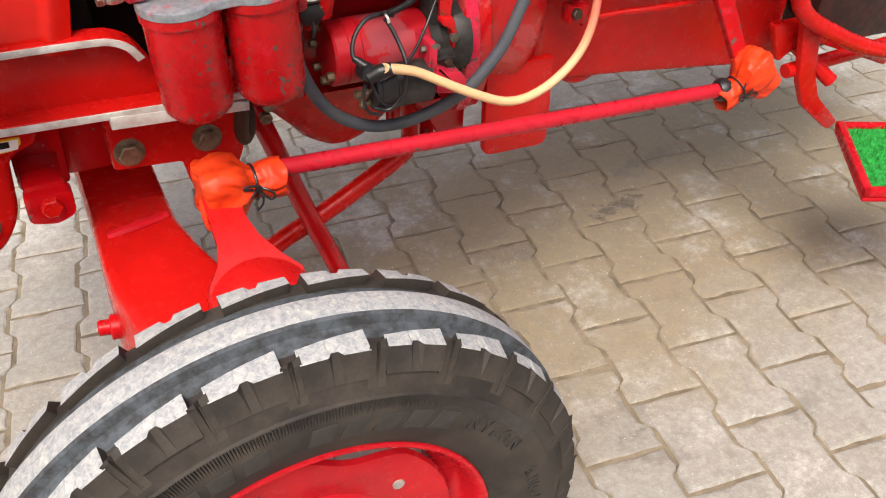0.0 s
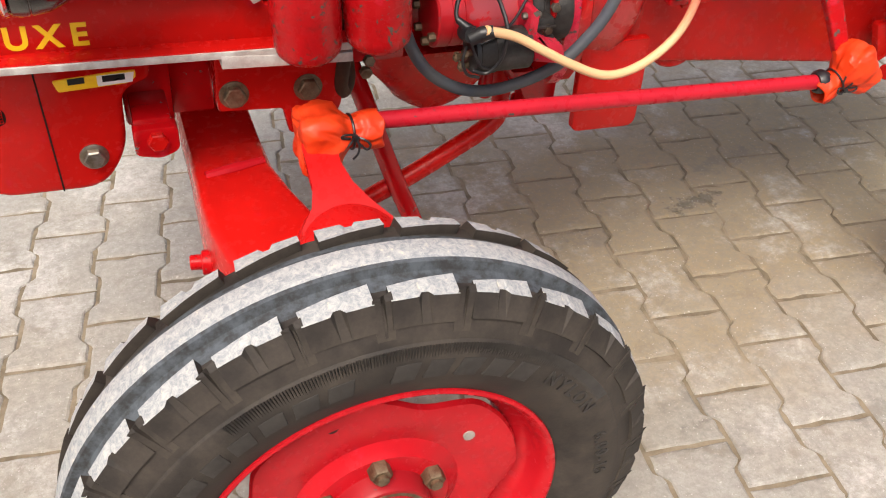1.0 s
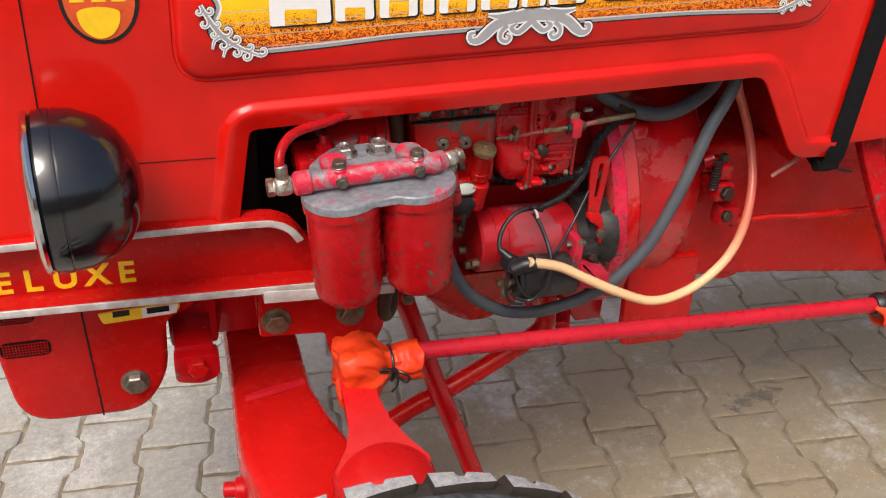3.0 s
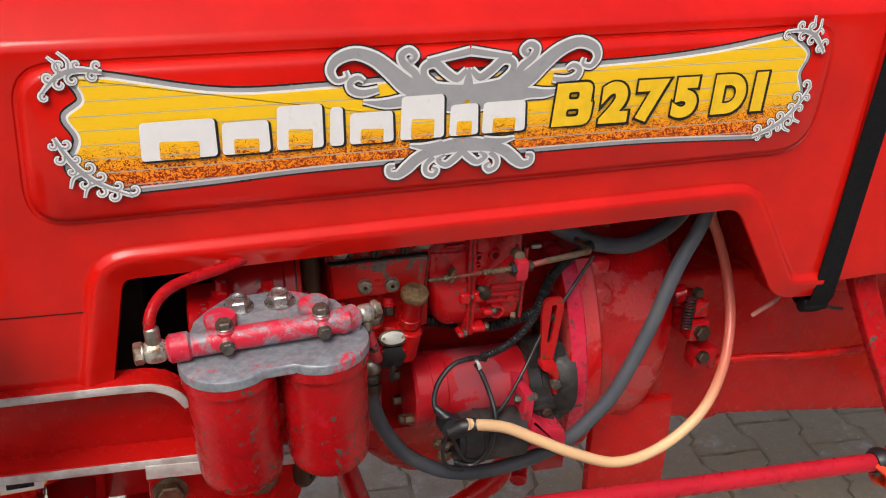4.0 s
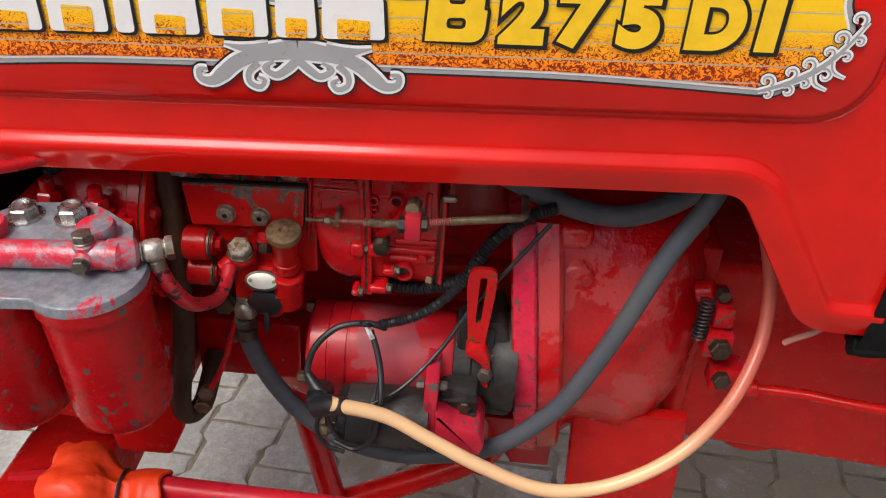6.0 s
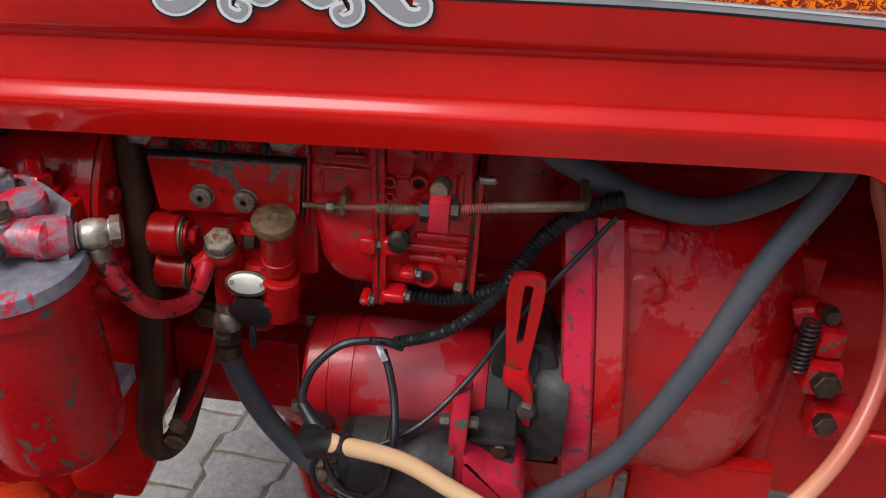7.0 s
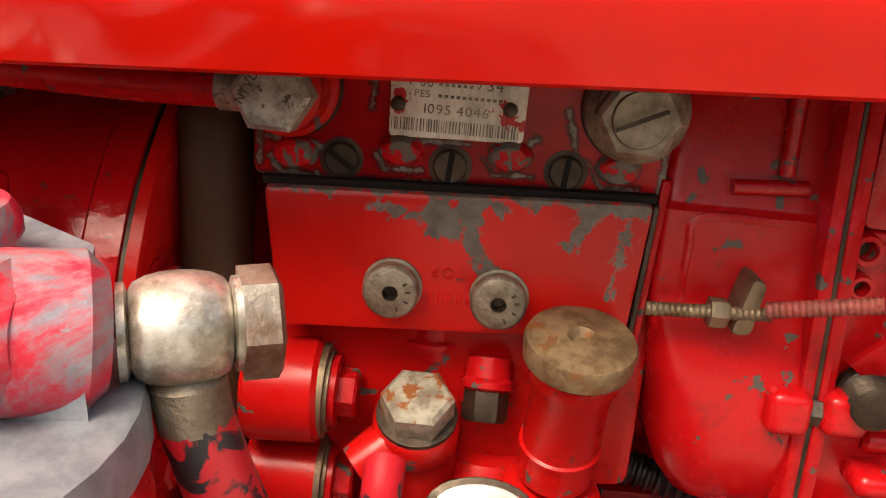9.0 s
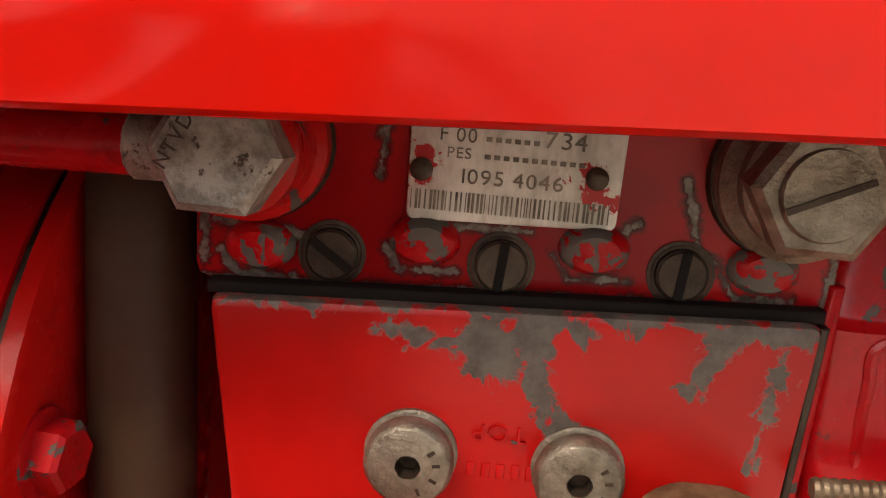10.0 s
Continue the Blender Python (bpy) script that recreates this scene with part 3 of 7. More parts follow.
# the maker's mark is left as plain white blocks
base_line = lambda x: 1.0843 + 0.0497 * x
for x0, x1, tall, cut in ((-0.189, -0.1255, 0.034, 0.4), (-0.1215, -0.080, 0.029, 0.5), (-0.0745, -0.033, 0.040, 0.4), (-0.0275, -0.0145, 0.036, 0.0), (-0.0095, 0.0315, 0.029, 0.4), (0.0375, 0.0795, 0.041, 0.5), (0.0845, 0.113, 0.030, 0.4), (0.1165, 0.160, 0.030, 0.5)):
    loop = round_poly([(x0, base_line(x0)), (x1, base_line(x1)), (x1 - 0.002, base_line(x1) + tall), (x0 + 0.003 - 0.003, base_line(x0) + tall)], 0.004, 4)
    flat("mark_shadow", [(p[0] + 0.0016, p[1] - 0.0012) for p in inset(loop, -0.0008)], FILM_Y - 0.0034, M_INK, bonnet, thick=0.0002)
    flat("mark_block", loop, FILM_Y - 0.0038, M_WHITE, bonnet, thick=0.0002)
    if cut:
        w = (x1 - x0) * 0.26
        c = x0 + (x1 - x0) * 0.5
        flat("mark_slot", round_poly([(c - w, base_line(c)), (c + w, base_line(c)), (c + w, base_line(c) + tall * 0.46), (c - w, base_line(c) + tall * 0.46)], 0.002, 3), FILM_Y - 0.0042, M_FILM, bonnet, thick=0.0002)
slope = Matrix.Rotation(-math.atan(0.040), 4, "Y")
for ch, x, w in (("2", 0.2385, 1.08), ("7", 0.2760, 1.10), ("5", 0.3165, 1.06), ("D", 0.3610, 0.98), ("I", 0.4075, 1.15)):
    z = 1.0878 + 0.049 * x
    lettering(ch, 0.050, (x + 0.0006, FILM_Y - 0.0034, z - 0.0006), bonnet, M_INK, "letter_shadow", 0.0058, 0.0001, 0.05, slope, w)
    lettering(ch, 0.050, (x, FILM_Y - 0.0038, z), bonnet, M_YELLOW, "letter", 0.0034, 0.0001, 0.05, slope, w)

# the broad B, cut as one shape with two counters
def broad_b(y, grow, material, name):
    tilt = lambda p: (0.187 + p[0] + 0.06 * p[1], 1.0942 + p[1] + 0.045 * p[0])
    outer = round_poly([(0, 0), (0.040, 0), (0.040, 0.0225), (0.0375, 0.0225), (0.0375, 0.0425), (0, 0.0425)], [0, 0.012, 0.006, 0.006, 0.012, 0], 5)
    low = round_poly([(0.0135, 0.0092), (0.0265, 0.0092), (0.0265, 0.0168), (0.0135, 0.0168)], 0.0032, 3)
    high = round_poly([(0.0135, 0.0262), (0.0245, 0.0262), (0.0245, 0.0335), (0.0135, 0.0335)], 0.0030, 3)
    bm = bmesh.new()
    loops = [inset([tilt(p) for p in outer], -grow)] + [inset([tilt(p) for p in h], grow) for h in (low, high)]
    fill(bm, loops, y)
    part(name, bm, material, bonnet)


broad_b(FILM_Y - 0.0034, 0.0024, M_INK, "letter_shadow")
broad_b(FILM_Y - 0.0038, 0.0, M_YELLOW, "letter")

# round badge on the nose, its initials left as plain bars
badge_loop = [(-0.350 + 0.037 * math.cos(a * math.tau / 32), 1.104 + 0.040 * math.sin(a * math.tau / 32) * (1.0 if a < 16 else 1.12)) for a in range(32)]
M_BADGE = plain("badge_orange", (0.72, 0.09, 0.02), 0.35, 0.0, 0.3, 30, 0.05)
flat("badge", badge_loop, 1.0462, M_INK, bonnet, "round orange and yellow badge sticker")
flat("badge_disc", inset(badge_loop, 0.004), 1.0456, M_BADGE, bonnet)
flat("badge_bowl", [(-0.352 + 0.020 * math.cos(a), 1.090 + (0.006 if math.sin(a) > 0 else 0.025) * math.sin(a)) for a in [k * math.tau / 28 for k in range(28)]], 1.0450, M_YELLOW, bonnet)
for x in (-0.377, -0.357, -0.339):
    flat("badge_bar", [(x, 1.101), (x + 0.013, 1.101), (x + 0.015, 1.121), (x + 0.002, 1.121)], 1.0450, M_YELLOW, bonnet)
flat("seam", [(-0.4235, 0.846), (-0.4220, 0.846), (-0.4200, 1.155), (-0.4215, 1.155)], 1.0462, M_DARK, bonnet)
flat("seam", [(-0.42, 0.9275), (-0.243, 0.9285), (-0.243, 0.9293), (-0.42, 0.9283)], 1.0462, M_DARK, bonnet)


def mesh_vent(x0, x1, z0, z1, y, parent):
    """An oval opening backed by a wire mesh."""
    loop = round_poly([(x0, z0), (x1, z0), (x1, z1), (x0, z1)], (z1 - z0) * 0.45, 6)
    v = flat("vent", loop, y - 0.0006, M_DARK, parent, "oval vent with wire mesh")
    bm = bmesh.new()
    n = int((x1 - x0) / 0.0035)
    for k in range(1, n):
        x = x0 + (x1 - x0) * k / n
        rod(bm, (x, y - 0.0010, z0 + 0.002), (x, y - 0.0010, z1 - 0.002), 0.0005, 5)
    for k in range(1, 6):
        z = z0 + (z1 - z0) * k / 6
        rod(bm, (x0 + 0.003, y - 0.0012, z), (x1 - 0.003, y - 0.0012, z), 0.0005, 5)
    part("wire_mesh", bm, M_RED, v)


mesh_vent(-0.53, -0.461, 0.893, 0.922, 1.050, bonnet)
mesh_vent(-0.53, -0.460, 0.846, 0.870, 1.050, bonnet)

# cowl behind the bonnet
bm = bmesh.new()
slab(bm, round_poly([(0.571, 0.8855), (0.68, 0.8915), (1.45, 0.955), (1.45, 1.26), (0.571, 1.215)], [0.01, 0.02, 0, 0, 0], 4), 1.046, 1.060, 0.002)
box(bm, (0.571, 1.060, 1.195), (1.45, 1.62, 1.26), 0.004)
box(bm, (0.571, 1.62, 0.86), (1.45, 1.65, 1.26), 0.004)
cowl = part("side_cowl", bm, M_BONNET, tractor, "red sheet-metal cowl behind the bonnet")
for k, (z, x0, x1) in enumerate(((1.048, 0.650, 0.80), (1.020, 0.640, 0.78))):
    flat("gold_lettering_bar", [(x0, z), (x1, z + 0.012), (x1, z + 0.026), (x0 + 0.004, z + 0.017)], 1.0482, M_YELLOW, cowl)

# the strap that ties the bonnet down
M_STRAP = plain("black_webbing", (0.010, 0.010, 0.011), 0.8, 0.0, 0.3, 120, 0.6, grain=900, spec=0.12)
bm = bmesh.new()
pts = [(1.26, 1.10), (1.225, 1.062), (1.195, 1.0425), (1.10, 1.0425), (1.00, 1.0425), (0.90, 1.0425), (0.868, 1.043), (0.852, 1.050), (0.850, 1.066), (0.860, 1.09)]
rows = []
for z, y in pts:
    x0 = 0.5550 + 0.016 * (z - 0.85) / 0.35
    rows.append([bm.verts.new((x0 + dx, y - dy, z)) for dx, dy in ((0, 0), (0.0004, 0.0022), (0.0306, 0.0022), (0.031, 0))])
for a, b in zip(rows[:-1], rows[1:]):
    for k in range(4):
        bm.faces.new((a[k], a[(k + 1) % 4], b[(k + 1) % 4], b[k]))
strap = tagged(link("strap", bm, M_STRAP), "black webbing strap tied over the red bonnet", "strap")
bm = bmesh.new()
sweep(bm, [(0.5545, 1.055, 0.853), (0.571, 1.054, 0.852), (0.5870, 1.055, 0.8535)], 0.0085, 14)
part("folded_end", bm, M_STRAP, strap)

# ---- nose, frame rail, headlamp ----
bm = bmesh.new()
web = [(-0.62, 0.760), (-0.055, 0.752), (-0.055, 0.79), (-0.150, 0.805), (-0.163, 0.826), (-0.185, 0.843), (-0.62, 0.843)]
slab(bm, web, 1.064, 1.074, 0.001)
rail = part("frame_rail", bm, M_RED, tractor, "red steel frame rail with silver-painted edges")
bm = bmesh.new()
path = [(-0.62, 0.848), (-0.45, 0.851), (-0.30, 0.853), (-0.215, 0.853), (-0.190, 0.850), (-0.172, 0.840), (-0.160, 0.824)]
line = [(p.x, p.z) for p in smooth_path([(x, 0, z) for x, z in path], 6)]
under = [(p.x, p.y) for p in offset_line(line, -0.010)]
for loop_pts, y0, y1 in ((line + under[::-1], 1.0365, 1.064),):
    slab(bm, loop_pts, y0, y1, 0.0015)
top_flange = part("upper_flange", bm, M_RED, rail)
bm = bmesh.new()
slab(bm, [(x, z - 0.001) for x, z in line] + [(x, z + 0.001) for x, z in under[::-1]], 1.0345, 1.0366, 0.0008)
part("flange_edge", bm, M_SILVER, rail, "silver-painted flange edge")
bm = bmesh.new()
slab(bm, [(-0.62, 0.760), (-0.05, 0.750), (-0.05, 0.762), (-0.62, 0.772)], 1.0365, 1.066, 0.0015)
part("lower_flange", bm, M_RED, rail)
bm = bmesh.new()
slab(bm, [(-0.62, 0.761), (-0.05, 0.751), (-0.05, 0.760), (-0.62, 0.770)], 1.0340, 1.0366, 0.0008)
part("flange_edge", bm, M_SILVER, rail, "silver-painted flange edge")
for ch, x in (("D", -0.541), ("E", -0.505), ("L", -0.474), ("U", -0.444), ("X", -0.410), ("E", -0.374)):
    lettering(ch, 0.038, (x + 0.003, 1.0638, 0.7735 + 0.004 * (-0.37 - x)), rail, M_YELLOW, "letter", 0.0011, 0.0006)

bm = bmesh.new()
rod(bm, (-0.4, 1.02, 0.945), (-0.36, 1.066, 0.90), 0.012)
box(bm, (-0.44, 1.03, 0.856), (-0.34, 1.05, 0.88), 0.003)
lamp_stay = part("lamp_bracket", bm, M_BLACK, tractor)
bm = bmesh.new()
prof = [(0.0, 0.074), (0.004, 0.0785), (0.016, 0.080), (0.020, 0.0795), (0.0205, 0.078), (0.022, 0.078), (0.0225, 0.0795), (0.04, 0.0775), (0.062, 0.069), (0.080, 0.055), (0.092, 0.036), (0.098, 0.015), (0.099, 0.0)]
lathe(bm, (-0.420, 0.962, 0.942), (-0.300, 0.972, 0.944), [(z * 0.94, r) for z, r in prof], 48)
M_LAMP = plain("gloss_black_lamp", (0.006, 0.006, 0.008), 0.13, 0.0, 0.3, 12, 0.02, coat=0.0, spec=1.0)
lamp = part("headlamp", bm, M_LAMP, tractor, "glossy black round headlamp")
bm = bmesh.new()
lathe(bm, (-0.422, 0.962, 0.942), (-0.50, 0.955, 0.9405), [(-0.002, 0.078), (0.001, 0.0795), (0.004, 0.077), (0.006, 0.070), (0.010, 0.050), (0.012, 0.02), (0.0125, 0.0)], 48)
part("lens_ring", bm, plain("chrome_ring", (0.75, 0.75, 0.75), 0.15, 1.0, 0.1, 20, 0.02), lamp)

# lower front casing with vents
bm = bmesh.new()
case = round_poly([(-0.530, 0.742), (-0.524, 0.655), (-0.512, 0.556), (-0.365, 0.553), (-0.330, 0.606), (-0.327, 0.690), (-0.290, 0.705), (-0.290, 0.742)], [0.01, 0.05, 0.055, 0.055, 0.03, 0.03, 0.01, 0.01], 6)
slab(bm, case, 1.098, 1.60, 0.008, seg=3)
casing = part("front_casing", bm, M_RED, tractor, "red rounded casing below the nose")
flat("seam", [(-0.4235, 0.742), (-0.4215, 0.742), (-0.4150, 0.556), (-0.4170, 0.556)], 1.0972, M_DARK, casing)
mesh_vent(-0.519, -0.462, 0.661, 0.684, 1.098, casing)
mesh_vent(-0.519, -0.474, 0.710, 0.729, 1.098, casing)
bm = bmesh.new()
hexhead(bm, (-0.372, 1.098, 0.603), (0, -1, 0), 0.0135, 0.012, 0, 0.018)
part("bolt", bm, M_STEEL, casing)
bm = bmesh.new()
slab(bm, round_poly([(-0.402, 0.7225), (-0.397, 0.7075), (-0.318, 0.7115), (-0.308, 0.718), (-0.307, 0.7275), (-0.330, 0.7275)], 0.003, 3), 1.079, 1.082, 0.0006)
plate = part("number_plate", bm, M_YELLOW, casing, "small yellow and white plate with dark bars")
flat("plate_field", [(-0.352, 0.7113), (-0.312, 0.7135), (-0.309, 0.7262), (-0.352, 0.7252)], 1.0782, M_WHITE, plate)
for x0, x1 in ((-0.385, -0.366), (-0.346, -0.320)):
    flat("dark_bar", [(x0, 0.7165), (x1, 0.7175), (x1, 0.7252), (x0, 0.7245)], 1.0776, M_INK, plate)
bm = bmesh.new()
box(bm, (-0.326, 1.165, 0.60), (-0.262, 1.5, 0.70), 0.006)
box(bm, (-0.320, 1.092, 0.632), (-0.272, 1.17, 0.652), 0.004)
slab(bm, round_poly([(-0.322, 0.606), (-0.29, 0.599), (-0.266, 0.609), (-0.266, 0.645), (-0.322, 0.645)], 0.008, 3), 1.078, 1.10, 0.003)
lug = part("towing_lug", bm, M_CAST, tractor, "worn red towing lug")
bm = bmesh.new()
hexhead(bm, (-0.293, 1.078, 0.628), (0, -1, 0), 0.013, 0.010)
part("bolt", bm, M_RED, lug)

bm = bmesh.new()
box(bm, (-0.266, 1.185, 0.600), (-0.205, 1.55, 0.745), 0.006)
part("cross_member", bm, M_CAST, tractor, "red cross member below the nose")

# bracket that carries the axle
bm = bmesh.new()
slab(bm, round_poly([(-0.212, 0.743), (-0.212, 0.645), (-0.126, 0.640), (-0.118, 0.600), (-0.062, 0.600), (-0.045, 0.64), (-0.045, 0.743)], 0.006, 3), 1.100, 1.118, 0.003)
box(bm, (-0.210, 1.118, 0.66), (-0.048, 1.58, 0.745), 0.004)
bracket = part("axle_bracket", bm, M_RED, tractor, "red bolted axle bracket")
bm = bmesh.new()
slab(bm, [(-0.210, 0.741), (-0.049, 0.735), (-0.049, 0.748), (-0.210, 0.758)], 1.0325, 1.10, 0.002)
part("weld_plate", bm, M_SILVER, bracket, "silver-painted worn weld plate")
for x in (-0.19, -0.092):
    bm = bmesh.new()
    hexhead(bm, (x, 1.100, 0.669), (0, -1, 0), 0.0150, 0.013, 0, 0.0195)
    part("bolt", bm, M_BRASS, bracket, "rusty hex bolt")

# ---- front wheel ----
HUB = Vector((-0.1215, 0.0, 0.3610))


def shrink(r):
    """Crown radii drawn in a little against the nominal section."""
    return r * 0.985 if r < 0.24 else 0.2364 + (r - 0.24) * 0.90


Y0 = 0.607  # plane of the outer sidewall


def ring_lathe(bm, profile, seg, mat=0):
    lathe(bm, (HUB.x, Y0, HUB.z), (HUB.x, Y0 + 1, HUB.z), [(y, shrink(r)) for y, r in profile], seg, mat, caps=False)


bm = bmesh.new()
ring_lathe(bm, [(0.030, 0.205), (0.020, 0.216), (0.016, 0.224), (0.010, 0.236), (0.004, 0.252), (0.0, 0.272), (0.0005, 0.290), (0.004, 0.3035), (0.0045, 0.3045), (0.0075, 0.306), (0.013, 0.322), (0.020, 0.338), (0.026, 0.346),
                (0.046, 0.3485), (0.050, 0.350), (0.060, 0.3505), (0.0635, 0.352), (0.066, 0.3625), (0.070, 0.3645), (0.100, 0.3645), (0.104, 0.3625), (0.1065, 0.352), (0.110, 0.3505), (0.120, 0.350), (0.124, 0.3485),
                (0.144, 0.346), (0.150, 0.338), (0.157, 0.322), (0.166, 0.300), (0.170, 0.272), (0.166, 0.245), (0.152, 0.220), (0.140, 0.205)], 120)
bm.faces.ensure_lookup_table()
for f in bm.faces:
    c = f.calc_center_median() - Vector((HUB.x, 0, HUB.z))
    far = math.hypot(c.x, c.z)
    f.material_index = 1 if far > shrink(0.3638) else 2 if far > shrink(0.3482) else 0
for v in bm.verts:
    if v.co.z < HUB.z:
        v.co.z = HUB.z + (v.co.z - HUB.z) * (HUB.z + 0.0150) / shrink(0.3645)
tyre = link("front_wheel", bm, [M_TYRE, M_TREAD, plain("dusty_groove_rubber", (0.10, 0.115, 0.13), 0.85, 0.0, 0.5, 60, 0.4, (0.045, 0.045, 0.046), spec=0.2)], tractor, "ribbed front tyre with pale scuffed tread")

LUGS = 25


def lug_mesh(y_in, y_out, y_side, tall, half):
    """One shoulder lug: scuffed top, dark flank that runs down the sidewall, and a small notch in its edge."""
    bm = bmesh.new()
    cuts = [-half, -half * 0.22, -half * 0.10, half * 0.10, half * 0.22, half]
    rows = []
    for k, a in enumerate(cuts):
        notch = 0.006 if k in (2, 3) else 0.0
        skew = 0.004 * a / half
        sec = [(y_in + skew, 0.344), (y_in + skew, 0.3615), (y_out + (notch if y_out < y_in else -notch), 0.3555 + 0.0008), (y_side, tall), (y_side + (0.006 if y_out < y_in else -0.006), tall - 0.004)]
        rows.append([bm.verts.new((shrink(r) * math.sin(a), y, shrink(r) * math.cos(a))) for y, r in sec])
    for i, (a, b) in enumerate(zip(rows[:-1], rows[1:])):
        for k in range(4):
            f = bm.faces.new((a[k], a[k + 1], b[k + 1], b[k]))
            f.material_index = 1 if k == 1 else 0
    bm.faces.new(rows[0])
    bm.faces.new(rows[-1][::-1])
    me = bpy.data.meshes.new("tread_lug")
    bmesh.ops.recalc_face_normals(bm, faces=bm.faces)
    bm.to_mesh(me)
    bm.free()
    me.materials.append(M_TYRE)
    me.materials.append(M_TREAD)
    return me


step = math.tau / LUGS
outer_lugs = [lug_mesh(Y0 + 0.043, Y0 + 0.022, Y0 + 0.0125, 0.326, step * 0.405), lug_mesh(Y0 + 0.040, Y0 + 0.024, Y0 + 0.0120, 0.330, step * 0.395)]
inner_lugs = [lug_mesh(Y0 + 0.127, Y0 + 0.148, Y0 + 0.158, 0.326, step * 0.405), lug_mesh(Y0 + 0.129, Y0 + 0.148, Y0 + 0.1585, 0.330, step * 0.395)]
bar = lug_mesh(Y0 + 0.024, Y0 + 0.020, Y0 + 0.0070, 0.314, step * 0.12)
bar.materials[1] = M_TYRE
for k in range(LUGS):
    for kinds, ph in ((outer_lugs, 0.35), (inner_lugs, 0.85)):
        ob = new("tread_lug", kinds[k % 2])
        ob.parent = tyre
        ob.matrix_local = Matrix.Translation((HUB.x, 0, HUB.z)) @ Matrix.Rotation((k + ph) * step, 4, "Y")
    ob = new("shoulder_bar", bar)
    ob.parent = tyre
    ob.matrix_local = Matrix.Translation((HUB.x, 0.0030, HUB.z)) @ Matrix.Rotation((k + 0.85) * step, 4, "Y")

# raised writing on the sidewall; the maker's words are plain bars
M_EMBOSS = plain("raised_rubber", (0.038, 0.033, 0.029), 0.60, 0.0, 0.3, 40, 0.2)


def on_sidewall(angle, r):
    """A pose on the sidewall at an angle clockwise from the top, text upright away from the hub."""
    return Matrix.Translation((HUB.x, Y0 + 0.0002, HUB.z)) @ Matrix.Rotation(radians(angle), 4, "Y") @ Matrix.Translation((0, 0, r))


def arc_word(text, start, r, size, width):
    a = start
    for ch in text:
        m = on_sidewall(a, r) @ Matrix.Translation((0, 0, 0))
        n = lettering(ch, size, (0, 0, 0), tyre, M_EMBOSS, "raised_letter", 0.0005, 0.0020, 0.0, m, width)
        a += math.degrees((n + size * 0.12) / r)


arc_word("NYLON", 38, 0.262, 0.024, 0.9)
arc_word("6.00-16", 70, 0.262, 0.022, 0.85)
for a0, wide in [(-54 + 7.6 * k, 5.6) for k in range(6)] + [(-2 + 7.4 * k, 5.4) for k in range(5)]:
    bm = bmesh.new()
    outer, inner = [], []
    for k in range(5):
        a = radians(a0 + wide * k / 4)
        for lst, r in ((outer, 0.276), (inner, 0.254)):
            lst.append((HUB.x + r * math.sin(a + (0.02 if r > 0.27 else 0)), HUB.z + r * math.cos(a)))
    loop = outer + inner[::-1]
    slab(bm, loop, Y0 - 0.0006, Y0 + 0.004, 0.0006)
    part("raised_bar", bm, M_EMBOSS, tyre)

# fine ribbed band on the sidewall
bm = bmesh.new()
for k in range(150):
    a = radians(-35 + k * 0.62)
    d, q = Vector((math.sin(a), 0, math.cos(a))), Vector((math.cos(a), 0, -math.sin(a)))
    c = Vector((HUB.x, Y0 + 0.0008, HUB.z))
    add(bm, [c + d * r + q * s * 0.0007 + Vector((0, y, 0)) for r in (0.2805, 0.2960) for s, y in ((-1, 0.002), (0, -0.0006), (1, 0.002))], [(0, 1, 4, 3), (1, 2, 5, 4)])
tagged(part("ribbed_band", bm, M_EMBOSS, tyre), "fine moulded ribs", kind="stuff")

# rim
bm = bmesh.new()
ring_lathe(bm, [(0.034, 0.2195), (0.019, 0.2205), (0.0155, 0.219), (0.0145, 0.2155), (0.017, 0.212), (0.025, 0.208), (0.030, 0.205), (0.052, 0.202), (0.058, 0.196), (0.064, 0.184), (0.070, 0.1795), (0.125, 0.1795), (0.150, 0.205), (0.16, 0.215)], 80)
rim = part("rim", bm, M_RIM, tyre, "red painted steel rim")
# pressed disc: lobed edge that leaves gaps to the rim
bm = bmesh.new()
N = 96
disc_rows = []
for y, r in ((0.052, 1.0), (0.045, 0.985), (0.043, 0.93), (0.048, 0.72), (0.052, 0.60), (0.046, 0.54), (0.040, 0.50), (0.040, 0.36), (0.040, 0.02)):
    row = []
    for k in range(N):
        a = k * math.tau / N
        lobe = 0.180 - 0.022 * max(0.0, math.cos(4 * (a - radians(18)))) ** 1.5
        edge = lobe if r > 0.9 else 0.172
        rr = edge * r
        row.append(bm.verts.new((HUB.x + rr * math.sin(a), Y0 + y, HUB.z + rr * math.cos(a))))
    disc_rows.append(row)
for a, b in zip(disc_rows[:-1], disc_rows[1:]):
    ring_between(bm, a, b)
part("wheel_disc", bm, M_RIM, tyre, "red pressed wheel disc with holes")
for (x, z), m in (((-0.1770, 0.5135), M_DARK), ((-0.0140, 0.4455), M_WHITE), ((-0.20, 0.30), M_DARK), ((-0.01, 0.29), M_DARK)):
    bm = bmesh.new()
    lathe(bm, (x, Y0 + 0.0440, z), (x, Y0 + 0.10, z), [(0.0, 0.0072), (0.004, 0.0072), (0.0045, 0.0)], 16)
    part("disc_hole", bm, M_DARK if m is M_DARK else M_PAVER, tyre)
bm = bmesh.new()
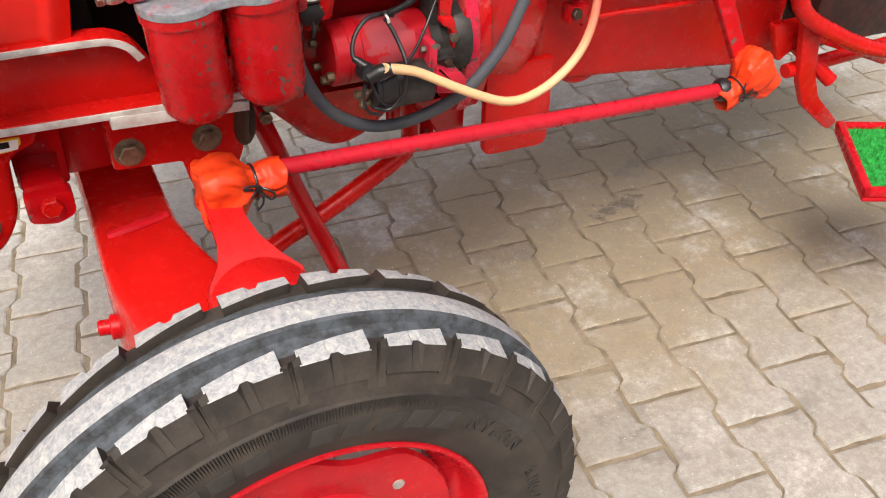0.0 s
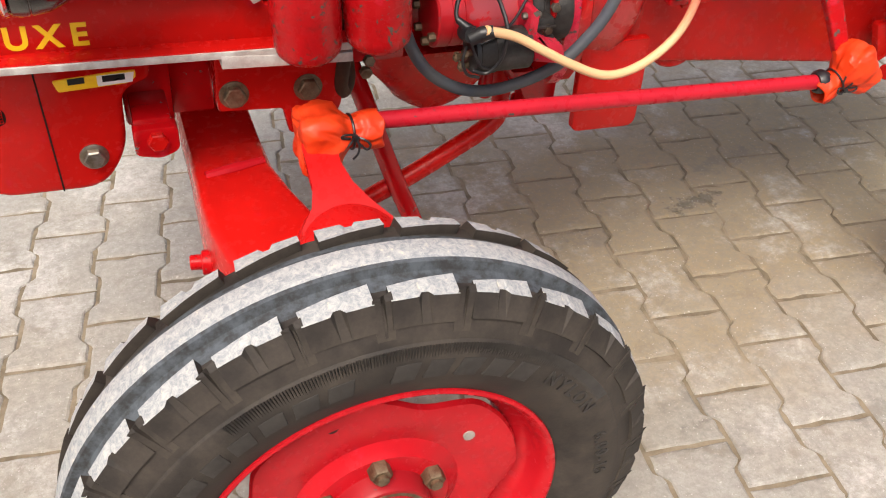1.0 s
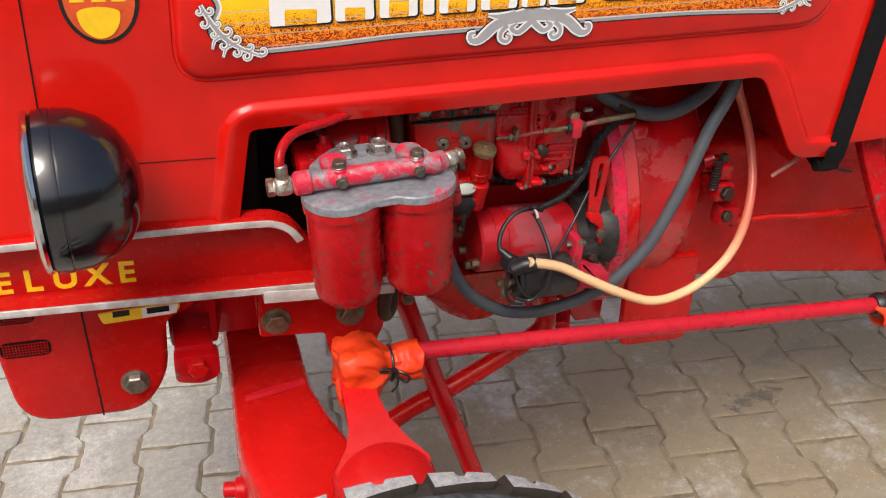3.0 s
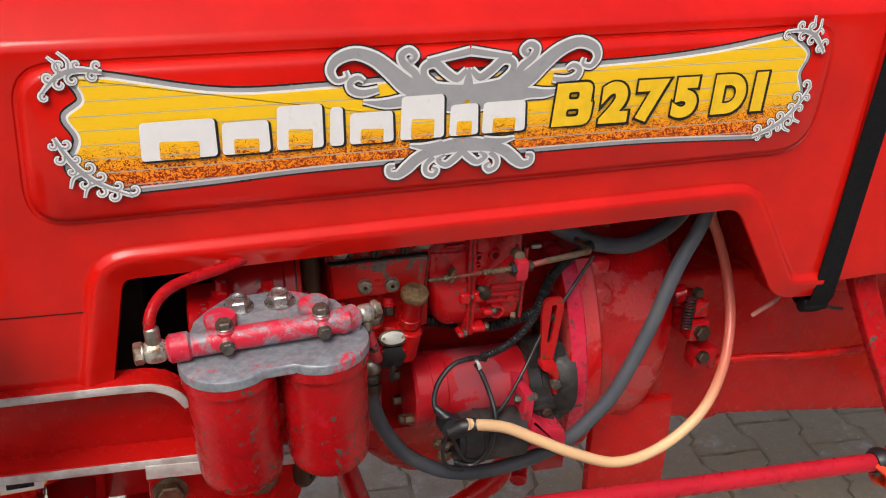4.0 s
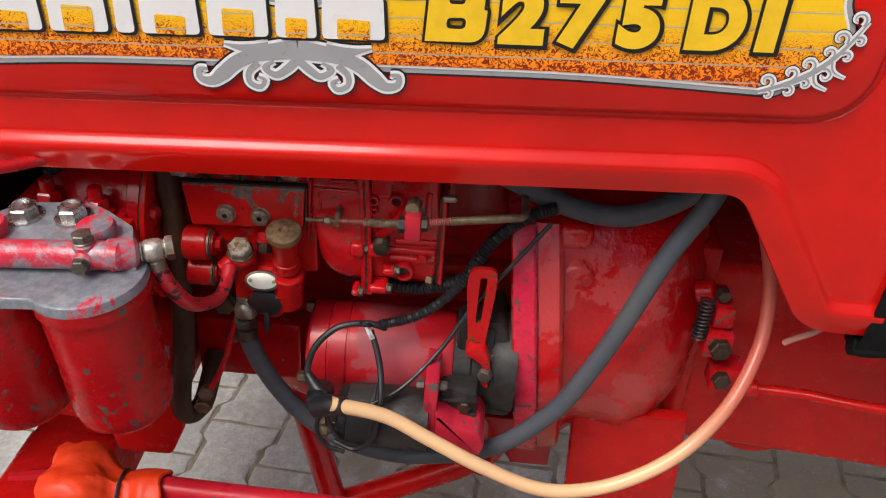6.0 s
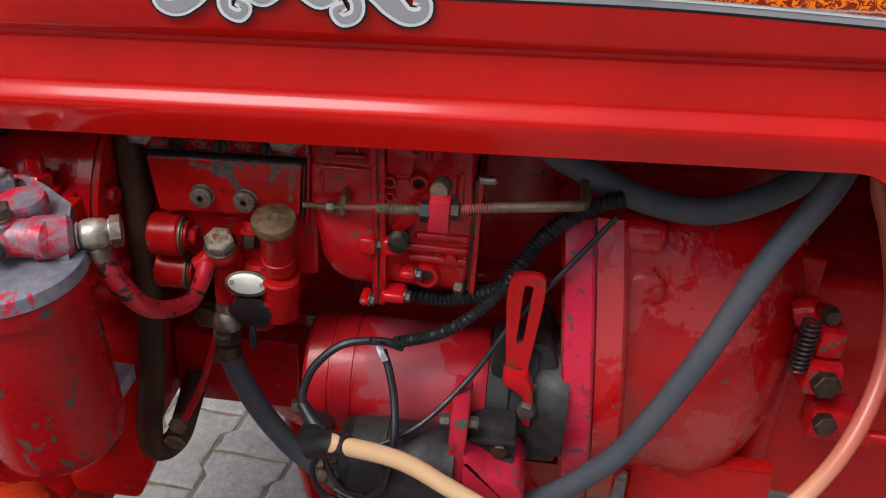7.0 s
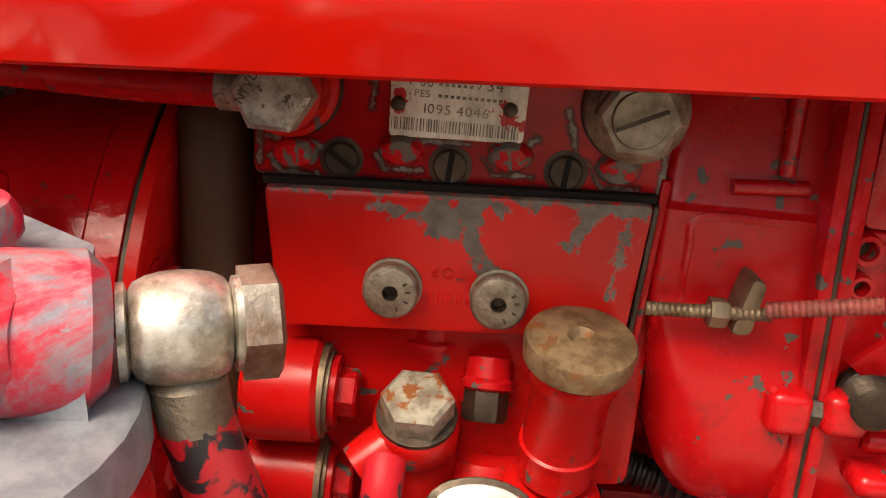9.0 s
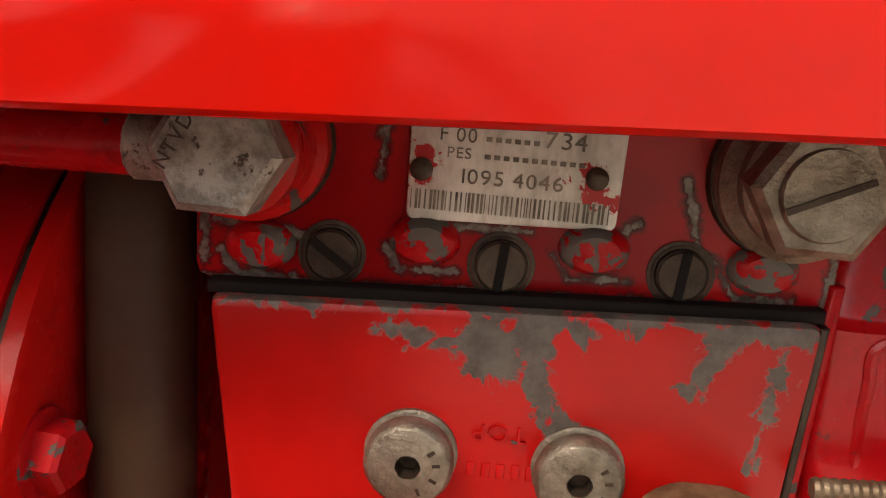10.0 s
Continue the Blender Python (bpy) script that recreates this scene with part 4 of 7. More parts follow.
lathe(bm, (HUB.x, Y0 + 0.042, HUB.z), (HUB.x, Y0 - 0.1, HUB.z), [(0, 0.064), (0.004, 0.0625), (0.022, 0.060), (0.026, 0.057), (0.0265, 0.053), (0.024, 0.052), (0.024, 0.049), (0.027, 0.048), (0.030, 0.044), (0.036, 0.030), (0.038, 0.0)], 40)
hub = part("hub", bm, paint("old_hub_red", (0.36, 0.010, 0.016), GREY_METAL, 0.3, 0.3, 0.38, 0.0, 0.3), tyre, "red hub with a rusty ring")
bm = bmesh.new()
lathe(bm, (HUB.x, Y0 + 0.0175, HUB.z), (HUB.x, Y0 - 0.1, HUB.z), [(0, 0.0535), (0.0022, 0.0535), (0.0022, 0.0485), (0, 0.0485)], 40, caps=False)
part("hub_ring", bm, M_BRASS, tyre)
for k in range(6):
    a = radians(-3 + 60 * k)
    bm = bmesh.new()
    p = Vector((HUB.x + 0.074 * math.sin(a), Y0 + 0.040, HUB.z + 0.074 * math.cos(a)))
    hexhead(bm, p, (0, -1, 0), 0.0135, 0.016, 0, 0.0)
    lathe(bm, p + Vector((0, -0.015, 0)), p + Vector((0, -0.1, 0)), [(0, 0.0075), (0.006, 0.0075), (0.007, 0.006), (0.007, 0)], 14)
    part("wheel_nut", bm, M_BRASS, tyre, "rusty wheel nut")
for k in range(3):
    a = radians(20 + 120 * k)
    bm = bmesh.new()
    hexhead(bm, (HUB.x + 0.034 * math.sin(a), Y0 + 0.010, HUB.z + 0.034 * math.cos(a)), (0, -1, 0), 0.007, 0.006)
    part("hub_bolt", bm, M_BRASS, tyre)

# ---- axle, steering and stays ----
bm = bmesh.new()
box(bm, (-0.251, 1.10, 0.47), (-0.146, 2.0, 0.551), 0.010)
# outer beam: sections from the bracket out to the kingpin
secs = [(1.16, -0.252, -0.146, 0.46, 0.556), (1.10, -0.253, -0.145, 0.45, 0.557), (1.03, -0.254, -0.132, 0.42, 0.560), (0.98, -0.251, -0.115, 0.39, 0.556), (0.92, -0.236, -0.085, 0.36, 0.545), (0.86, -0.20, -0.055, 0.34, 0.535), (0.80, -0.15, -0.05, 0.34, 0.53)]
rings = []
for y, x0, x1, z0, z1 in secs:
    b = 0.014
    loop = round_poly([(x0, z0), (x1, z0), (x1, z1), (x0, z1)], b, 3)
    rings.append([bm.verts.new((p[0], y, p[1])) for p in loop])
for a, b in zip(rings[:-1], rings[1:]):
    ring_between(bm, a, b)
bm.faces.new(rings[0])
bm.faces.new(rings[-1])
axle = part("front_axle", bm, M_RED, tractor, "red box-section front axle beam")
bm = bmesh.new()
sweep(bm, [(-0.238, 1.088, 0.557), (-0.20, 1.094, 0.559), (-0.155, 1.108, 0.557)], [0.006, 0.008, 0.006], 8)
part("weld_bead", bm, M_RIM, axle)
bm = bmesh.new()
rod(bm, (-0.277, 1.012, 0.474), (-0.20, 1.0, 0.474), 0.0105)
rod(bm, (-0.262, 1.008, 0.474), (-0.246, 1.006, 0.474), 0.017)
part("axle_pin", bm, M_CHIP, axle)
# kingpin with its steering arm
bm = bmesh.new()
lathe(bm, (-0.098, 0.870, 0.50), (-0.098, 0.870, 0.8), [(0, 0.056), (0.07, 0.060), (0.090, 0.061), (0.099, 0.058), (0.107, 0.051), (0.115, 0.040), (0.122, 0.024), (0.125, 0.0)], 40)
secs = [((-0.098, 0.866, 0.596), 0.112, 0.024), ((-0.101, 0.884, 0.612), 0.074, 0.024), ((-0.106, 0.908, 0.627), 0.050, 0.022), ((-0.110, 0.935, 0.640), 0.042, 0.020), ((-0.110, 0.965, 0.652), 0.042, 0.018), ((-0.104, 0.995, 0.657), 0.036, 0.018)]
rings = []
for (x, y, z), w, t in secs:
    loop = round_poly([(x - w / 2, 0), (x + w / 2, 0), (x + w / 2, 1), (x - w / 2, 1)], 0.0, 1)
    rings.append([bm.verts.new((px, y + (0.4 if pz else -0.4) * t, z + (0.9 if pz else -0.9) * t * 0.5)) for px, pz in ((x - w / 2, 0), (x + w / 2, 0), (x + w / 2, 1), (x - w / 2, 1))])
for a, b in zip(rings[:-1], rings[1:]):
    ring_between(bm, a, b)
bm.faces.new(rings[0])
bm.faces.new(rings[-1])
part("steering_arm", bm, paint("bright_arm_red", (0.60, 0.010, 0.010), GREY_METAL, 0.0, 0.1, 0.28, 0.0, 0.1), tractor, "bright red steering arm")
bm = bmesh.new()
rod(bm, (-0.092, 0.875, 0.34), (-0.092, 0.875, 0.52), 0.03)
rod(bm, (-0.095, 0.88, 0.366), (HUB.x, Y0 + 0.06, HUB.z), 0.035)
part("stub_axle", bm, M_RED, tractor)

bm = bmesh.new()
rod(bm, (-0.045, 0.996, 0.6695), (0.702, 0.988, 0.6470), 0.0114, 24)
part("drag_link", bm, M_ROD, tractor, "long red drag link rod")
bm = bmesh.new()
sweep(bm, [(0.012, 1.31, 0.62), (0.040, 1.272, 0.535), (0.085, 1.235, 0.40), (0.110, 1.212, 0.335), (0.150, 1.185, 0.225), (0.166, 1.175, 0.18)], 0.0165, 14)
part("axle_stay", bm, M_CAST, tractor, "dark red axle stay")
bm = bmesh.new()
sweep(bm, [(-0.04, 1.23, 0.325), (0.04, 1.245, 0.361), (0.11, 1.25, 0.390), (0.20, 1.26, 0.431), (0.270, 1.27, 0.467), (0.287, 1.28, 0.50), (0.285, 1.29, 0.56)], 0.0165, 14)
part("axle_stay", bm, M_RED, tractor, "red bent axle stay rod")


def joint_cover(at, way, flip, size=1.0, name="joint_cover"):
    """A gathered vinyl bag round a ball joint, drawn in with a black cord tied in a bow."""
    ob = tagged(empty(name, at), "orange vinyl cover tied with black cord over a ball joint", "dust cover", "ball joint covers")
    bm = bmesh.new()
    rnd = random.Random(5 + flip)
    prof = [(-0.0585, 0.012, 0.3), (-0.0580, 0.024, 0.6), (-0.0555, 0.0315, 0.8), (-0.050, 0.0345, 0.9), (-0.042, 0.0360, 1.0), (-0.033, 0.0365, 1.0), (-0.024, 0.0365, 1.1), (-0.016, 0.0350, 1.2), (-0.009, 0.0315, 1.4), (-0.003, 0.0265, 1.6), (0.006, 0.0205, 1.0), (0.012, 0.0205, 1.0), (0.020, 0.024, 0.7), (0.034, 0.026, 0.4), (0.046, 0.0255, 0.3), (0.0475, 0.0235, 0.3), (0.044, 0.022, 0.3)]
    seg = 72
    phase = [rnd.uniform(0, 6) for _ in range(4)]
    rings = []
    for x, r, amp in prof:
        row = []
        for k in range(seg):
            a = k * math.tau / seg
            w = 1 + amp * (0.030 * math.sin(5 * a + phase[0] + x * 60) + 0.040 * (1 - 2 * abs(math.sin(4.5 * a + phase[1] + x * 25))) + 0.03 * math.sin(3 * a + phase[2] - x * 40) + 0.025 * math.sin(15 * a + phase[3] + x * 160))
            sq = (abs(math.cos(a)) ** 4.5 + abs(math.sin(a)) ** 4.5) ** (-1 / 4.5) if x < -0.006 else 1.0
            crease = math.sin(7 * a + phase[0] + 90 * x + 1.5 * math.sin(140 * x + phase[3])) * math.sin(2 * a + phase[1] - 55 * x)
            sq *= 1 + 0.055 * crease * amp * (1 if x < 0.004 else 0.3)
            row.append(bm.verts.new((x * (1 + 0.05 * math.sin(4 * a + phase[2])), r * w * (1 + 0.6 * (sq - 1)) * math.cos(a), r * w * sq * math.sin(a) * (1.0 if x > 0 else 1.28 if math.sin(a) < 0 else 1.0))))
        rings.append(row)
    for a, b in zip(rings[:-1], rings[1:]):
        ring_between(bm, a, b)
    bm.faces.new(rings[0])
    bag = part("bag", bm, M_ORANGE, ob)
    bm = bmesh.new()
    ring = [(0.009, 0.0222 * math.cos(k * math.tau / 20), 0.0222 * math.sin(k * math.tau / 20)) for k in range(21)]
    sweep(bm, ring, 0.0017, 7, steps=2)
    sweep(bm, [(0.009, -0.022, 0.006), (0.004, -0.028, 0.012), (-0.006, -0.030, 0.014), (-0.010, -0.029, 0.010), (0.002, -0.026, 0.006)], 0.0016, 7)
    sweep(bm, [(0.009, -0.022, 0.006), (0.020, -0.030, 0.004), (0.027, -0.031, -0.004), (0.022, -0.030, -0.010), (0.010, -0.026, 0.002)], 0.0016, 7)
    sweep(bm, [(0.009, -0.022, 0.006), (0.013, -0.028, -0.004), (0.012, -0.028, -0.016), (0.006, -0.027, -0.024)], 0.0015, 7)
    sweep(bm, [(0.009, -0.022, 0.006), (0.002, -0.028, 0.0), (-0.004, -0.029, -0.004)], 0.0015, 7)
    lathe(bm, (0.009, -0.022, 0.006), (0.009, -0.03, 0.006), [(0, 0.002), (0.002, 0.0045), (0.006, 0.0045), (0.008, 0.0)], 10)
    part("cord", bm, M_BLACK, ob, "black tied cord")
    ob.matrix_world = Matrix.Translation(at) @ way @ Matrix.Scale(size, 4)
    return ob


joint_cover((-0.073, 0.992, 0.6600), Matrix(), 0)
joint_cover((0.712, 0.985, 0.6520), Matrix.Rotation(radians(180), 4, "Z") @ Matrix.Rotation(radians(180), 4, "X") @ Matrix.Rotation(radians(-28), 4, "Y"), 1, 0.90)
bm = bmesh.new()
lathe(bm, (0.668, 0.988, 0.6480), (0.694, 0.988, 0.6475), [(0, 0.014), (0.006, 0.018), (0.012, 0.019), (0.02, 0.016)], 20)
part("rod_end_boot", bm, M_BLACK, tractor)

# ---- fuel filters ----
M_STAINED = plain("stained_steel", (0.33, 0.29, 0.22), 0.45, 0.6, 0.5, 130, 0.6, (0.14, 0.11, 0.075))
M_SCREW = plain("dark_oily_steel", (0.085, 0.062, 0.042), 0.45, 0.6, 0.4, 90, 0.4, (0.035, 0.022, 0.015))


FX, FY = (-0.1345, -0.0515), 0.9690  # canister axes


def canister(x):
    bm = bmesh.new()
    lathe(bm, (x, FY, 0.7790), (x, FY, 1.0), [(0.0, 0.0), (0.0, 0.026), (0.003, 0.031), (0.010, 0.037), (0.020, 0.0390), (0.118, 0.0400), (0.1195, 0.0425), (0.1290, 0.0425), (0.1305, 0.041), (0.132, 0.041)], 48)
    lathe(bm, (x, FY, 0.7800), (x, FY, 0.70), [(0, 0.010), (0.004, 0.010), (0.005, 0.006), (0.010, 0.006), (0.010, 0)], 14)
    return part("canister", bm, M_CHIP, filters, "chipped red filter canister")


def head_material(name, lo, hi):
    """Grey cast alloy with the remains of red overspray."""
    n = Nodes(name)
    spray = n.step(n.noise(26, 8, 0.72, distort=0.5), lo, hi)
    grey = n.mix(n.step(n.noise(120, 7, 0.7), 0.35, 0.65), (0.20, 0.215, 0.24), (0.31, 0.33, 0.36))
    spray = n.math("MULTIPLY", spray, n.step(n.noise(230, 5, 0.7), 0.30, 0.42))
    c = n.mix(spray, grey, n.mix(n.noise(40, 4), (0.60, 0.008, 0.020), (0.56, 0.030, 0.075)))
    n.bump(n.noise(260, 5), 0.35, 0.0008)
    return n.end(c, n.step(spray, 0, 1, 0.40, 0.30), n.step(spray, 0, 1, 0.35, 0.0), 0.0, 0.4)


M_LID = head_material("oversprayed_lid", 0.56, 0.62)
M_HEAD = head_material("oversprayed_alloy", 0.40, 0.52)
bm = bmesh.new()
cap_loop = []
for a in range(50, 311, 10):
    cap_loop.append((FX[0] + 0.0432 * math.cos(radians(a)), FY + 0.0432 * math.sin(radians(a))))
for a in range(-130, 131, 10):
    cap_loop.append((FX[1] + 0.0432 * math.cos(radians(a)), FY + 0.0432 * math.sin(radians(a))))
cx, cy = (FX[0] + FX[1]) / 2, FY
rings = [[bm.verts.new((cx + (x - cx) * kx, cy + (y - cy) * ky, z)) for x, y in cap_loop] for z, kx, ky in ((0.9090, 1, 1), (0.9150, 1, 1), (0.9172, 0.994, 0.984), (0.9180, 0.98, 0.955))]
for a, b in zip(rings[:-1], rings[1:]):
    ring_between(bm, a, b)
bm.faces.new(rings[-1])
bm.faces.new(rings[0][::-1])
filters = part("fuel_filter", bm, M_LID, tractor, "twin fuel filter with oversprayed grey alloy head")
# back plate that carries the nuts, sloping up from the gallery
bm = bmesh.new()
deck = [(-0.171, 0.972), (-0.015, 0.972), (-0.030, 1.012), (-0.058, 1.034), (-0.075, 1.044), (-0.128, 1.044), (-0.146, 1.028), (-0.160, 1.010)]
low = [bm.verts.new((x, y, 0.905)) for x, y in deck]
high = [bm.verts.new((x, y, 0.9300 if y > 0.98 else 0.9270)) for x, y in deck]
ring_between(bm, low, high)
bm.faces.new(high)
bm.faces.new(low[::-1])
part("back_plate", bm, M_LID, filters)
bm = bmesh.new()
rod(bm, (-0.178, 0.9735, 0.9300), (-0.022, 0.9745, 0.9300), 0.0106, 28, bevel=0.003)
rod(bm, (-0.184, 0.9735, 0.9300), (-0.163, 0.9735, 0.9300), 0.0130, 28, bevel=0.003)
rod(bm, (-0.036, 0.9735, 0.9300), (-0.0165, 0.9840, 0.9265), 0.0122, 28, bevel=0.003)
for x in (-0.134, -0.0495):
    rod(bm, (x, 0.976, 0.9300), (x, 0.9625, 0.9300), 0.0082, 20, bevel=0.002)
    rod(bm, (x, 0.9735, 0.9300), (x, 0.9735, 0.9425), 0.0084, 20, bevel=0.002)
part("gallery", bm, M_HEAD, filters)
M_NUT = plain("bright_zinc_nut", (0.62, 0.62, 0.62), 0.28, 0.85, 0.3, 80, 0.3, (0.26, 0.23, 0.19))
M_PLUG = plain("oily_grey_steel", (0.17, 0.155, 0.13), 0.42, 0.6, 0.4, 110, 0.5, (0.075, 0.062, 0.048))
for x in FX:
    canister(x)
for x in (-0.1365, -0.0520):
    bm = bmesh.new()
    lathe(bm, (x, 0.9990, 0.920), (x, 0.9990, 1.0), [(0, 0.0140), (0.0140, 0.0140), (0.0148, 0.0150), (0.0180, 0.0150), (0.0205, 0.0135), (0.0215, 0.0)], 28)
    part("head_boss", bm, M_HEAD, filters)
for x in (-0.134, -0.0495):
    bm = bmesh.new()
    rod(bm, (x, 0.9735, 0.9425), (x, 0.9735, 0.9440), 0.0080)
    part("bleed_washer", bm, M_STEEL, filters)
    bm = bmesh.new()
    hexhead(bm, (x, 0.9735, 0.9440), (0, 0, 1), 0.0076, 0.0060)
    part("bleed_bolt", bm, M_PLUG, filters, "oily grey bleed bolt")
    bm = bmesh.new()
    rod(bm, (x, 0.9625, 0.9300), (x, 0.9612, 0.9300), 0.0068)
    hexhead(bm, (x, 0.9615, 0.9300), (0.1, -1, 0), 0.0062, 0.0052)
    part("plug", bm, M_PLUG, filters, "oily grey hex plug")
for x in (-0.119, -0.0805):
    bm = bmesh.new()
    lathe(bm, (x, 1.0235, 0.9295), (x, 1.0235, 1), [(0, 0.0145), (0.002, 0.0145), (0.0022, 0.012)], 24)
    hexhead(bm, (x, 1.0235, 0.9315), (0, 0, 1), 0.0114, 0.0085)
    lathe(bm, (x, 1.0235, 0.9398), (x, 1.0235, 1), [(0, 0.0078), (0.0026, 0.0074), (0.0026, 0.0058), (0.0012, 0.0050), (0.0012, 0.0)], 18)
    part("cap_nut", bm, M_NUT, filters, "bright steel nut")


def fitting_material():
    """Bright worn steel with brown rust at its ends and grey patches."""
    n = Nodes("rust_stained_fitting")
    c = n.mix(n.step(n.noise(95, 7, 0.7), 0.38, 0.62), (0.66, 0.63, 0.56), (0.30, 0.26, 0.20))
    c = n.mix(n.step(n.noise(60, 6, 0.68, co=n_shift(n, n.co)), 0.55, 0.66), c, (0.20, 0.10, 0.045))
    n.bump(n.noise(300, 5), 0.35, 0.0006)
    return n.end(c, n.step(n.noise(80), 0.3, 0.7, 0.26, 0.48), 0.75, 0.0, 0.5)


M_FITTING = fitting_material()
M_BOLTRUST = plain("browned_bolt", (0.44, 0.39, 0.31), 0.4, 0.7, 0.4, 70, 0.4, (0.13, 0.065, 0.035))


def banjo(at, way, r, parent, name="banjo_fitting", hexr=0.0115, hl=0.009):
    at, way = Vector(at), Vector(way).normalized()
    bm = bmesh.new()
    prof = [(-r * 1.15, r * 0.95), (-r * 1.0, r * 0.95), (-r * 0.95, r * 0.78)]
    for k in range(9):
        a = -78 + 156 * k / 8
        prof.append((r * math.sin(radians(a)), r * 1.05 * math.cos(radians(a)) ** 0.32 + 0.0006))
    prof += [(r * 0.95, r * 0.78), (r * 1.0, r * 0.95), (r * 1.15, r * 0.95)]
    lathe(bm, at, at + way, prof, 28)
    b = part(name, bm, M_FITTING, parent, "worn steel banjo fitting with rust stains")
    bm = bmesh.new()
    hexhead(bm, at + way * r * 1.12, way, hexr, hl)
    part("banjo_bolt", bm, M_BOLTRUST, b)
    return b


banjo((-0.0070, 0.9890, 0.9250), (1, 0.40, -0.05), 0.0080, filters, hexr=0.0092, hl=0.0062)
banjo((-0.1935, 0.9735, 0.9300), (-1, 0, 0), 0.0098, filters, hexr=0.0100, hl=0.007)
bm = bmesh.new()
sweep(bm, [(-0.1940, 0.9735, 0.940), (-0.1945, 0.978, 0.958), (-0.186, 0.992, 0.9690), (-0.167, 1.012, 0.9715), (-0.12, 1.045, 0.9650), (-0.06, 1.085, 0.966), (-0.02, 1.12, 0.975)], 0.0052, 12)
part("fuel_pipe", bm, M_CHIP, filters, "red fuel pipe")
bm = bmesh.new()
rod(bm, (-0.1938, 0.9735, 0.936), (-0.1942, 0.976, 0.953), 0.0066, mat=0)
part("pipe_sleeve", bm, M_STEEL, filters)
bm = bmesh.new()
rod(bm, (-0.0070, 0.9890, 0.9180), (-0.0062, 0.9898, 0.9070), 0.0062)
part("hose_ferrule", bm, M_STAINED, filters)


def overspray_hose_material():
    n = Nodes("oversprayed_hose")
    spray = n.step(n.noise(70, 4, 0.6, distort=0.7), 0.44, 0.48)
    c = n.mix(spray, (0.016, 0.016, 0.02), (0.50, 0.012, 0.022))
    n.bump(n.noise(300, 3), 0.3, 0.0006)
    return n.end(c, 0.42, 0.0, 0.1)


M_SPRAYHOSE = overspray_hose_material()
bm = bmesh.new()
sweep(bm, [(-0.0064, 0.9896, 0.909), (-0.0020, 0.992, 0.889), (0.0040, 1.001, 0.867), (0.0090, 1.020, 0.850), (0.0120, 1.046, 0.837), (0.0125, 1.066, 0.837), (0.0130, 1.080, 0.843)], [0.0062, 0.0064, 0.0060, 0.0058, 0.0056, 0.0056, 0.0060], 14)
part("fuel_hose", bm, M_SPRAYHOSE, filters, "short black hose with red overspray")
bm = bmesh.new()
box(bm, (-0.130, 1.020, 0.845), (-0.050, 1.060, 0.908), 0.004)
part("filter_bracket", bm, M_RED, filters)
# the whole filter leans back against the frame
pivot = Vector((-0.093, 0.9735, 0.9300))
filters.matrix_local = Matrix.Translation(pivot + Vector((0.0042, -0.003, 0.0035))) @ Matrix.Rotation(radians(2.6), 4, "X") @ Matrix.Rotation(radians(-4.4), 4, "Y") @ Matrix.Translation(-pivot)

# ---- injection pump ----
PY = 1.0985
M_WORNPAD = paint("pad_worn_to_metal", (0.48, 0.006, 0.009), (0.17, 0.15, 0.125), 1.75, 0.0, 0.30, 0.0, 0.5, 2.6)
M_PLATE = plain("scratched_plate", (0.50, 0.49, 0.44), 0.42, 0.35, 0.3, 45, 0.2, (0.36, 0.35, 0.30))
bm = bmesh.new()
slab(bm, round_poly([(-0.012, 0.840), (0.094, 0.846), (0.094, 0.935), (-0.018, 0.9315)], 0.004, 2), PY + 0.006, 1.17, 0.002)
pump = part("injection_pump", bm, M_PUMP, tractor, "chipped red fuel injection pump")
pump.location = (0.0025, 0, 0)


def head_wear_material():
    """Oily red casting, worn to grey metal along its lower edge, round the pads and beside the plate."""
    n = Nodes("worn_pump_head")
    xyz = n.xyz()
    u, v = xyz[0], xyz[2]
    c = n.mix(n.step(n.noise(16, 5), 0.35, 0.65), (0.44, 0.005, 0.007), (0.25, 0.003, 0.005))
    rag = n.math("MULTIPLY", n.math("SUBTRACT", n.noise(260, 7, 0.72, distort=0.5), 0.5), 0.0052)
    marks = [((-0.023, 0.9352), (0.090, 0.9392), 0.0006), ((0.0090, 0.956), (0.0095, 0.966), 0.0010), ((0.022, 0.9482), (0.036, 0.9486), 0.0007), ((0.0520, 0.9500), (0.0540, 0.9515), 0.0008),
             ((-0.019, 0.9460), (-0.004, 0.9440), 0.0010), ((0.0615, 0.9600), (0.0650, 0.9480), 0.0009), ((0.0650, 0.9480), (0.0720, 0.9440), 0.0006), ((-0.021, 0.938), (-0.021, 0.948), 0.0008), ((0.0885, 0.940), (0.0885, 0.955), 0.0008)]
    for x, z in ((-0.0112, 0.9415), (0.0175, 0.9450), (0.0470, 0.9460), (0.0765, 0.9452)):
        marks += [((x - 0.0070, z - 0.0010), (x - 0.0040, z - 0.0052), 0.0006), ((x - 0.0040, z - 0.0052), (x + 0.0060, z - 0.0048), 0.0007)]
    field = None
    for a, b, w in marks:
        d = n.near_line(u, v, a, b, w)
        field = d if field is None else n.math("MAXIMUM", field, d)
    bare = n.step(n.math("ADD", field, rag), 0.0, 0.0004)
    rim = n.step(n.math("ADD", field, rag), -0.0010, 0.0)
    c = n.mix(n.math("MULTIPLY", rim, 0.8), c, (0.05, 0.012, 0.010))
    c = n.mix(bare, c, n.mix(n.step(n.noise(300, 5, 0.7), 0.35, 0.65), (0.24, 0.215, 0.18), (0.075, 0.06, 0.048)))
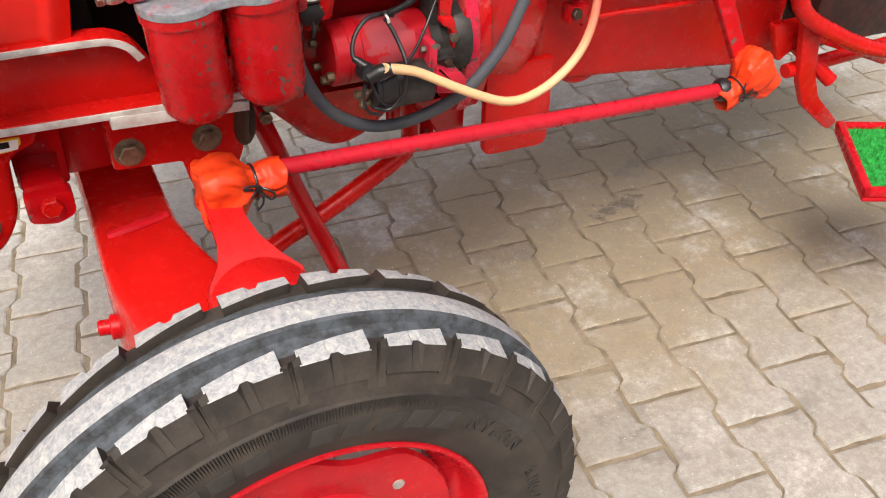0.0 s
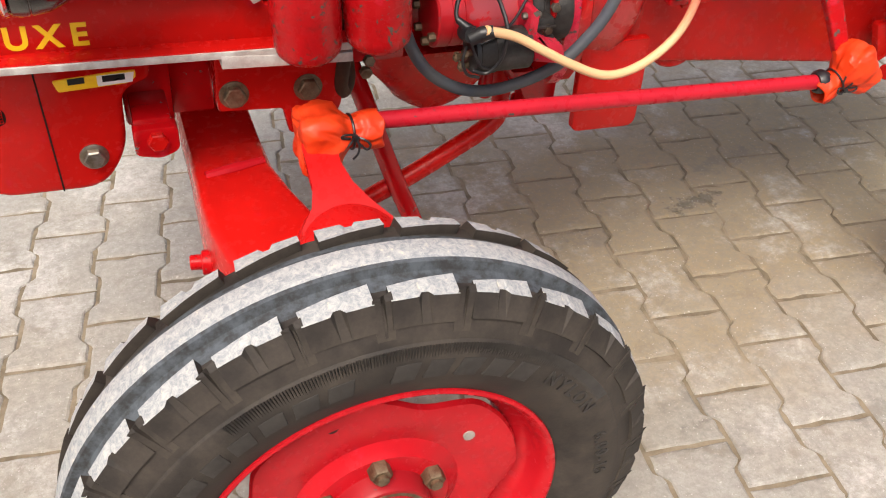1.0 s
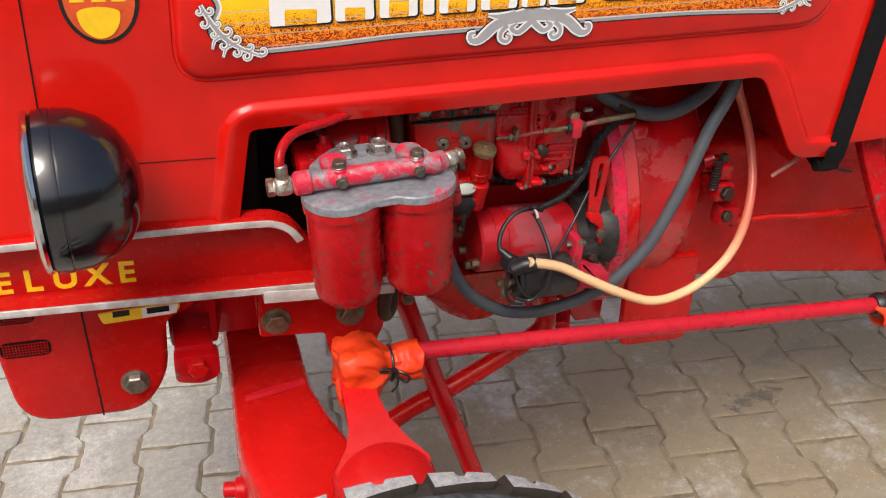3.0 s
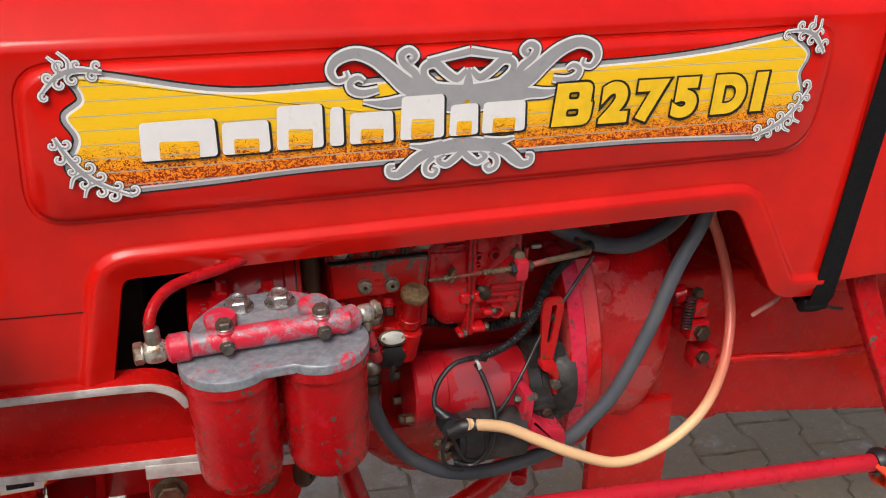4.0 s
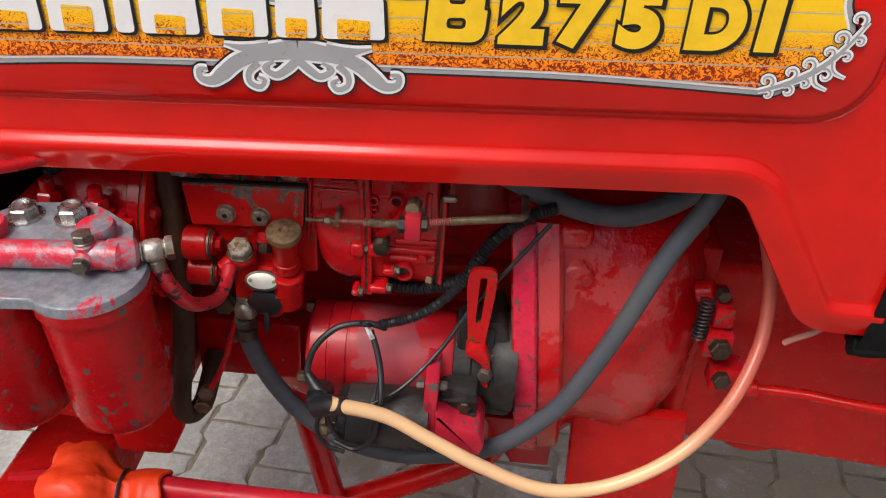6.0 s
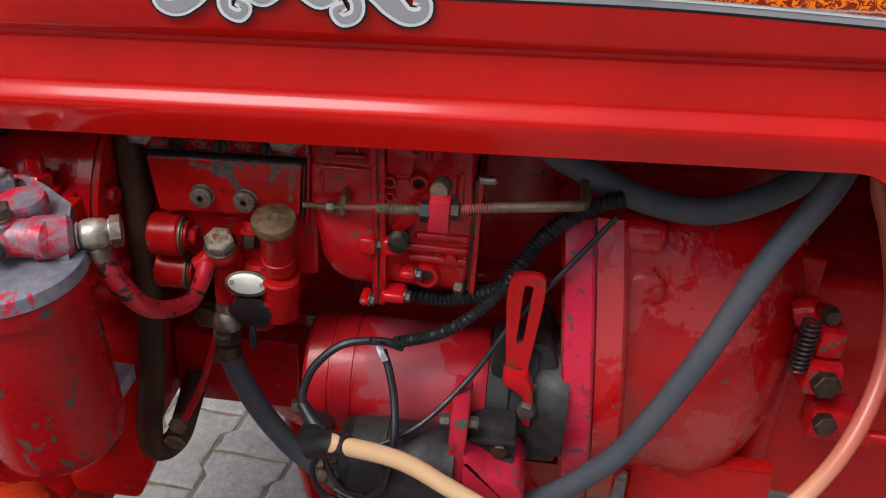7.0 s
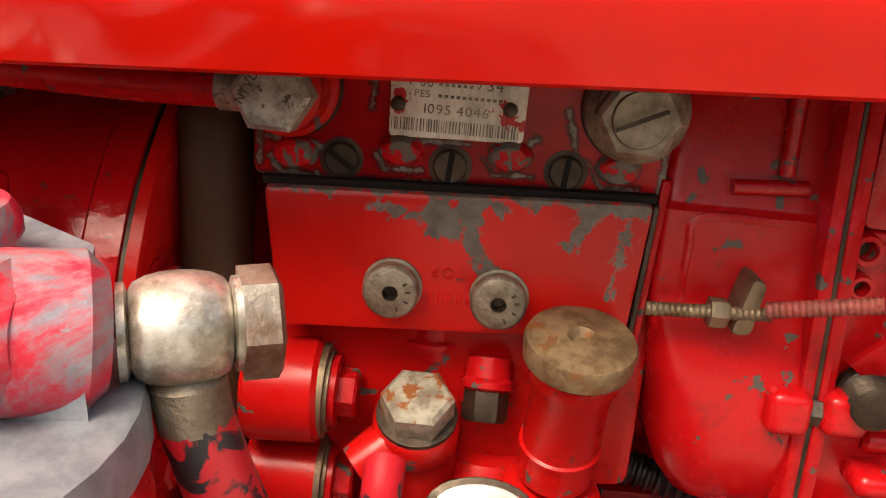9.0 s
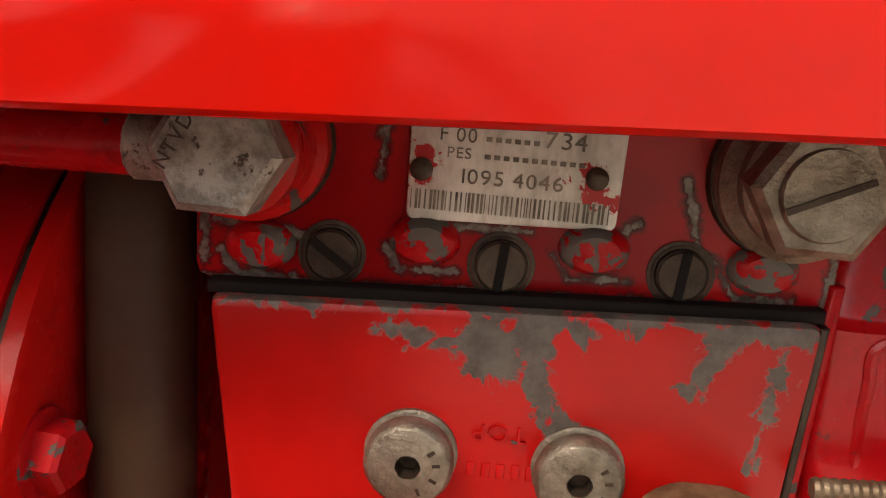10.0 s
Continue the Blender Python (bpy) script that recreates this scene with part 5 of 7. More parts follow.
    n.bump(n.math("SUBTRACT", n.math("ADD", n.math("MULTIPLY", n.noise(300), 0.3), n.noise(70, 3)), n.math("MULTIPLY", bare, 0.6)), 0.45, 0.0008)
    return n.end(c, n.step(bare, 0, 1, 0.30, 0.5), n.step(bare, 0, 1, 0.0, 0.4), 0.0, 0.25)


bm = bmesh.new()
slab(bm, round_poly([(-0.023, 0.9345), (0.090, 0.9385), (0.092, 1.02), (-0.025, 1.02)], 0.003, 2), PY, 1.17, 0.002)
part("pump_head", bm, head_wear_material(), pump, "oily red pump head worn to bare metal")
for x, z in ((0.0015, 0.9415), (0.0312, 0.9422), (0.0625, 0.9435)):
    bm = bmesh.new()
    lathe(bm, (x, PY + 0.001, z), (x, PY - 0.1, z), [(0, 0.0060), (0.0013, 0.0060), (0.0014, 0.0053)], 24, caps=False)
    part("counterbore", bm, M_SCREW, pump)
for x, z, r in ((-0.0125, 0.9600, 0.0136), (0.0785, 0.9620, 0.0143)):
    bm = bmesh.new()
    lathe(bm, (x, PY + 0.002, z), (x, PY - 0.1, z), [(0, r), (0.0032, r), (0.0038, r * 0.97), (0.0038, r * 0.9)], 32, caps=False)
    part("seal_ring", bm, M_SCREW, pump)


def cover_material():
    """Red cover whose paint has flaked along the top edge and in streaks down from it."""
    n = Nodes("flaked_cover_paint")
    xyz = n.xyz()
    u, v = xyz[0], xyz[2]
    c = n.mix(n.step(n.noise(14), 0.35, 0.65), RED, tuple(k * 0.66 for k in RED))
    rag = n.math("MULTIPLY", n.math("SUBTRACT", n.noise(150, 6, 0.68, distort=0.6), 0.5), 0.016)
    field = None
    for a, b, w in (((0.012, 0.9310), (0.028, 0.9290), 0.0012), ((0.028, 0.9300), (0.034, 0.9250), 0.0042), ((0.038, 0.9370), (0.0385, 0.9240), 0.0034), ((0.038, 0.9240), (0.044, 0.9160), 0.0024), ((0.040, 0.9350), (0.048, 0.9325), 0.0022),
                    ((0.050, 0.9365), (0.058, 0.9370), 0.0024), ((0.070, 0.9345), (0.0650, 0.9250), 0.0022), ((0.072, 0.9360), (0.084, 0.9355), 0.0020), ((0.081, 0.9350), (0.0775, 0.9120), 0.0014), ((-0.018, 0.9335), (0.086, 0.9380), 0.0007)):
        d = n.near_line(u, v, a, b, w)
        field = d if field is None else n.math("MAXIMUM", field, d)
    flake = n.step(n.math("ADD", field, rag), 0.0, 0.0003)
    edge = n.step(n.math("ADD", field, rag), -0.0006, 0.0)
    c = n.mix(edge, c, (0.36, 0.06, 0.05))
    c = n.mix(flake, c, n.mix(n.step(n.noise(130, 6, 0.7), 0.3, 0.7), (0.17, 0.145, 0.12), (0.085, 0.070, 0.056)))
    n.bump(n.math("SUBTRACT", n.math("ADD", n.math("MULTIPLY", n.noise(240), 0.2), n.noise(60, 3)), n.math("MULTIPLY", flake, 0.7)), 0.35, 0.0008)
    return n.end(c, n.step(flake, 0, 1, 0.30, 0.6), 0.0, 0.0, 0.35)


bm = bmesh.new()
slab(bm, round_poly([(-0.0185, 0.9335), (0.0865, 0.9380), (0.0840, 0.8990), (-0.0130, 0.8935)], 0.002, 2), PY - 0.0065, PY + 0.008, 0.0015)
cover = part("pump_cover", bm, cover_material(), pump, "red side cover with flaked paint")
bm = bmesh.new()
slab(bm, [(-0.0195, 0.9332), (0.0875, 0.9377), (0.0875, 0.9400), (-0.0195, 0.9355)], PY - 0.0035, PY + 0.006, 0.0005)
part("gasket_gap_line", bm, M_DARK, pump)
# dark strip drawn in place of the shaded gap beside the cover
bm = bmesh.new()
slab(bm, [(0.0868, 0.9370), (0.0884, 0.9372), (0.0862, 0.8960), (0.0846, 0.8960)], PY - 0.0040, PY + 0.006, 0.0004)
part("gasket_gap_line", bm, M_SCREW, pump)
bm = bmesh.new()
slab(bm, [(0.0885, 0.9440), (0.0912, 0.9440), (0.0886, 0.8880), (0.0862, 0.8880)], PY - 0.0010, PY + 0.008, 0.0008)
part("end_flange", bm, M_CHIP, pump, "chipped red end flange")
for x, z in ((0.0185, 0.9085), (0.0480, 0.9082)):
    at, out = Vector((x, PY - 0.006, z)), Vector((-0.03, -1.0, -0.05)).normalized()
    bm = bmesh.new()
    lathe(bm, at, at + out, [(0, 0.0083), (0.0010, 0.0083), (0.0013, 0.0079), (0.0014, 0.0074), (0.0022, 0.0074), (0.0023, 0.0078), (0.0050, 0.0078), (0.0060, 0.0071), (0.0062, 0.0068), (0.0062, 0.0022)], 32, caps=False)
    plug = part("socket_plug", bm, M_STAINED, pump, "worn steel plug with a hexagon socket")
    bm = bmesh.new()
    m = frame_of(at, at + out)
    rim = [bm.verts.new(m @ Vector((0.0024 * math.cos(k * math.tau / 6), 0.0024 * math.sin(k * math.tau / 6), 0.0063))) for k in range(6)]
    deep = [bm.verts.new(m @ Vector((0.0021 * math.cos(k * math.tau / 6), 0.0021 * math.sin(k * math.tau / 6), 0.0030))) for k in range(6)]
    for k in range(6):
        bm.faces.new((rim[k], rim[(k + 1) % 6], deep[(k + 1) % 6], deep[k]))
    bm.faces.new(deep)
    part("socket", bm, M_SCREW, plug)
    for a in (115, 155, 190, 218):
        bm = bmesh.new()
        box(bm, (-0.0003, -0.0007, -0.0001), (0.0003, 0.0007, 0.0001), 0, m @ Matrix.Rotation(radians(a + 90), 4, "Z") @ Matrix.Translation((0, 0.0049, 0.00625)))
        part("stamped_mark", bm, M_SCREW, plug)
for x, z, turn in ((0.0015, 0.9415, 35), (0.0312, 0.9422, 95), (0.0625, 0.9435, 95)):
    bm = bmesh.new()
    lathe(bm, (x, PY + 0.001, z), (x, PY - 0.1, z), [(0, 0.0052), (0.0014, 0.0052), (0.0014, 0.0047), (0.0024, 0.0046), (0.0028, 0.0041), (0.0028, 0.0)], 24)
    s = part("slotted_screw", bm, M_SCREW, pump)
    bm = bmesh.new()
    # a dark bar laid on the head gives the slot its shade
    box(bm, (-0.0043, -0.0004, -0.0008), (0.0043, 0.0004, 0.0008), 0, Matrix.Translation((x, PY - 0.0017, z)) @ Matrix.Rotation(radians(turn), 4, "Y"))
    part("slot", bm, M_DARK, s)
for x, z in ((-0.0112, 0.9415), (0.0175, 0.9450), (0.0470, 0.9460), (0.0765, 0.9452)):
    bm = bmesh.new()
    lathe(bm, (x, PY + 0.004, z + 0.001), (x, PY - 0.1, z - 0.012), [(0, 0.0066), (0.004, 0.0064), (0.0058, 0.0058), (0.0070, 0.0044), (0.0073, 0)], 22)
    bmesh.ops.scale(bm, vec=(1.0, 1.0, 0.72), space=Matrix.Translation((-x, 0, -z)), verts=bm.verts)
    part("casting_pad", bm, M_WORNPAD, pump)
bm = bmesh.new()
slab(bm, round_poly([(0.0140, 0.9492), (0.0500, 0.9502), (0.0503, 0.9690), (0.0136, 0.9675)], 0.0015, 3), PY - 0.0016, PY + 0.001, 0.0003)


def plate_material():
    """Scratched bare metal with remains of red paint round the rivets and along the edge."""
    n = Nodes("painted_nameplate")
    xyz = n.xyz()
    rag = n.math("MULTIPLY", n.math("SUBTRACT", n.noise(420, 6, 0.7, distort=0.8), 0.5), 0.010)
    c = n.mix(n.step(n.noise(160, 7, 0.7, co=n.stretch(1, 1, 0.35)), 0.35, 0.65), (0.82, 0.79, 0.70), (0.50, 0.47, 0.39))
    field = None
    for a, b, w in (((0.0158, 0.9572), (0.0164, 0.9600), 0.0018), ((0.0452, 0.9590), (0.0462, 0.9560), 0.0020), ((0.0380, 0.9600), (0.0440, 0.9570), 0.0001), ((0.0490, 0.9520), (0.0500, 0.9560), 0.0006), ((0.0135, 0.9550), (0.0135, 0.9640), 0.0002)):
        d = n.near_line(xyz[0], xyz[2], a, b, w)
        field = d if field is None else n.math("MAXIMUM", field, d)
    red = n.step(n.math("ADD", field, rag), 0.0, 0.0003)
    c = n.mix(red, c, (0.46, 0.006, 0.006))
    n.bump(n.noise(500, 4), 0.2, 0.0004)
    return n.end(c, n.step(red, 0, 1, 0.42, 0.35), n.step(red, 0, 1, 0.15, 0.0))


nameplate = part("nameplate", bm, plate_material(), pump, "scratched metal nameplate with barcode and red paint remains")
for x, z in ((0.0160, 0.9580), (0.0458, 0.9590)):
    bm = bmesh.new()
    lathe(bm, (x, PY - 0.0014, z), (x, PY - 0.01, z), [(0, 0.0020), (0.0006, 0.0020), (0.0010, 0.0014), (0.0010, 0)], 16)
    part("rivet", bm, M_SCREW, nameplate)
M_STAMP = plain("stamped_ink", (0.10, 0.085, 0.06), 0.6, 0.0, 0.5, 200, 0.1, (0.30, 0.27, 0.2))
rnd = random.Random(3)
bm = bmesh.new()
x = 0.0145
while x < 0.0485:
    w = rnd.choice((0.00018, 0.0003, 0.00045))
    box(bm, (x, PY - 0.00175, 0.9512), (x + w, PY - 0.00165, 0.9546), 0)
    x += w + rnd.choice((0.00022, 0.0004, 0.0006))
tagged(part("barcode", bm, M_STAMP, nameplate), "worn printed barcode", kind="stuff")
lettering("F 00", 0.0034, (0.0185, PY - 0.0017, 0.9632), nameplate, M_STAMP, "stamped_letter", 0.0, 0.0001)
lettering("734", 0.0040, (0.0362, PY - 0.0017, 0.9634), nameplate, M_STAMP, "stamped_letter", 0.0, 0.0001, width=1.15)
lettering("PES", 0.0026, (0.0200, PY - 0.0017, 0.9604), nameplate, M_STAMP, "stamped_letter", 0.0, 0.0001)
lettering("1095 4046", 0.0036, (0.0222, PY - 0.0017, 0.9562), nameplate, M_STAMP, "stamped_letter", 0.0, 0.0001, width=1.1)
for z, x0, x1 in ((0.9636, 0.0265, 0.0345), (0.9606, 0.0265, 0.043)):
    x = x0
    while x < x1:
        bm = bmesh.new()
        box(bm, (x, PY - 0.00175, z), (x + 0.0010, PY - 0.00165, z + 0.0008), 0)
        part("stamped_bar", bm, M_STAMP, nameplate)
        x += 0.0016
turned = Matrix.Rotation(radians(180), 4, "Y")
lettering("TOP", 0.0042, (0.0385, PY - 0.0068, 0.9150), pump, M_PUMP, "cast_letter", 0.0, 0.0005, 0.0, turned, 1.1)
for k in range(5):
    bm = bmesh.new()
    box(bm, (0.0285 + 0.0026 * k, PY - 0.0068, 0.9050), (0.0301 + 0.0026 * k, PY - 0.0060, 0.9078), 0.0003)
    part("cast_bar", bm, M_PUMP, pump)
# delivery fittings
bm = bmesh.new()
rod(bm, (0.0785, PY + 0.004, 0.9620), (0.0785, PY - 0.009, 0.9620), 0.0136, 32, bevel=0.003)
rod(bm, (0.0780, PY - 0.008, 0.9622), (0.0780, PY - 0.014, 0.9622), 0.0112, 32)
hexhead(bm, (0.0775, PY - 0.013, 0.9625), (-0.08, -1, -0.05), 0.0112, 0.0085)
lathe(bm, (0.0769, PY - 0.0208, 0.9621), (0.0765, PY - 0.1, 0.9615), [(0, 0.0073), (0.0006, 0.0073), (0.0013, 0.0069), (0.0013, 0)], 28)
nut = part("slotted_cap", bm, M_STAINED, pump, "large slotted steel cap nut")
bm = bmesh.new()
# thin bar in darker steel, coloured for the shade inside the groove
box(bm, (-0.0067, -0.0003, -0.0005), (0.0067, 0.0003, 0.0005), 0, Matrix.Translation((0.0769, PY - 0.0221, 0.9620)) @ Matrix.Rotation(radians(-25), 4, "Y"))
part("slot", bm, M_SCREW, nut)
bm = bmesh.new()
rod(bm, (-0.0125, PY + 0.004, 0.9600), (-0.0120, PY - 0.021, 0.9606), 0.0104, 28)
rod(bm, (-0.0125, PY + 0.004, 0.9600), (-0.0124, PY - 0.008, 0.9602), 0.0130, 28)
part("union", bm, M_PUMP, pump)


def pitted_material():
    """Zinc gone grey, with pale corrosion and dark pits."""
    n = Nodes("pitted_bolt")
    c = n.mix(n.step(n.noise(190, 7, 0.72), 0.38, 0.62), (0.20, 0.185, 0.15), (0.42, 0.40, 0.34))
    c = n.mix(n.step(n.noise(330, 5, 0.7), 0.58, 0.66), c, (0.07, 0.055, 0.04))
    c = n.mix(n.step(n.noise(120, 6, 0.7, co=n_shift(n, n.co)), 0.64, 0.70), c, (0.62, 0.58, 0.50))
    n.bump(n.noise(420, 6, 0.7), 0.7, 0.0006)
    return n.end(c, 0.5, 0.45, 0.0, 0.4)


M_PITTED = pitted_material()
bm = bmesh.new()
hexhead(bm, (-0.0118, PY - 0.0205, 0.9606), (-0.06, -1, 0.06), 0.0100, 0.0085)
bolt = part("union_bolt", bm, M_PITTED, pump, "pitted grey union bolt")
lettering("NTVD", 0.0030, (-0.0188, PY - 0.0293, 0.9580), bolt, M_SCREW, "stamped_letter", 0.0, 0.0001, 0.0, Matrix.Rotation(radians(-62), 4, "Y"), 1.0)
bm = bmesh.new()
sweep(bm, [(-0.020, PY - 0.017, 0.9600), (-0.060, PY - 0.014, 0.9592), (-0.12, PY - 0.012, 0.961), (-0.19, PY - 0.012, 0.966), (-0.27, PY, 0.972)], 0.0050, 12)
part("delivery_pipe", bm, M_CHIP, pump, "chipped red delivery pipe")
bm = bmesh.new()
rod(bm, (-0.019, PY - 0.017, 0.9600), (-0.0285, PY - 0.0165, 0.9598), 0.0056)
part("pipe_ferrule", bm, M_PITTED, pump)
# stub of the tappet housing
bm = bmesh.new()
rod(bm, (-0.022, 1.098, 0.871), (0.000, 1.098, 0.872), 0.0155, 24)
rod(bm, (-0.022, 1.102, 0.840), (0.001, 1.102, 0.840), 0.0140, 24)
part("side_boss", bm, M_PUMP, pump)
for z, y in ((0.872, 1.098), (0.840, 1.102)):
    bm = bmesh.new()
    lathe(bm, (-0.0005, y, z), (0.1, y, z), [(0, 0.0140), (0.0018, 0.0140), (0.0020, 0.0120), (0.0030, 0.0120)], 24)
    part("gasket_ring", bm, M_BRASS, pump)
    bm = bmesh.new()
    lathe(bm, (0.0024, y, z), (0.1, y, z), [(0, 0.0108), (0.0020, 0.0108), (0.0024, 0.0098)], 24)
    hexhead(bm, (0.0044, y, z), (1, 0, 0), 0.0072, 0.0058)
    part("boss_bolt", bm, M_CHIP, pump)
# feed pump with its hand primer
def knob_material():
    """Tarnished brass, blotched with rust and a few flecks of red paint."""
    n = Nodes("tarnished_brass")
    c = n.mix(n.step(n.noise(120, 7, 0.7), 0.36, 0.64), (0.25, 0.175, 0.095), (0.12, 0.072, 0.036))
    c = n.mix(n.step(n.noise(85, 6, 0.66, distort=0.5, co=n_shift(n, n.co)), 0.56, 0.66), c, (0.20, 0.075, 0.022))
    c = n.mix(n.step(n.noise(90, 4, 0.6), 0.68, 0.70), c, (0.50, 0.010, 0.014))
    n.bump(n.noise(320, 5), 0.4, 0.0006)
    return n.end(c, 0.48, 0.45, 0.0, 0.4)


def rusty_cap_material():
    """Greyed bolt with orange rust in patches."""
    n = Nodes("rust_stained_bolt")
    c = n.mix(n.step(n.noise(150, 6, 0.7), 0.36, 0.64), (0.40, 0.37, 0.29), (0.20, 0.175, 0.13))
    c = n.mix(n.step(n.noise(105, 6, 0.68, distort=0.4), 0.53, 0.60), c, (0.26, 0.085, 0.020))
    n.bump(n.noise(320, 5), 0.5, 0.0006)
    return n.end(c, 0.55, 0.35, 0.0, 0.4)


bm = bmesh.new()
lathe(bm, (0.0500, 1.108, 0.795), (0.0500, 1.108, 1.0), [(0, 0.0), (0, 0.010), (0.004, 0.0125), (0.022, 0.0150), (0.034, 0.0175), (0.050, 0.0175), (0.058, 0.012)], 28)
rod(bm, (0.066, 1.098, 0.815), (0.0695, 1.090, 0.853), 0.0145, 24)
rod(bm, (0.030, 1.100, 0.812), (0.030, 1.099, 0.872), 0.0110, 20)
box(bm, (0.020, 1.10, 0.812), (0.078, 1.135, 0.846), 0.005)
feed = part("feed_pump", bm, M_PUMP, pump, "red fuel feed pump")
bm = bmesh.new()
a, b = Vector((0.0695, 1.092, 0.857)), Vector((0.0702, 1.0765, 0.9105))
lathe(bm, a, b, [(0, 0.0112), (0.010, 0.0112), (0.0105, 0.0118), (0.0115, 0.0118), (0.012, 0.0110), (0.034, 0.0110), (0.036, 0.0125), (0.040, 0.0125)], 28)
part("primer_barrel", bm, M_PUMP, feed)
bm = bmesh.new()
lathe(bm, a.lerp(b, 0.745), b + (b - a), [(0, 0.0125), (0.0008, 0.0148), (0.0058, 0.0152), (0.0072, 0.0146), (0.0080, 0.0105), (0.0082, 0.0040), (0.0072, 0.0030), (0.0060, 0.0022), (0.0060, 0)], 32)
part("primer_knob", bm, knob_material(), feed, "tarnished brass hand primer knob with rust and paint flecks")
m = Matrix.Translation((0.0490, 1.0800, 0.8485)) @ Matrix.Rotation(radians(-32), 4, "X")
bm = bmesh.new()
slab(bm, [(0.0160 * math.cos(k * math.tau / 28), 0.0092 * math.sin(k * math.tau / 28)) for k in range(28)], 0.0002, 0.012, 0.0006, m=m)
part("plate_gasket", bm, M_SCREW, feed)
bm = bmesh.new()
slab(bm, [(0.0135 * math.cos(k * math.tau / 28), 0.0072 * math.sin(k * math.tau / 28)) for k in range(28)], -0.0012, 0.006, 0.0005, m=m)
oval = part("oval_plate", bm, M_PLATE, feed, "small oval metal plate")
for s in (-0.0105, 0.0105):
    bm = bmesh.new()
    lathe(bm, m @ Vector((s, -0.0012, 0)), m @ Vector((s, -0.02, 0)), [(0, 0.0017), (0.0008, 0.0015), (0.0008, 0)], 12)
    part("rivet", bm, M_BRASS, oval)
bm = bmesh.new()
lathe(bm, (0.0500, 1.098, 0.826), (0.0500, 1.04, 0.800), [(0, 0.0190), (0.006, 0.0190), (0.008, 0.0170)], 28)
part("bowl_collar", bm, M_CHIP, feed)
bm = bmesh.new()
slab(bm, round_poly([(0.0365, 0.8315), (0.0470, 0.8355), (0.0620, 0.8340), (0.0665, 0.8295), (0.0560, 0.8290), (0.0430, 0.8275)], 0.002, 3), 1.0800, 1.094, 0.001)
part("plug_shoulder", bm, M_CHIP, feed)
bm = bmesh.new()
hexhead(bm, (0.0500, 1.0920, 0.8240), (0, -0.95, -0.20), 0.0172, 0.011)
bowl = part("bowl_plug", bm, M_BLACK, feed, "black hexagonal sediment plug")
bm = bmesh.new()
sweep(bm, [(0.0500, 1.083, 0.812), (0.0505, 1.082, 0.803), (0.0500, 1.083, 0.792)], [0.0018, 0.0028, 0.0024], 8)
part("bowl_clip", bm, M_BLACK, feed)
# outlet union with hex, and the inlet with its ball
way = Vector((0, -0.45, 0.9)).normalized()
eye = Vector((0.0282, 1.0925, 0.8690))
bm = bmesh.new()
lathe(bm, eye - way * 0.016, eye, [(0, 0.0100), (0.0060, 0.0100), (0.0065, 0.0122), (0.0080, 0.0128), (0.0150, 0.0128), (0.0165, 0.0118), (0.0170, 0.0100)], 28)
sweep(bm, [eye - way * 0.005, eye - way * 0.006 + Vector((-0.010, -0.006, -0.006)), eye - way * 0.006 + Vector((-0.016, -0.009, -0.010))], [0.0085, 0.0080, 0.0072], 14)
part("banjo_eye", bm, M_PUMP, feed, "red banjo eye on the end of the hose")
bm = bmesh.new()
lathe(bm, eye + way * 0.0008, eye + way, [(0, 0.0118), (0.0014, 0.0118), (0.0016, 0.0104)], 26)
part("sealing_washer", bm, M_SCREW, feed)
bm = bmesh.new()
hexhead(bm, eye + way * 0.0022, way, 0.0106, 0.0085)
part("outlet_bolt", bm, rusty_cap_material(), feed, "rust-stained hex banjo bolt")
bm = bmesh.new()
lathe(bm, (0.0300, 1.112, 0.882), (0.0300, 1.108, 1.0), [(0, 0.0085), (0.004, 0.0085), (0.0045, 0.0105), (0.0060, 0.0105), (0.0065, 0.0085), (0.013, 0.0080)], 22)
part("upper_union", bm, M_CHIP, feed)
bm = bmesh.new()
lathe(bm, (0.0480, 1.104, 0.885), (0.0478, 1.096, 0.865), [(0, 0.0065), (0.006, 0.0070), (0.007, 0.0080), (0.009, 0.0080), (0.010, 0.006)], 20)
part("vent_neck", bm, M_CHIP, feed)
bm = bmesh.new()
hexhead(bm, (0.0478, 1.1005, 0.8755), (0, -0.45, -0.9), 0.0066, 0.009)
part("vent_bolt", bm, M_SCREW, feed)
bm = bmesh.new()
lathe(bm, (0.0290, 1.096, 0.820), (0.0290, 1.085, 0.775), [(0, 0.009), (0.006, 0.009), (0.0065, 0.0075), (0.0100, 0.0100), (0.0150, 0.0108), (0.0200, 0.0098), (0.0225, 0.0075)], 24)
part("inlet_union", bm, M_STEEL, feed, "worn steel inlet union")
bm = bmesh.new()
hexhead(bm, (0.0290, 1.0906, 0.7990), (0, -0.24, -0.97), 0.0102, 0.0105)
lathe(bm, (0.0290, 1.0880, 0.7885), (0.0295, 1.087, 0.770), [(0, 0.0090), (0.006, 0.0100), (0.010, 0.0098)], 20)
part("inlet_nut", bm, M_SCREW, feed, "dark oily union nut")
bm = bmesh.new()
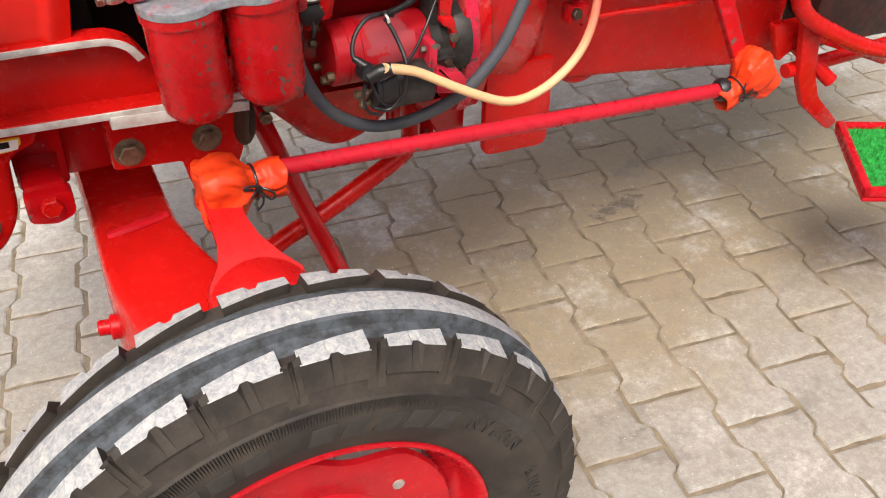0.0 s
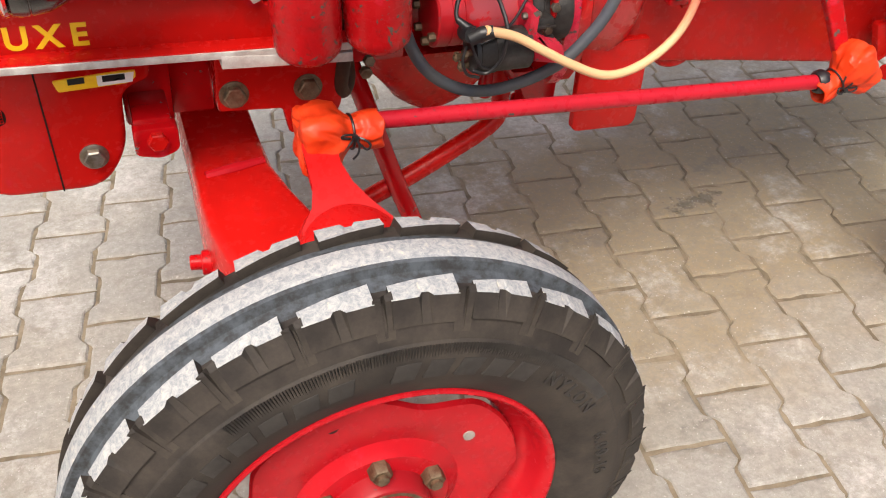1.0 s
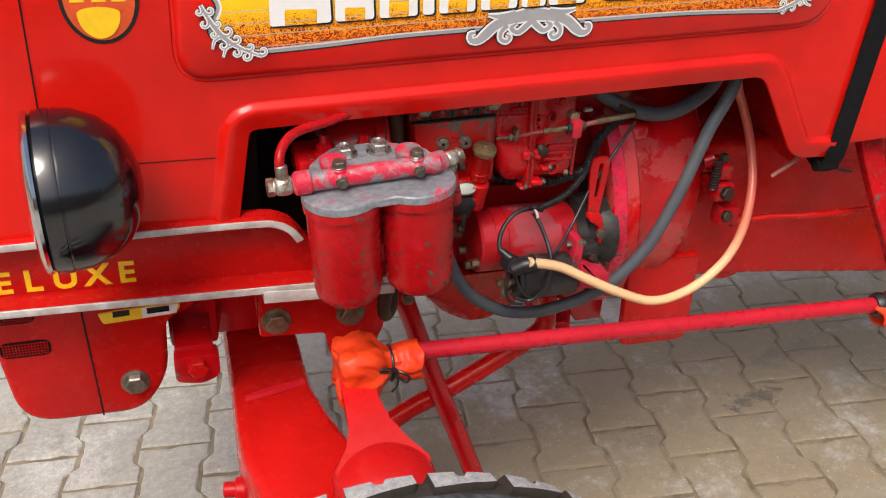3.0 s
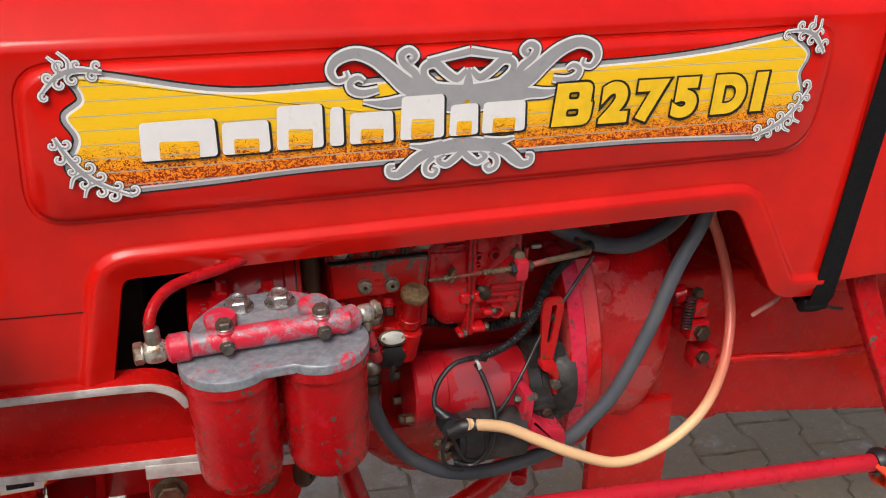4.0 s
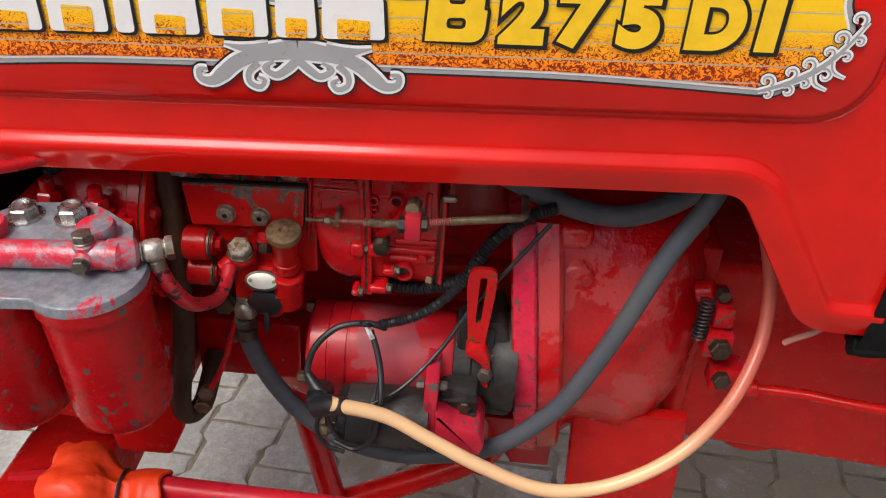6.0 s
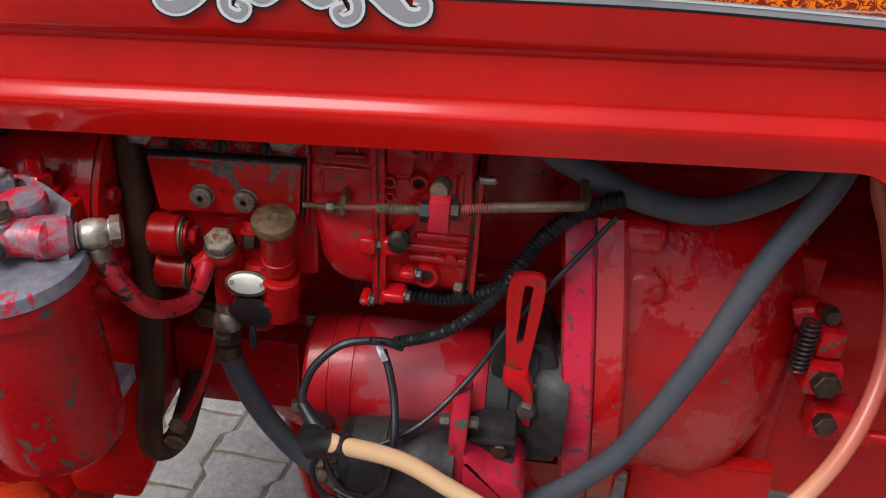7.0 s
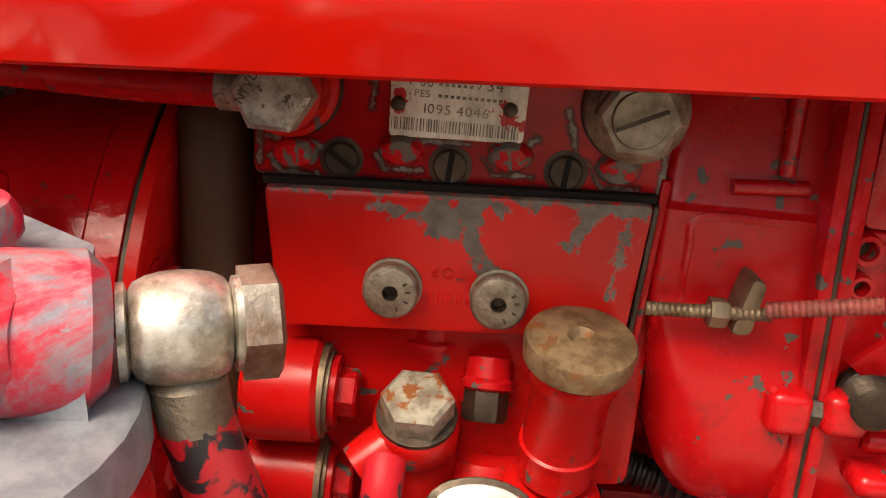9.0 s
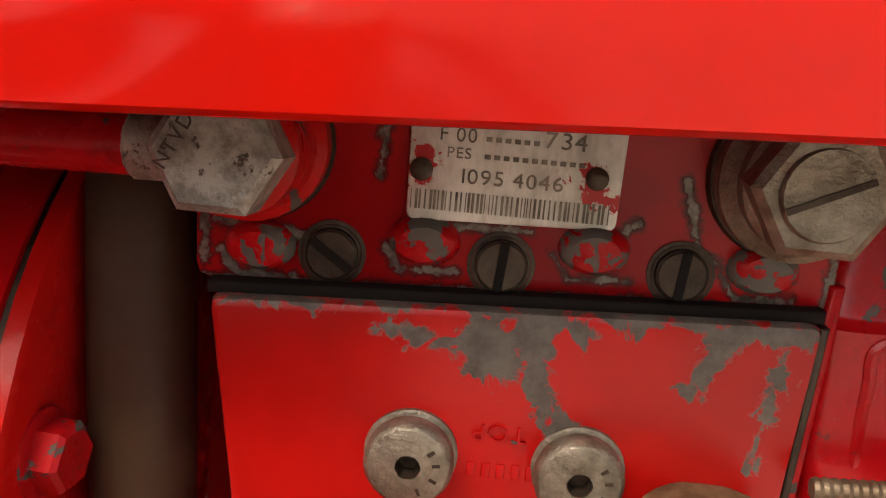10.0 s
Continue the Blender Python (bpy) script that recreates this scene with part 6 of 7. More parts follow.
sweep(bm, [(0.0300, 1.089, 0.800), (0.0324, 1.094, 0.7669), (0.0415, 1.098, 0.7357), (0.0583, 1.102, 0.6998), (0.0823, 1.104, 0.6683), (0.1136, 1.104, 0.6458), (0.1456, 1.102, 0.6342), (0.1838, 1.098, 0.6335), (0.2213, 1.092, 0.6443), (0.2545, 1.085, 0.6612), (0.2805, 1.079, 0.6815), (0.3106, 1.076, 0.7158), (0.3339, 1.076, 0.7503), (0.367, 1.082, 0.822), (0.3976, 1.092, 0.9003), (0.4266, 1.100, 0.9569), (0.445, 1.12, 1.01)], 0.0088, 16)
part("fuel_supply_hose", bm, M_HOSE, tractor, "long dark grey rubber hose")

# ---- governor ----
def lofted(bm, levels, back=1.19, mat=0):
    """A casting lofted over heights; each level is (z, x0, x1, front y, left corner radius, right corner radius)."""
    rings = []
    for z, x0, x1, y, rl, rr in levels:
        loop = round_poly([(x0, back), (x0, y), (x1, y), (x1, back)], [0, rl, rr, 0], 6)
        rings.append([bm.verts.new((p[0], p[1], z)) for p in loop])
    for a, b in zip(rings[:-1], rings[1:]):
        n = len(a)
        for k in range(n):
            bm.faces.new((a[k], a[(k + 1) % n], b[(k + 1) % n], b[k])).material_index = mat
    bm.faces.new(rings[0])
    bm.faces.new(rings[-1])


M_GOV = paint("governor_red", (0.50, 0.005, 0.008), GREY_METAL, 0.62, 0.15, 0.24, 0.0, 0.45, 1.2, 0.9, spec=0.4)
bm = bmesh.new()
lofted(bm, [(0.836, 0.124, 0.1385, 1.125, 0.008, 0.001), (0.840, 0.117, 0.1385, 1.112, 0.012, 0.001), (0.846, 0.110, 0.1385, 1.103, 0.016, 0.001), (0.855, 0.1035, 0.1385, 1.097, 0.018, 0.001), (0.868, 0.0985, 0.1385, 1.0925, 0.018, 0.001), (0.885, 0.0965, 0.1385, 1.0915, 0.016, 0.001),
            (0.898, 0.0945, 0.1385, 1.0940, 0.010, 0.001), (0.912, 0.0925, 0.1385, 1.0985, 0.004, 0.001), (0.936, 0.0922, 0.1385, 1.0985, 0.004, 0.001), (0.9375, 0.0922, 0.1385, 1.1000, 0.004, 0.001), (0.9385, 0.0922, 0.1385, 1.1005, 0.005, 0.001), (1.01, 0.0922, 0.1385, 1.1005, 0.004, 0.001)])
governor = part("governor", bm, M_GOV, tractor, "red governor housing with bosses and ribs")
bm = bmesh.new()
lofted(bm, [(0.845, 0.1385, 0.198, 1.112, 0.001, 0.006), (0.849, 0.1385, 0.201, 1.1025, 0.001, 0.006), (0.860, 0.1385, 0.203, 1.0990, 0.001, 0.006), (0.900, 0.1385, 0.2035, 1.0985, 0.001, 0.006), (0.912, 0.1385, 0.2035, 1.0985, 0.001, 0.006), (0.940, 0.1385, 0.2025, 1.0985, 0.001, 0.012), (1.01, 0.1385, 0.200, 1.0995, 0.001, 0.014)])
part("housing_half", bm, M_GOV, governor)
bm = bmesh.new()
slab(bm, round_poly([(0.1445, 0.9365), (0.162, 0.9365), (0.1630, 0.9500), (0.1700, 0.9520), (0.1700, 0.9640), (0.163, 0.967), (0.1440, 0.967)], 0.003, 4), 1.0935, 1.10, 0.0018)
part("raised_panel", bm, M_GOV, governor)
for z, x0, x1 in ((0.8725, 0.160, 0.2020), (0.8810, 0.158, 0.2020), (0.8905, 0.165, 0.2020)):
    bm = bmesh.new()
    rod(bm, (x0, 1.0995, z), (x1, 1.0995, z), 0.0036, 12)
    part("housing_rib", bm, M_GOV, governor)
bm = bmesh.new()
sweep(bm, [(0.1015, 1.0995, 0.905), (0.1010, 1.0990, 0.925), (0.1030, 1.0990, 0.9345), (0.125, 1.0990, 0.9350)], 0.0014, 8)
part("housing_rib", bm, M_GOV, governor)
for x0, x1 in ((0.1335, 0.1378), (0.1388, 0.1432)):
    bm = bmesh.new()
    slab(bm, [(x0 + 0.0040, 0.8355), (x1 + 0.0040, 0.8355), (x1 + 0.0030, 0.888), (x1 - 0.0015, 0.99), (x0 - 0.0015, 0.99), (x0 + 0.0030, 0.888)], 1.0905, 1.18, 0.0014)
    part("governor_flange", bm, M_CHIP, governor)
bm = bmesh.new()
slab(bm, [(0.1417, 0.836), (0.1430, 0.836), (0.1420, 0.888), (0.1376, 0.99), (0.1364, 0.99), (0.1407, 0.888)], 1.0915, 1.17, 0)
part("gasket_gap_line", bm, M_SCREW, governor)
bm = bmesh.new()
slab(bm, [(0.2025, 0.848), (0.2043, 0.848), (0.2043, 0.935), (0.2025, 0.935)], 1.101, 1.17, 0)
part("gasket_gap_line", bm, M_SCREW, governor)
bm = bmesh.new()
lofted(bm, [(0.846, 0.2043, 0.2085, 1.101, 0.001, 0.003), (0.935, 0.2043, 0.2085, 1.100, 0.001, 0.003)])
part("end_cover", bm, M_GOV, governor)
for pts, r in (([(0.1455, 1.0985, 0.934), (0.1620, 1.0985, 0.934)], 0.0022), ([(0.1720, 1.0985, 0.948), (0.1720, 1.0985, 0.966)], 0.0026), ([(0.1930, 1.0990, 0.905), (0.1930, 1.0995, 0.940)], 0.0030), ([(0.1100, 1.0985, 0.9440), (0.1300, 1.0990, 0.9450)], 0.0022), ([(0.1240, 1.0995, 0.948), (0.1235, 1.0995, 0.970)], 0.0024)):
    bm = bmesh.new()
    sweep(bm, pts, r, 10)
    part("housing_rib", bm, M_GOV, governor)
for x, z, r in ((0.1780, 0.9510, 0.0052), (0.1900, 0.8750, 0.0050)):
    bm = bmesh.new()
    lathe(bm, (x, 1.102, z), (x, 1.0, z), [(0, r), (0.005, r), (0.0068, r * 0.8), (0.0072, 0.0)], 22)
    part("cast_boss", bm, M_GOV, governor)
for x0, x1, z0, z1 in ((0.1275, 0.1400, 0.877, 0.8905), (0.1430, 0.1560, 0.878, 0.891), (0.1440, 0.1610, 0.8400, 0.8480), (0.1560, 0.1680, 0.8600, 0.8675), (0.1285, 0.1360, 0.8350, 0.8410)):
    bm = bmesh.new()
    box(bm, (x0, 1.0860, z0), (x1, 1.105, z1), 0.0034, seg=4)
    lug = part("bolt_lug", bm, M_GOV, governor)
    bm = bmesh.new()
    hexhead(bm, (x1 - 0.0005, 1.0925, (z0 + z1) / 2), (1, -0.15, 0), 0.0042, 0.0045, 0, 0.0052)
    part("lug_bolt", bm, M_PLUG, lug)
for x, z, r in ((0.1635, 0.9575, 0.0066), (0.1470, 0.9310, 0.0046), (0.1660, 0.9320, 0.0066), (0.1745, 0.8610, 0.0090), (0.1475, 0.9205, 0.0036)):
    bm = bmesh.new()
    lathe(bm, (x, 1.102, z), (x, 1.0, z), [(0, r), (0.008, r), (0.0095, r * 0.9), (0.0095, r * 0.62), (0.004, r * 0.55), (0.004, 0)], 24)
    part("bored_boss", bm, M_GOV, governor)
    bm = bmesh.new()
    lathe(bm, (x, 1.1005, z), (x, 1.0, z), [(0.0026, r * 0.54), (0.0030, r * 0.5), (0.0030, 0)], 18)
    part("bore", bm, M_SCREW, governor)
bm = bmesh.new()
lathe(bm, (0.1545, 1.102, 0.891), (0.1560, 1.0, 0.885), [(0, 0.0045), (0.006, 0.0045), (0.0062, 0.0072), (0.0086, 0.0072)] + [(0.0088 + 0.0009 * k, 0.0068 if k % 2 else 0.0057) for k in range(12)] + [(0.0200, 0.0045), (0.0200, 0)], 20)
part("stop_screw", bm, M_SCREW, governor, "dark threaded stop screw")
for x, z in ((0.2000, 0.872), (0.1990, 0.850), (0.128, 0.874)):
    bm = bmesh.new()
    hexhead(bm, (x - 0.004, 1.103, z), (1, -0.3, 0), 0.0055, 0.006)
    part("housing_bolt", bm, M_BRASS, governor)


def thread(a, b, r, parent, material, name="threaded_rod", pitch=0.0016):
    a, b = Vector(a), Vector(b)
    n = int((b - a).length / pitch * 2)
    bm = bmesh.new()
    lathe(bm, a, b, [(k * pitch / 2, r * (1.0 if k % 2 else 0.86)) for k in range(n + 1)], 12)
    return part(name, bm, material, parent)


linkage = thread((0.0900, 1.0885, 0.9105), (0.1230, 1.0870, 0.9125), 0.0021, governor, M_BRASS)
bm = bmesh.new()
hexhead(bm, (0.1065, 1.0878, 0.9115), (1, 0, 0), 0.0042, 0.005)
slab(bm, round_poly([(0.1128, 0.906), (0.1185, 0.906), (0.1205, 0.921), (0.1165, 0.9225)], 0.002, 3), 1.086, 1.098, 0.001)
part("link_clamp", bm, M_BRASS, governor)
M_REDTHREAD = plain("red_brown_thread", (0.30, 0.050, 0.042), 0.5, 0.1, 0.4, 120, 0.4, (0.14, 0.05, 0.035))
thread((0.1200, 1.0830, 0.9150), (0.1450, 1.0720, 0.9230), 0.0024, governor, M_REDTHREAD)
thread((0.1430, 1.0660, 0.9260), (0.1760, 1.0600, 0.9310), 0.0037, governor, M_BRASS)
bm = bmesh.new()
hexhead(bm, (0.1715, 1.0605, 0.9305), (1, 0, 0), 0.0072, 0.0065)
part("link_nut", bm, M_BLACK, governor)
bm = bmesh.new()
box(bm, (0.1765, 1.0535, 0.9185), (0.1900, 1.0680, 0.9415), 0.0022)
part("link_block", bm, paint("pink_faded_red", (0.52, 0.016, 0.034), GREY_METAL, 0.5, 0.4, 0.4, 0.2, 0.3, 2.0), governor, "faded pink-red linkage block")
bm = bmesh.new()
hexhead(bm, (0.1900, 1.0600, 0.9330), (1, 0, 0), 0.0062, 0.0055)
part("link_nut", bm, M_SCREW, governor)
thread((0.1950, 1.0605, 0.9335), (0.2140, 1.0650, 0.9345), 0.0034, governor, M_REDTHREAD)
bm = bmesh.new()
sweep(bm, [(0.2130, 1.0648, 0.9345), (0.236, 1.070, 0.9350), (0.262, 1.076, 0.9355), (0.2700, 1.079, 0.9352), (0.2735, 1.086, 0.9345), (0.2745, 1.100, 0.933), (0.2745, 1.12, 0.931)], 0.0036, 12)
part("throttle_rod", bm, M_BRASS, governor, "rusty bent throttle rod")
bm = bmesh.new()
rings = []
for x, y, z, w, t in ((0.152, 1.094, 0.896, 0.009, 0.005), (0.164, 1.088, 0.912, 0.009, 0.005), (0.176, 1.080, 0.930, 0.008, 0.005), (0.181, 1.072, 0.940, 0.008, 0.005)):
    loop = round_poly([(-w / 2, -t / 2), (w / 2, -t / 2), (w / 2, t / 2), (-w / 2, t / 2)], 0.002, 2)
    rings.append([bm.verts.new((x + 0.8 * p[0], y + p[1], z - 0.6 * p[0])) for p in loop])
for a, b in zip(rings[:-1], rings[1:]):
    ring_between(bm, a, b)
bm.faces.new(rings[0])
bm.faces.new(rings[-1])
part("control_lever", bm, M_CHIP, governor)
bm = bmesh.new()
lathe(bm, (0.183, 1.078, 0.941), (0.181, 1.055, 0.945), [(0, 0.0062), (0.014, 0.0062), (0.016, 0.0054), (0.016, 0.0)], 24)
part("swivel", bm, M_BRASS, governor)
bm = bmesh.new()
rod(bm, (0.204, 1.088, 0.9420), (0.217, 1.088, 0.9424), 0.0030)
part("spring_barrel", bm, M_STEEL, governor)

# ---- engine, starter, clutch housing ----
bm = bmesh.new()
box(bm, (-0.055, 1.205, 0.655), (0.30, 1.60, 1.12), 0.008)
engine = part("engine_block", bm, M_CAST, tractor, "red cast engine block")
for lo, hi in (((-0.03, 1.186, 0.800), (0.285, 1.208, 0.812)), ((-0.03, 1.180, 0.742), (0.285, 1.208, 0.756)), ((0.105, 1.190, 0.768), (0.22, 1.208, 0.794)), ((-0.045, 1.165, 0.662), (0.065, 1.208, 0.735)), ((0.06, 1.186, 0.822), (0.075, 1.208, 0.87))):
    bm = bmesh.new()
    box(bm, lo, hi, 0.004)
    part("block_ledge", bm, M_CAST, engine)
bm = bmesh.new()
secs = [(0.665, 0.01, 0.240), (0.62, 0.028, 0.235), (0.58, 0.060, 0.228), (0.545, 0.085, 0.215), (0.528, 0.105, 0.20), (0.522, 0.12, 0.18)]
rings = []
for z, x0, x1 in secs:
    d = (0.665 - z) * 0.6
    rings.append([bm.verts.new((x, y, z)) for x, y in [(p[0], p[1]) for p in round_poly([(x0, 1.165 + d), (x1, 1.165 + d), (x1, 1.55 - d), (x0, 1.55 - d)], 0.04, 5)]])
for a, b in zip(rings[:-1], rings[1:]):
    ring_between(bm, a, b)
bm.faces.new(rings[-1])
bm.faces.new(rings[0])
part("oil_sump", bm, M_RED, tractor, "smooth red oil sump")
for x, z, r in ((-0.012, 0.755, 0.012), (-0.006, 0.715, 0.008)):
    bm = bmesh.new()
    rod(bm, (x, 1.20, z), (x, 1.165, z), r)
    hexhead(bm, (x, 1.168, z), (0, -1, 0), r * 0.9, 0.009)
    part("block_plug", bm, M_BRASS, engine)
# round drive housing in front of the pump
bm = bmesh.new()
lathe(bm, (-0.130, 1.165, 0.872), (0, 1.165, 0.872), [(0, 0.05), (0.0, 0.084), (0.010, 0.089), (0.066, 0.089), (0.068, 0.092), (0.0780, 0.092), (0.0785, 0.090)], 56)
drive = part("pump_drive_housing", bm, M_CAST, tractor, "round red pump drive housing")
bm = bmesh.new()
lathe(bm, (-0.0516, 1.165, 0.872), (0, 1.165, 0.872), [(0, 0.0910), (0.0016, 0.0910)], 56)
part("gasket_gap_line", bm, M_SCREW, drive)
bm = bmesh.new()
lathe(bm, (-0.0500, 1.165, 0.872), (0, 1.165, 0.872), [(0, 0.0920), (0.0035, 0.0920), (0.0045, 0.0905), (0.0045, 0.0)], 56)
part("drive_flange", bm, M_RED, drive)
for a in (-62, -20, 22, 58):
    bm = bmesh.new()
    p = Vector((-0.0455, 1.165 - 0.078 * math.cos(radians(a)), 0.872 + 0.078 * math.sin(radians(a))))
    hexhead(bm, p, (1, -0.15, 0), 0.0066, 0.0070, 0, 0.0085)
    part("flange_bolt", bm, M_CHIP, drive)
for x, y in ((-0.126, 1.080), (-0.082, 1.072)):
    bm = bmesh.new()
    lathe(bm, (x, y, 0.909), (x, y, 1.0), [(0, 0.014), (0.004, 0.014), (0.005, 0.011)], 20)
    hexhead(bm, (x, y, 0.914), (0, 0, 1), 0.0105, 0.010)
    lathe(bm, (x, y, 0.924), (x, y, 1.0), [(0, 0.0065), (0.006, 0.0062), (0.010, 0.0062), (0.011, 0.005), (0.011, 0)], 16)
    part("stud_nut", bm, M_CAST, drive, "red stud and nut")
bm = bmesh.new()
box(bm, (-0.16, 1.062, 0.877), (-0.060, 1.13, 0.909), 0.005)
part("stud_pad", bm, M_CAST, drive)
# radiator side behind the opening, its near-black colour standing for the cavity's shade
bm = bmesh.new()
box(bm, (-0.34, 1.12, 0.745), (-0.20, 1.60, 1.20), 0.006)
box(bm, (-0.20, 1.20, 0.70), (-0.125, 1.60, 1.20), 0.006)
radiator = part("shade_dark_radiator_side", bm, M_DARK, tractor, "radiator side coloured near-black for the shaded cavity")

# starter motor
SY, SZ = 1.132, 0.742
bm = bmesh.new()
lathe(bm, (0.084, SY, SZ), (1, SY, SZ), [(0, 0.0), (0, 0.030), (0.001, 0.042), (0.004, 0.0445), (0.020, 0.0445), (0.0205, 0.0432), (0.022, 0.0432), (0.0225, 0.0445), (0.038, 0.0445), (0.0385, 0.043), (0.040, 0.043), (0.0405, 0.0445), (0.136, 0.0445), (0.140, 0.043)], 48)


def starter_material():
    """Red paint rubbed pale over the crown of the barrel, with an edge of flaking."""
    n = Nodes("rubbed_starter_paint")
    sep = n.t.nodes.new("ShaderNodeSeparateXYZ")
    n.t.links.new(n.co, sep.inputs[0])
    c = n.mix(n.noise(20), (0.50, 0.008, 0.016), (0.42, 0.007, 0.012))
    along = n.step(n.math("ABSOLUTE", n.math("SUBTRACT", sep.outputs["X"], 0.165)), 0.01, 0.045, 0.16, -0.12)
    rub = n.step(n.math("ADD", n.noise(34, 7, 0.62, distort=0.6), along), 0.52, 0.56)
    c = n.mix(n.math("MULTIPLY", rub, 0.80), c, (0.36, 0.062, 0.075))
    n.bump(n.noise(260), 0.25, 0.0006)
    return n.end(c, n.step(rub, 0, 1, 0.34, 0.5), 0.0, 0.2)


starter = part("starter_motor", bm, starter_material(), tractor, "red starter motor with rubbed paint")
M_CASTGREY = plain("oily_grey_casting", (0.044, 0.042, 0.040), 0.5, 0.1, 0.4, 45, 0.9, (0.016, 0.014, 0.013), grain=160, spec=0.35)
bm = bmesh.new()
lathe(bm, (0.2245, SY, SZ), (1, SY, SZ), [(0, 0.0435), (0.016, 0.0435), (0.018, 0.041), (0.030, 0.040), (0.040, 0.048), (0.056, 0.050), (0.060, 0.05)], 36)
box(bm, (0.226, 1.102, 0.690), (0.262, 1.14, 0.800), 0.005)
box(bm, (0.214, 1.070, 0.690), (0.250, 1.11, 0.752), 0.006)
slab(bm, round_poly([(0.252, 0.690), (0.284, 0.690), (0.284, 0.765), (0.268, 0.805), (0.252, 0.805)], 0.006, 3), 1.106, 1.16, 0.003)
part("drive_casting", bm, M_CASTGREY, starter, "oily grey drive end casting")
bm = bmesh.new()
lathe(bm, (0.128, 1.066, 0.715), (1, 1.066, 0.718), [(0, 0.0), (0, 0.024), (0.003, 0.029), (0.024, 0.0295), (0.0245, 0.031), (0.028, 0.031), (0.0285, 0.0295), (0.078, 0.0295)], 36)
solenoid = part("solenoid", bm, M_CASTGREY, starter, "dark grey solenoid")
bm = bmesh.new()
lathe(bm, (0.120, 1.066, 0.715), (1, 1.066, 0.718), [(0, 0.0), (0, 0.018), (0.004, 0.0275), (0.030, 0.0285), (0.034, 0.0305), (0.036, 0.0305)], 32)
part("solenoid_cap", bm, M_BLACK, starter)
bm = bmesh.new()
slab(bm, round_poly([(0.2000, 0.700), (0.2120, 0.698), (0.2140, 0.772), (0.2010, 0.774)], 0.003, 3), 1.050, 1.11, 0.002)
slab(bm, round_poly([(0.2120, 0.700), (0.2560, 0.692), (0.2600, 0.706), (0.2540, 0.722), (0.2300, 0.728), (0.2120, 0.742)], 0.004, 3), 1.046, 1.10, 0.004)
part("solenoid_bracket", bm, paint("pink_scuffed_red", (0.55, 0.020, 0.046), GREY_METAL, 0.75, 0.5, 0.42, 0.15, 0.4, 1.2), starter, "scuffed pinkish red bracket")
for x, z in ((0.196, 0.762), (0.217, 0.762), (0.197, 0.708)):
    bm = bmesh.new()
    hexhead(bm, (x - 0.003 if x > 0.2 else x + 0.004, 1.062, z), (1 if x > 0.2 else -1, 0, 0), 0.0048, 0.007)
    part("bracket_bolt", bm, M_PLUG, starter)
for a in range(5):
    bm = bmesh.new()
    t = radians(120 + 50 * a)
    hexhead(bm, (0.085, SY - 0.036 * math.sin(t), SZ + 0.036 * math.cos(t)), (-1, 0, 0), 0.0062, 0.010)
    part("end_bolt", bm, M_BRASS, starter)
for z, y in ((0.722, 1.052), (0.700, 1.060), (0.705, 1.078)):
    bm = bmesh.new()
    rod(bm, (0.122, y, z), (0.104, y - 0.004, z - 0.002), 0.0042)
    hexhead(bm, (0.112, y - 0.002, z - 0.001), (-1, 0, 0), 0.0072, 0.006)
    part("terminal", bm, M_BRASS, starter)

for p, way, r in (((0.244, 1.100, 0.785), (0, -1, 0.2), 0.0075), ((0.238, 1.070, 0.735), (0, -1, 0), 0.0065), ((0.272, 1.104, 0.715), (0, -1, 0), 0.0085)):
    bm = bmesh.new()
    hexhead(bm, p, way, r, 0.007, 0, r * 1.3)
    part("casting_bolt", bm, M_SCREW, starter)
for z in (0.705, 0.722, 0.738):
    bm = bmesh.new()
    box(bm, (0.2145, 1.066, z), (0.2495, 1.074, z + 0.005), 0.0015)
    part("casting_rib", bm, M_CASTGREY, starter)

# slotted bracket beside the starter
bm = bmesh.new()
outer = round_poly([(0.2365, 0.788), (0.2520, 0.786), (0.2575, 0.852), (0.2570, 0.8715), (0.2330, 0.8705), (0.2310, 0.852)], [0.002, 0.002, 0.01, 0.0115, 0.0115, 0.01], 5)
hole = round_poly([(0.2415, 0.812), (0.2465, 0.8115), (0.2490, 0.862), (0.2425, 0.862)], 0.0025, 4)
M_RUSTY_RED = paint("bracket_red", (0.52, 0.008, 0.010), (0.16, 0.09, 0.035), 0.95, 0.1, 0.30, 0.0, 0.3, 1.6)
front = fill(bm, [outer, hole], 1.094)
back = fill(bm, [outer, hole], 1.099)
for f, b in zip(front, back):
    ring_between(bm, f, b)
slot_bracket = part("slotted_bracket", bm, M_RUSTY_RED, starter, "red slotted steel bracket with rust round the slot")
bm = bmesh.new()
slab(bm, round_poly([(0.2355, 0.7905), (0.2345, 0.781), (0.2515, 0.770), (0.2525, 0.745), (0.2590, 0.742), (0.2590, 0.772), (0.2530, 0.7885)], 0.004, 3), 1.085, 1.099, 0.002)
part("bracket_foot", bm, M_RUSTY_RED, starter)
bm = bmesh.new()
lathe(bm, (0.262, 1.105, 0.760), (0.262, 1.0, 0.760), [(0, 0.013), (0.006, 0.013), (0.008, 0.010)], 20)
hexhead(bm, (0.256, 1.088, 0.760), (-0.3, -1, 0), 0.0072, 0.008)
part("foot_bolt", bm, M_PLUG, starter)

# flywheel flange and clutch housing
def housing_material():
    """Thick glossy paint on a rough casting, rubbed pale in ragged patches."""
    n = Nodes("glossy_housing_red")
    c = n.mix(n.step(n.noise(12, 5), 0.35, 0.65), (0.58, 0.005, 0.007), (0.44, 0.003, 0.006))
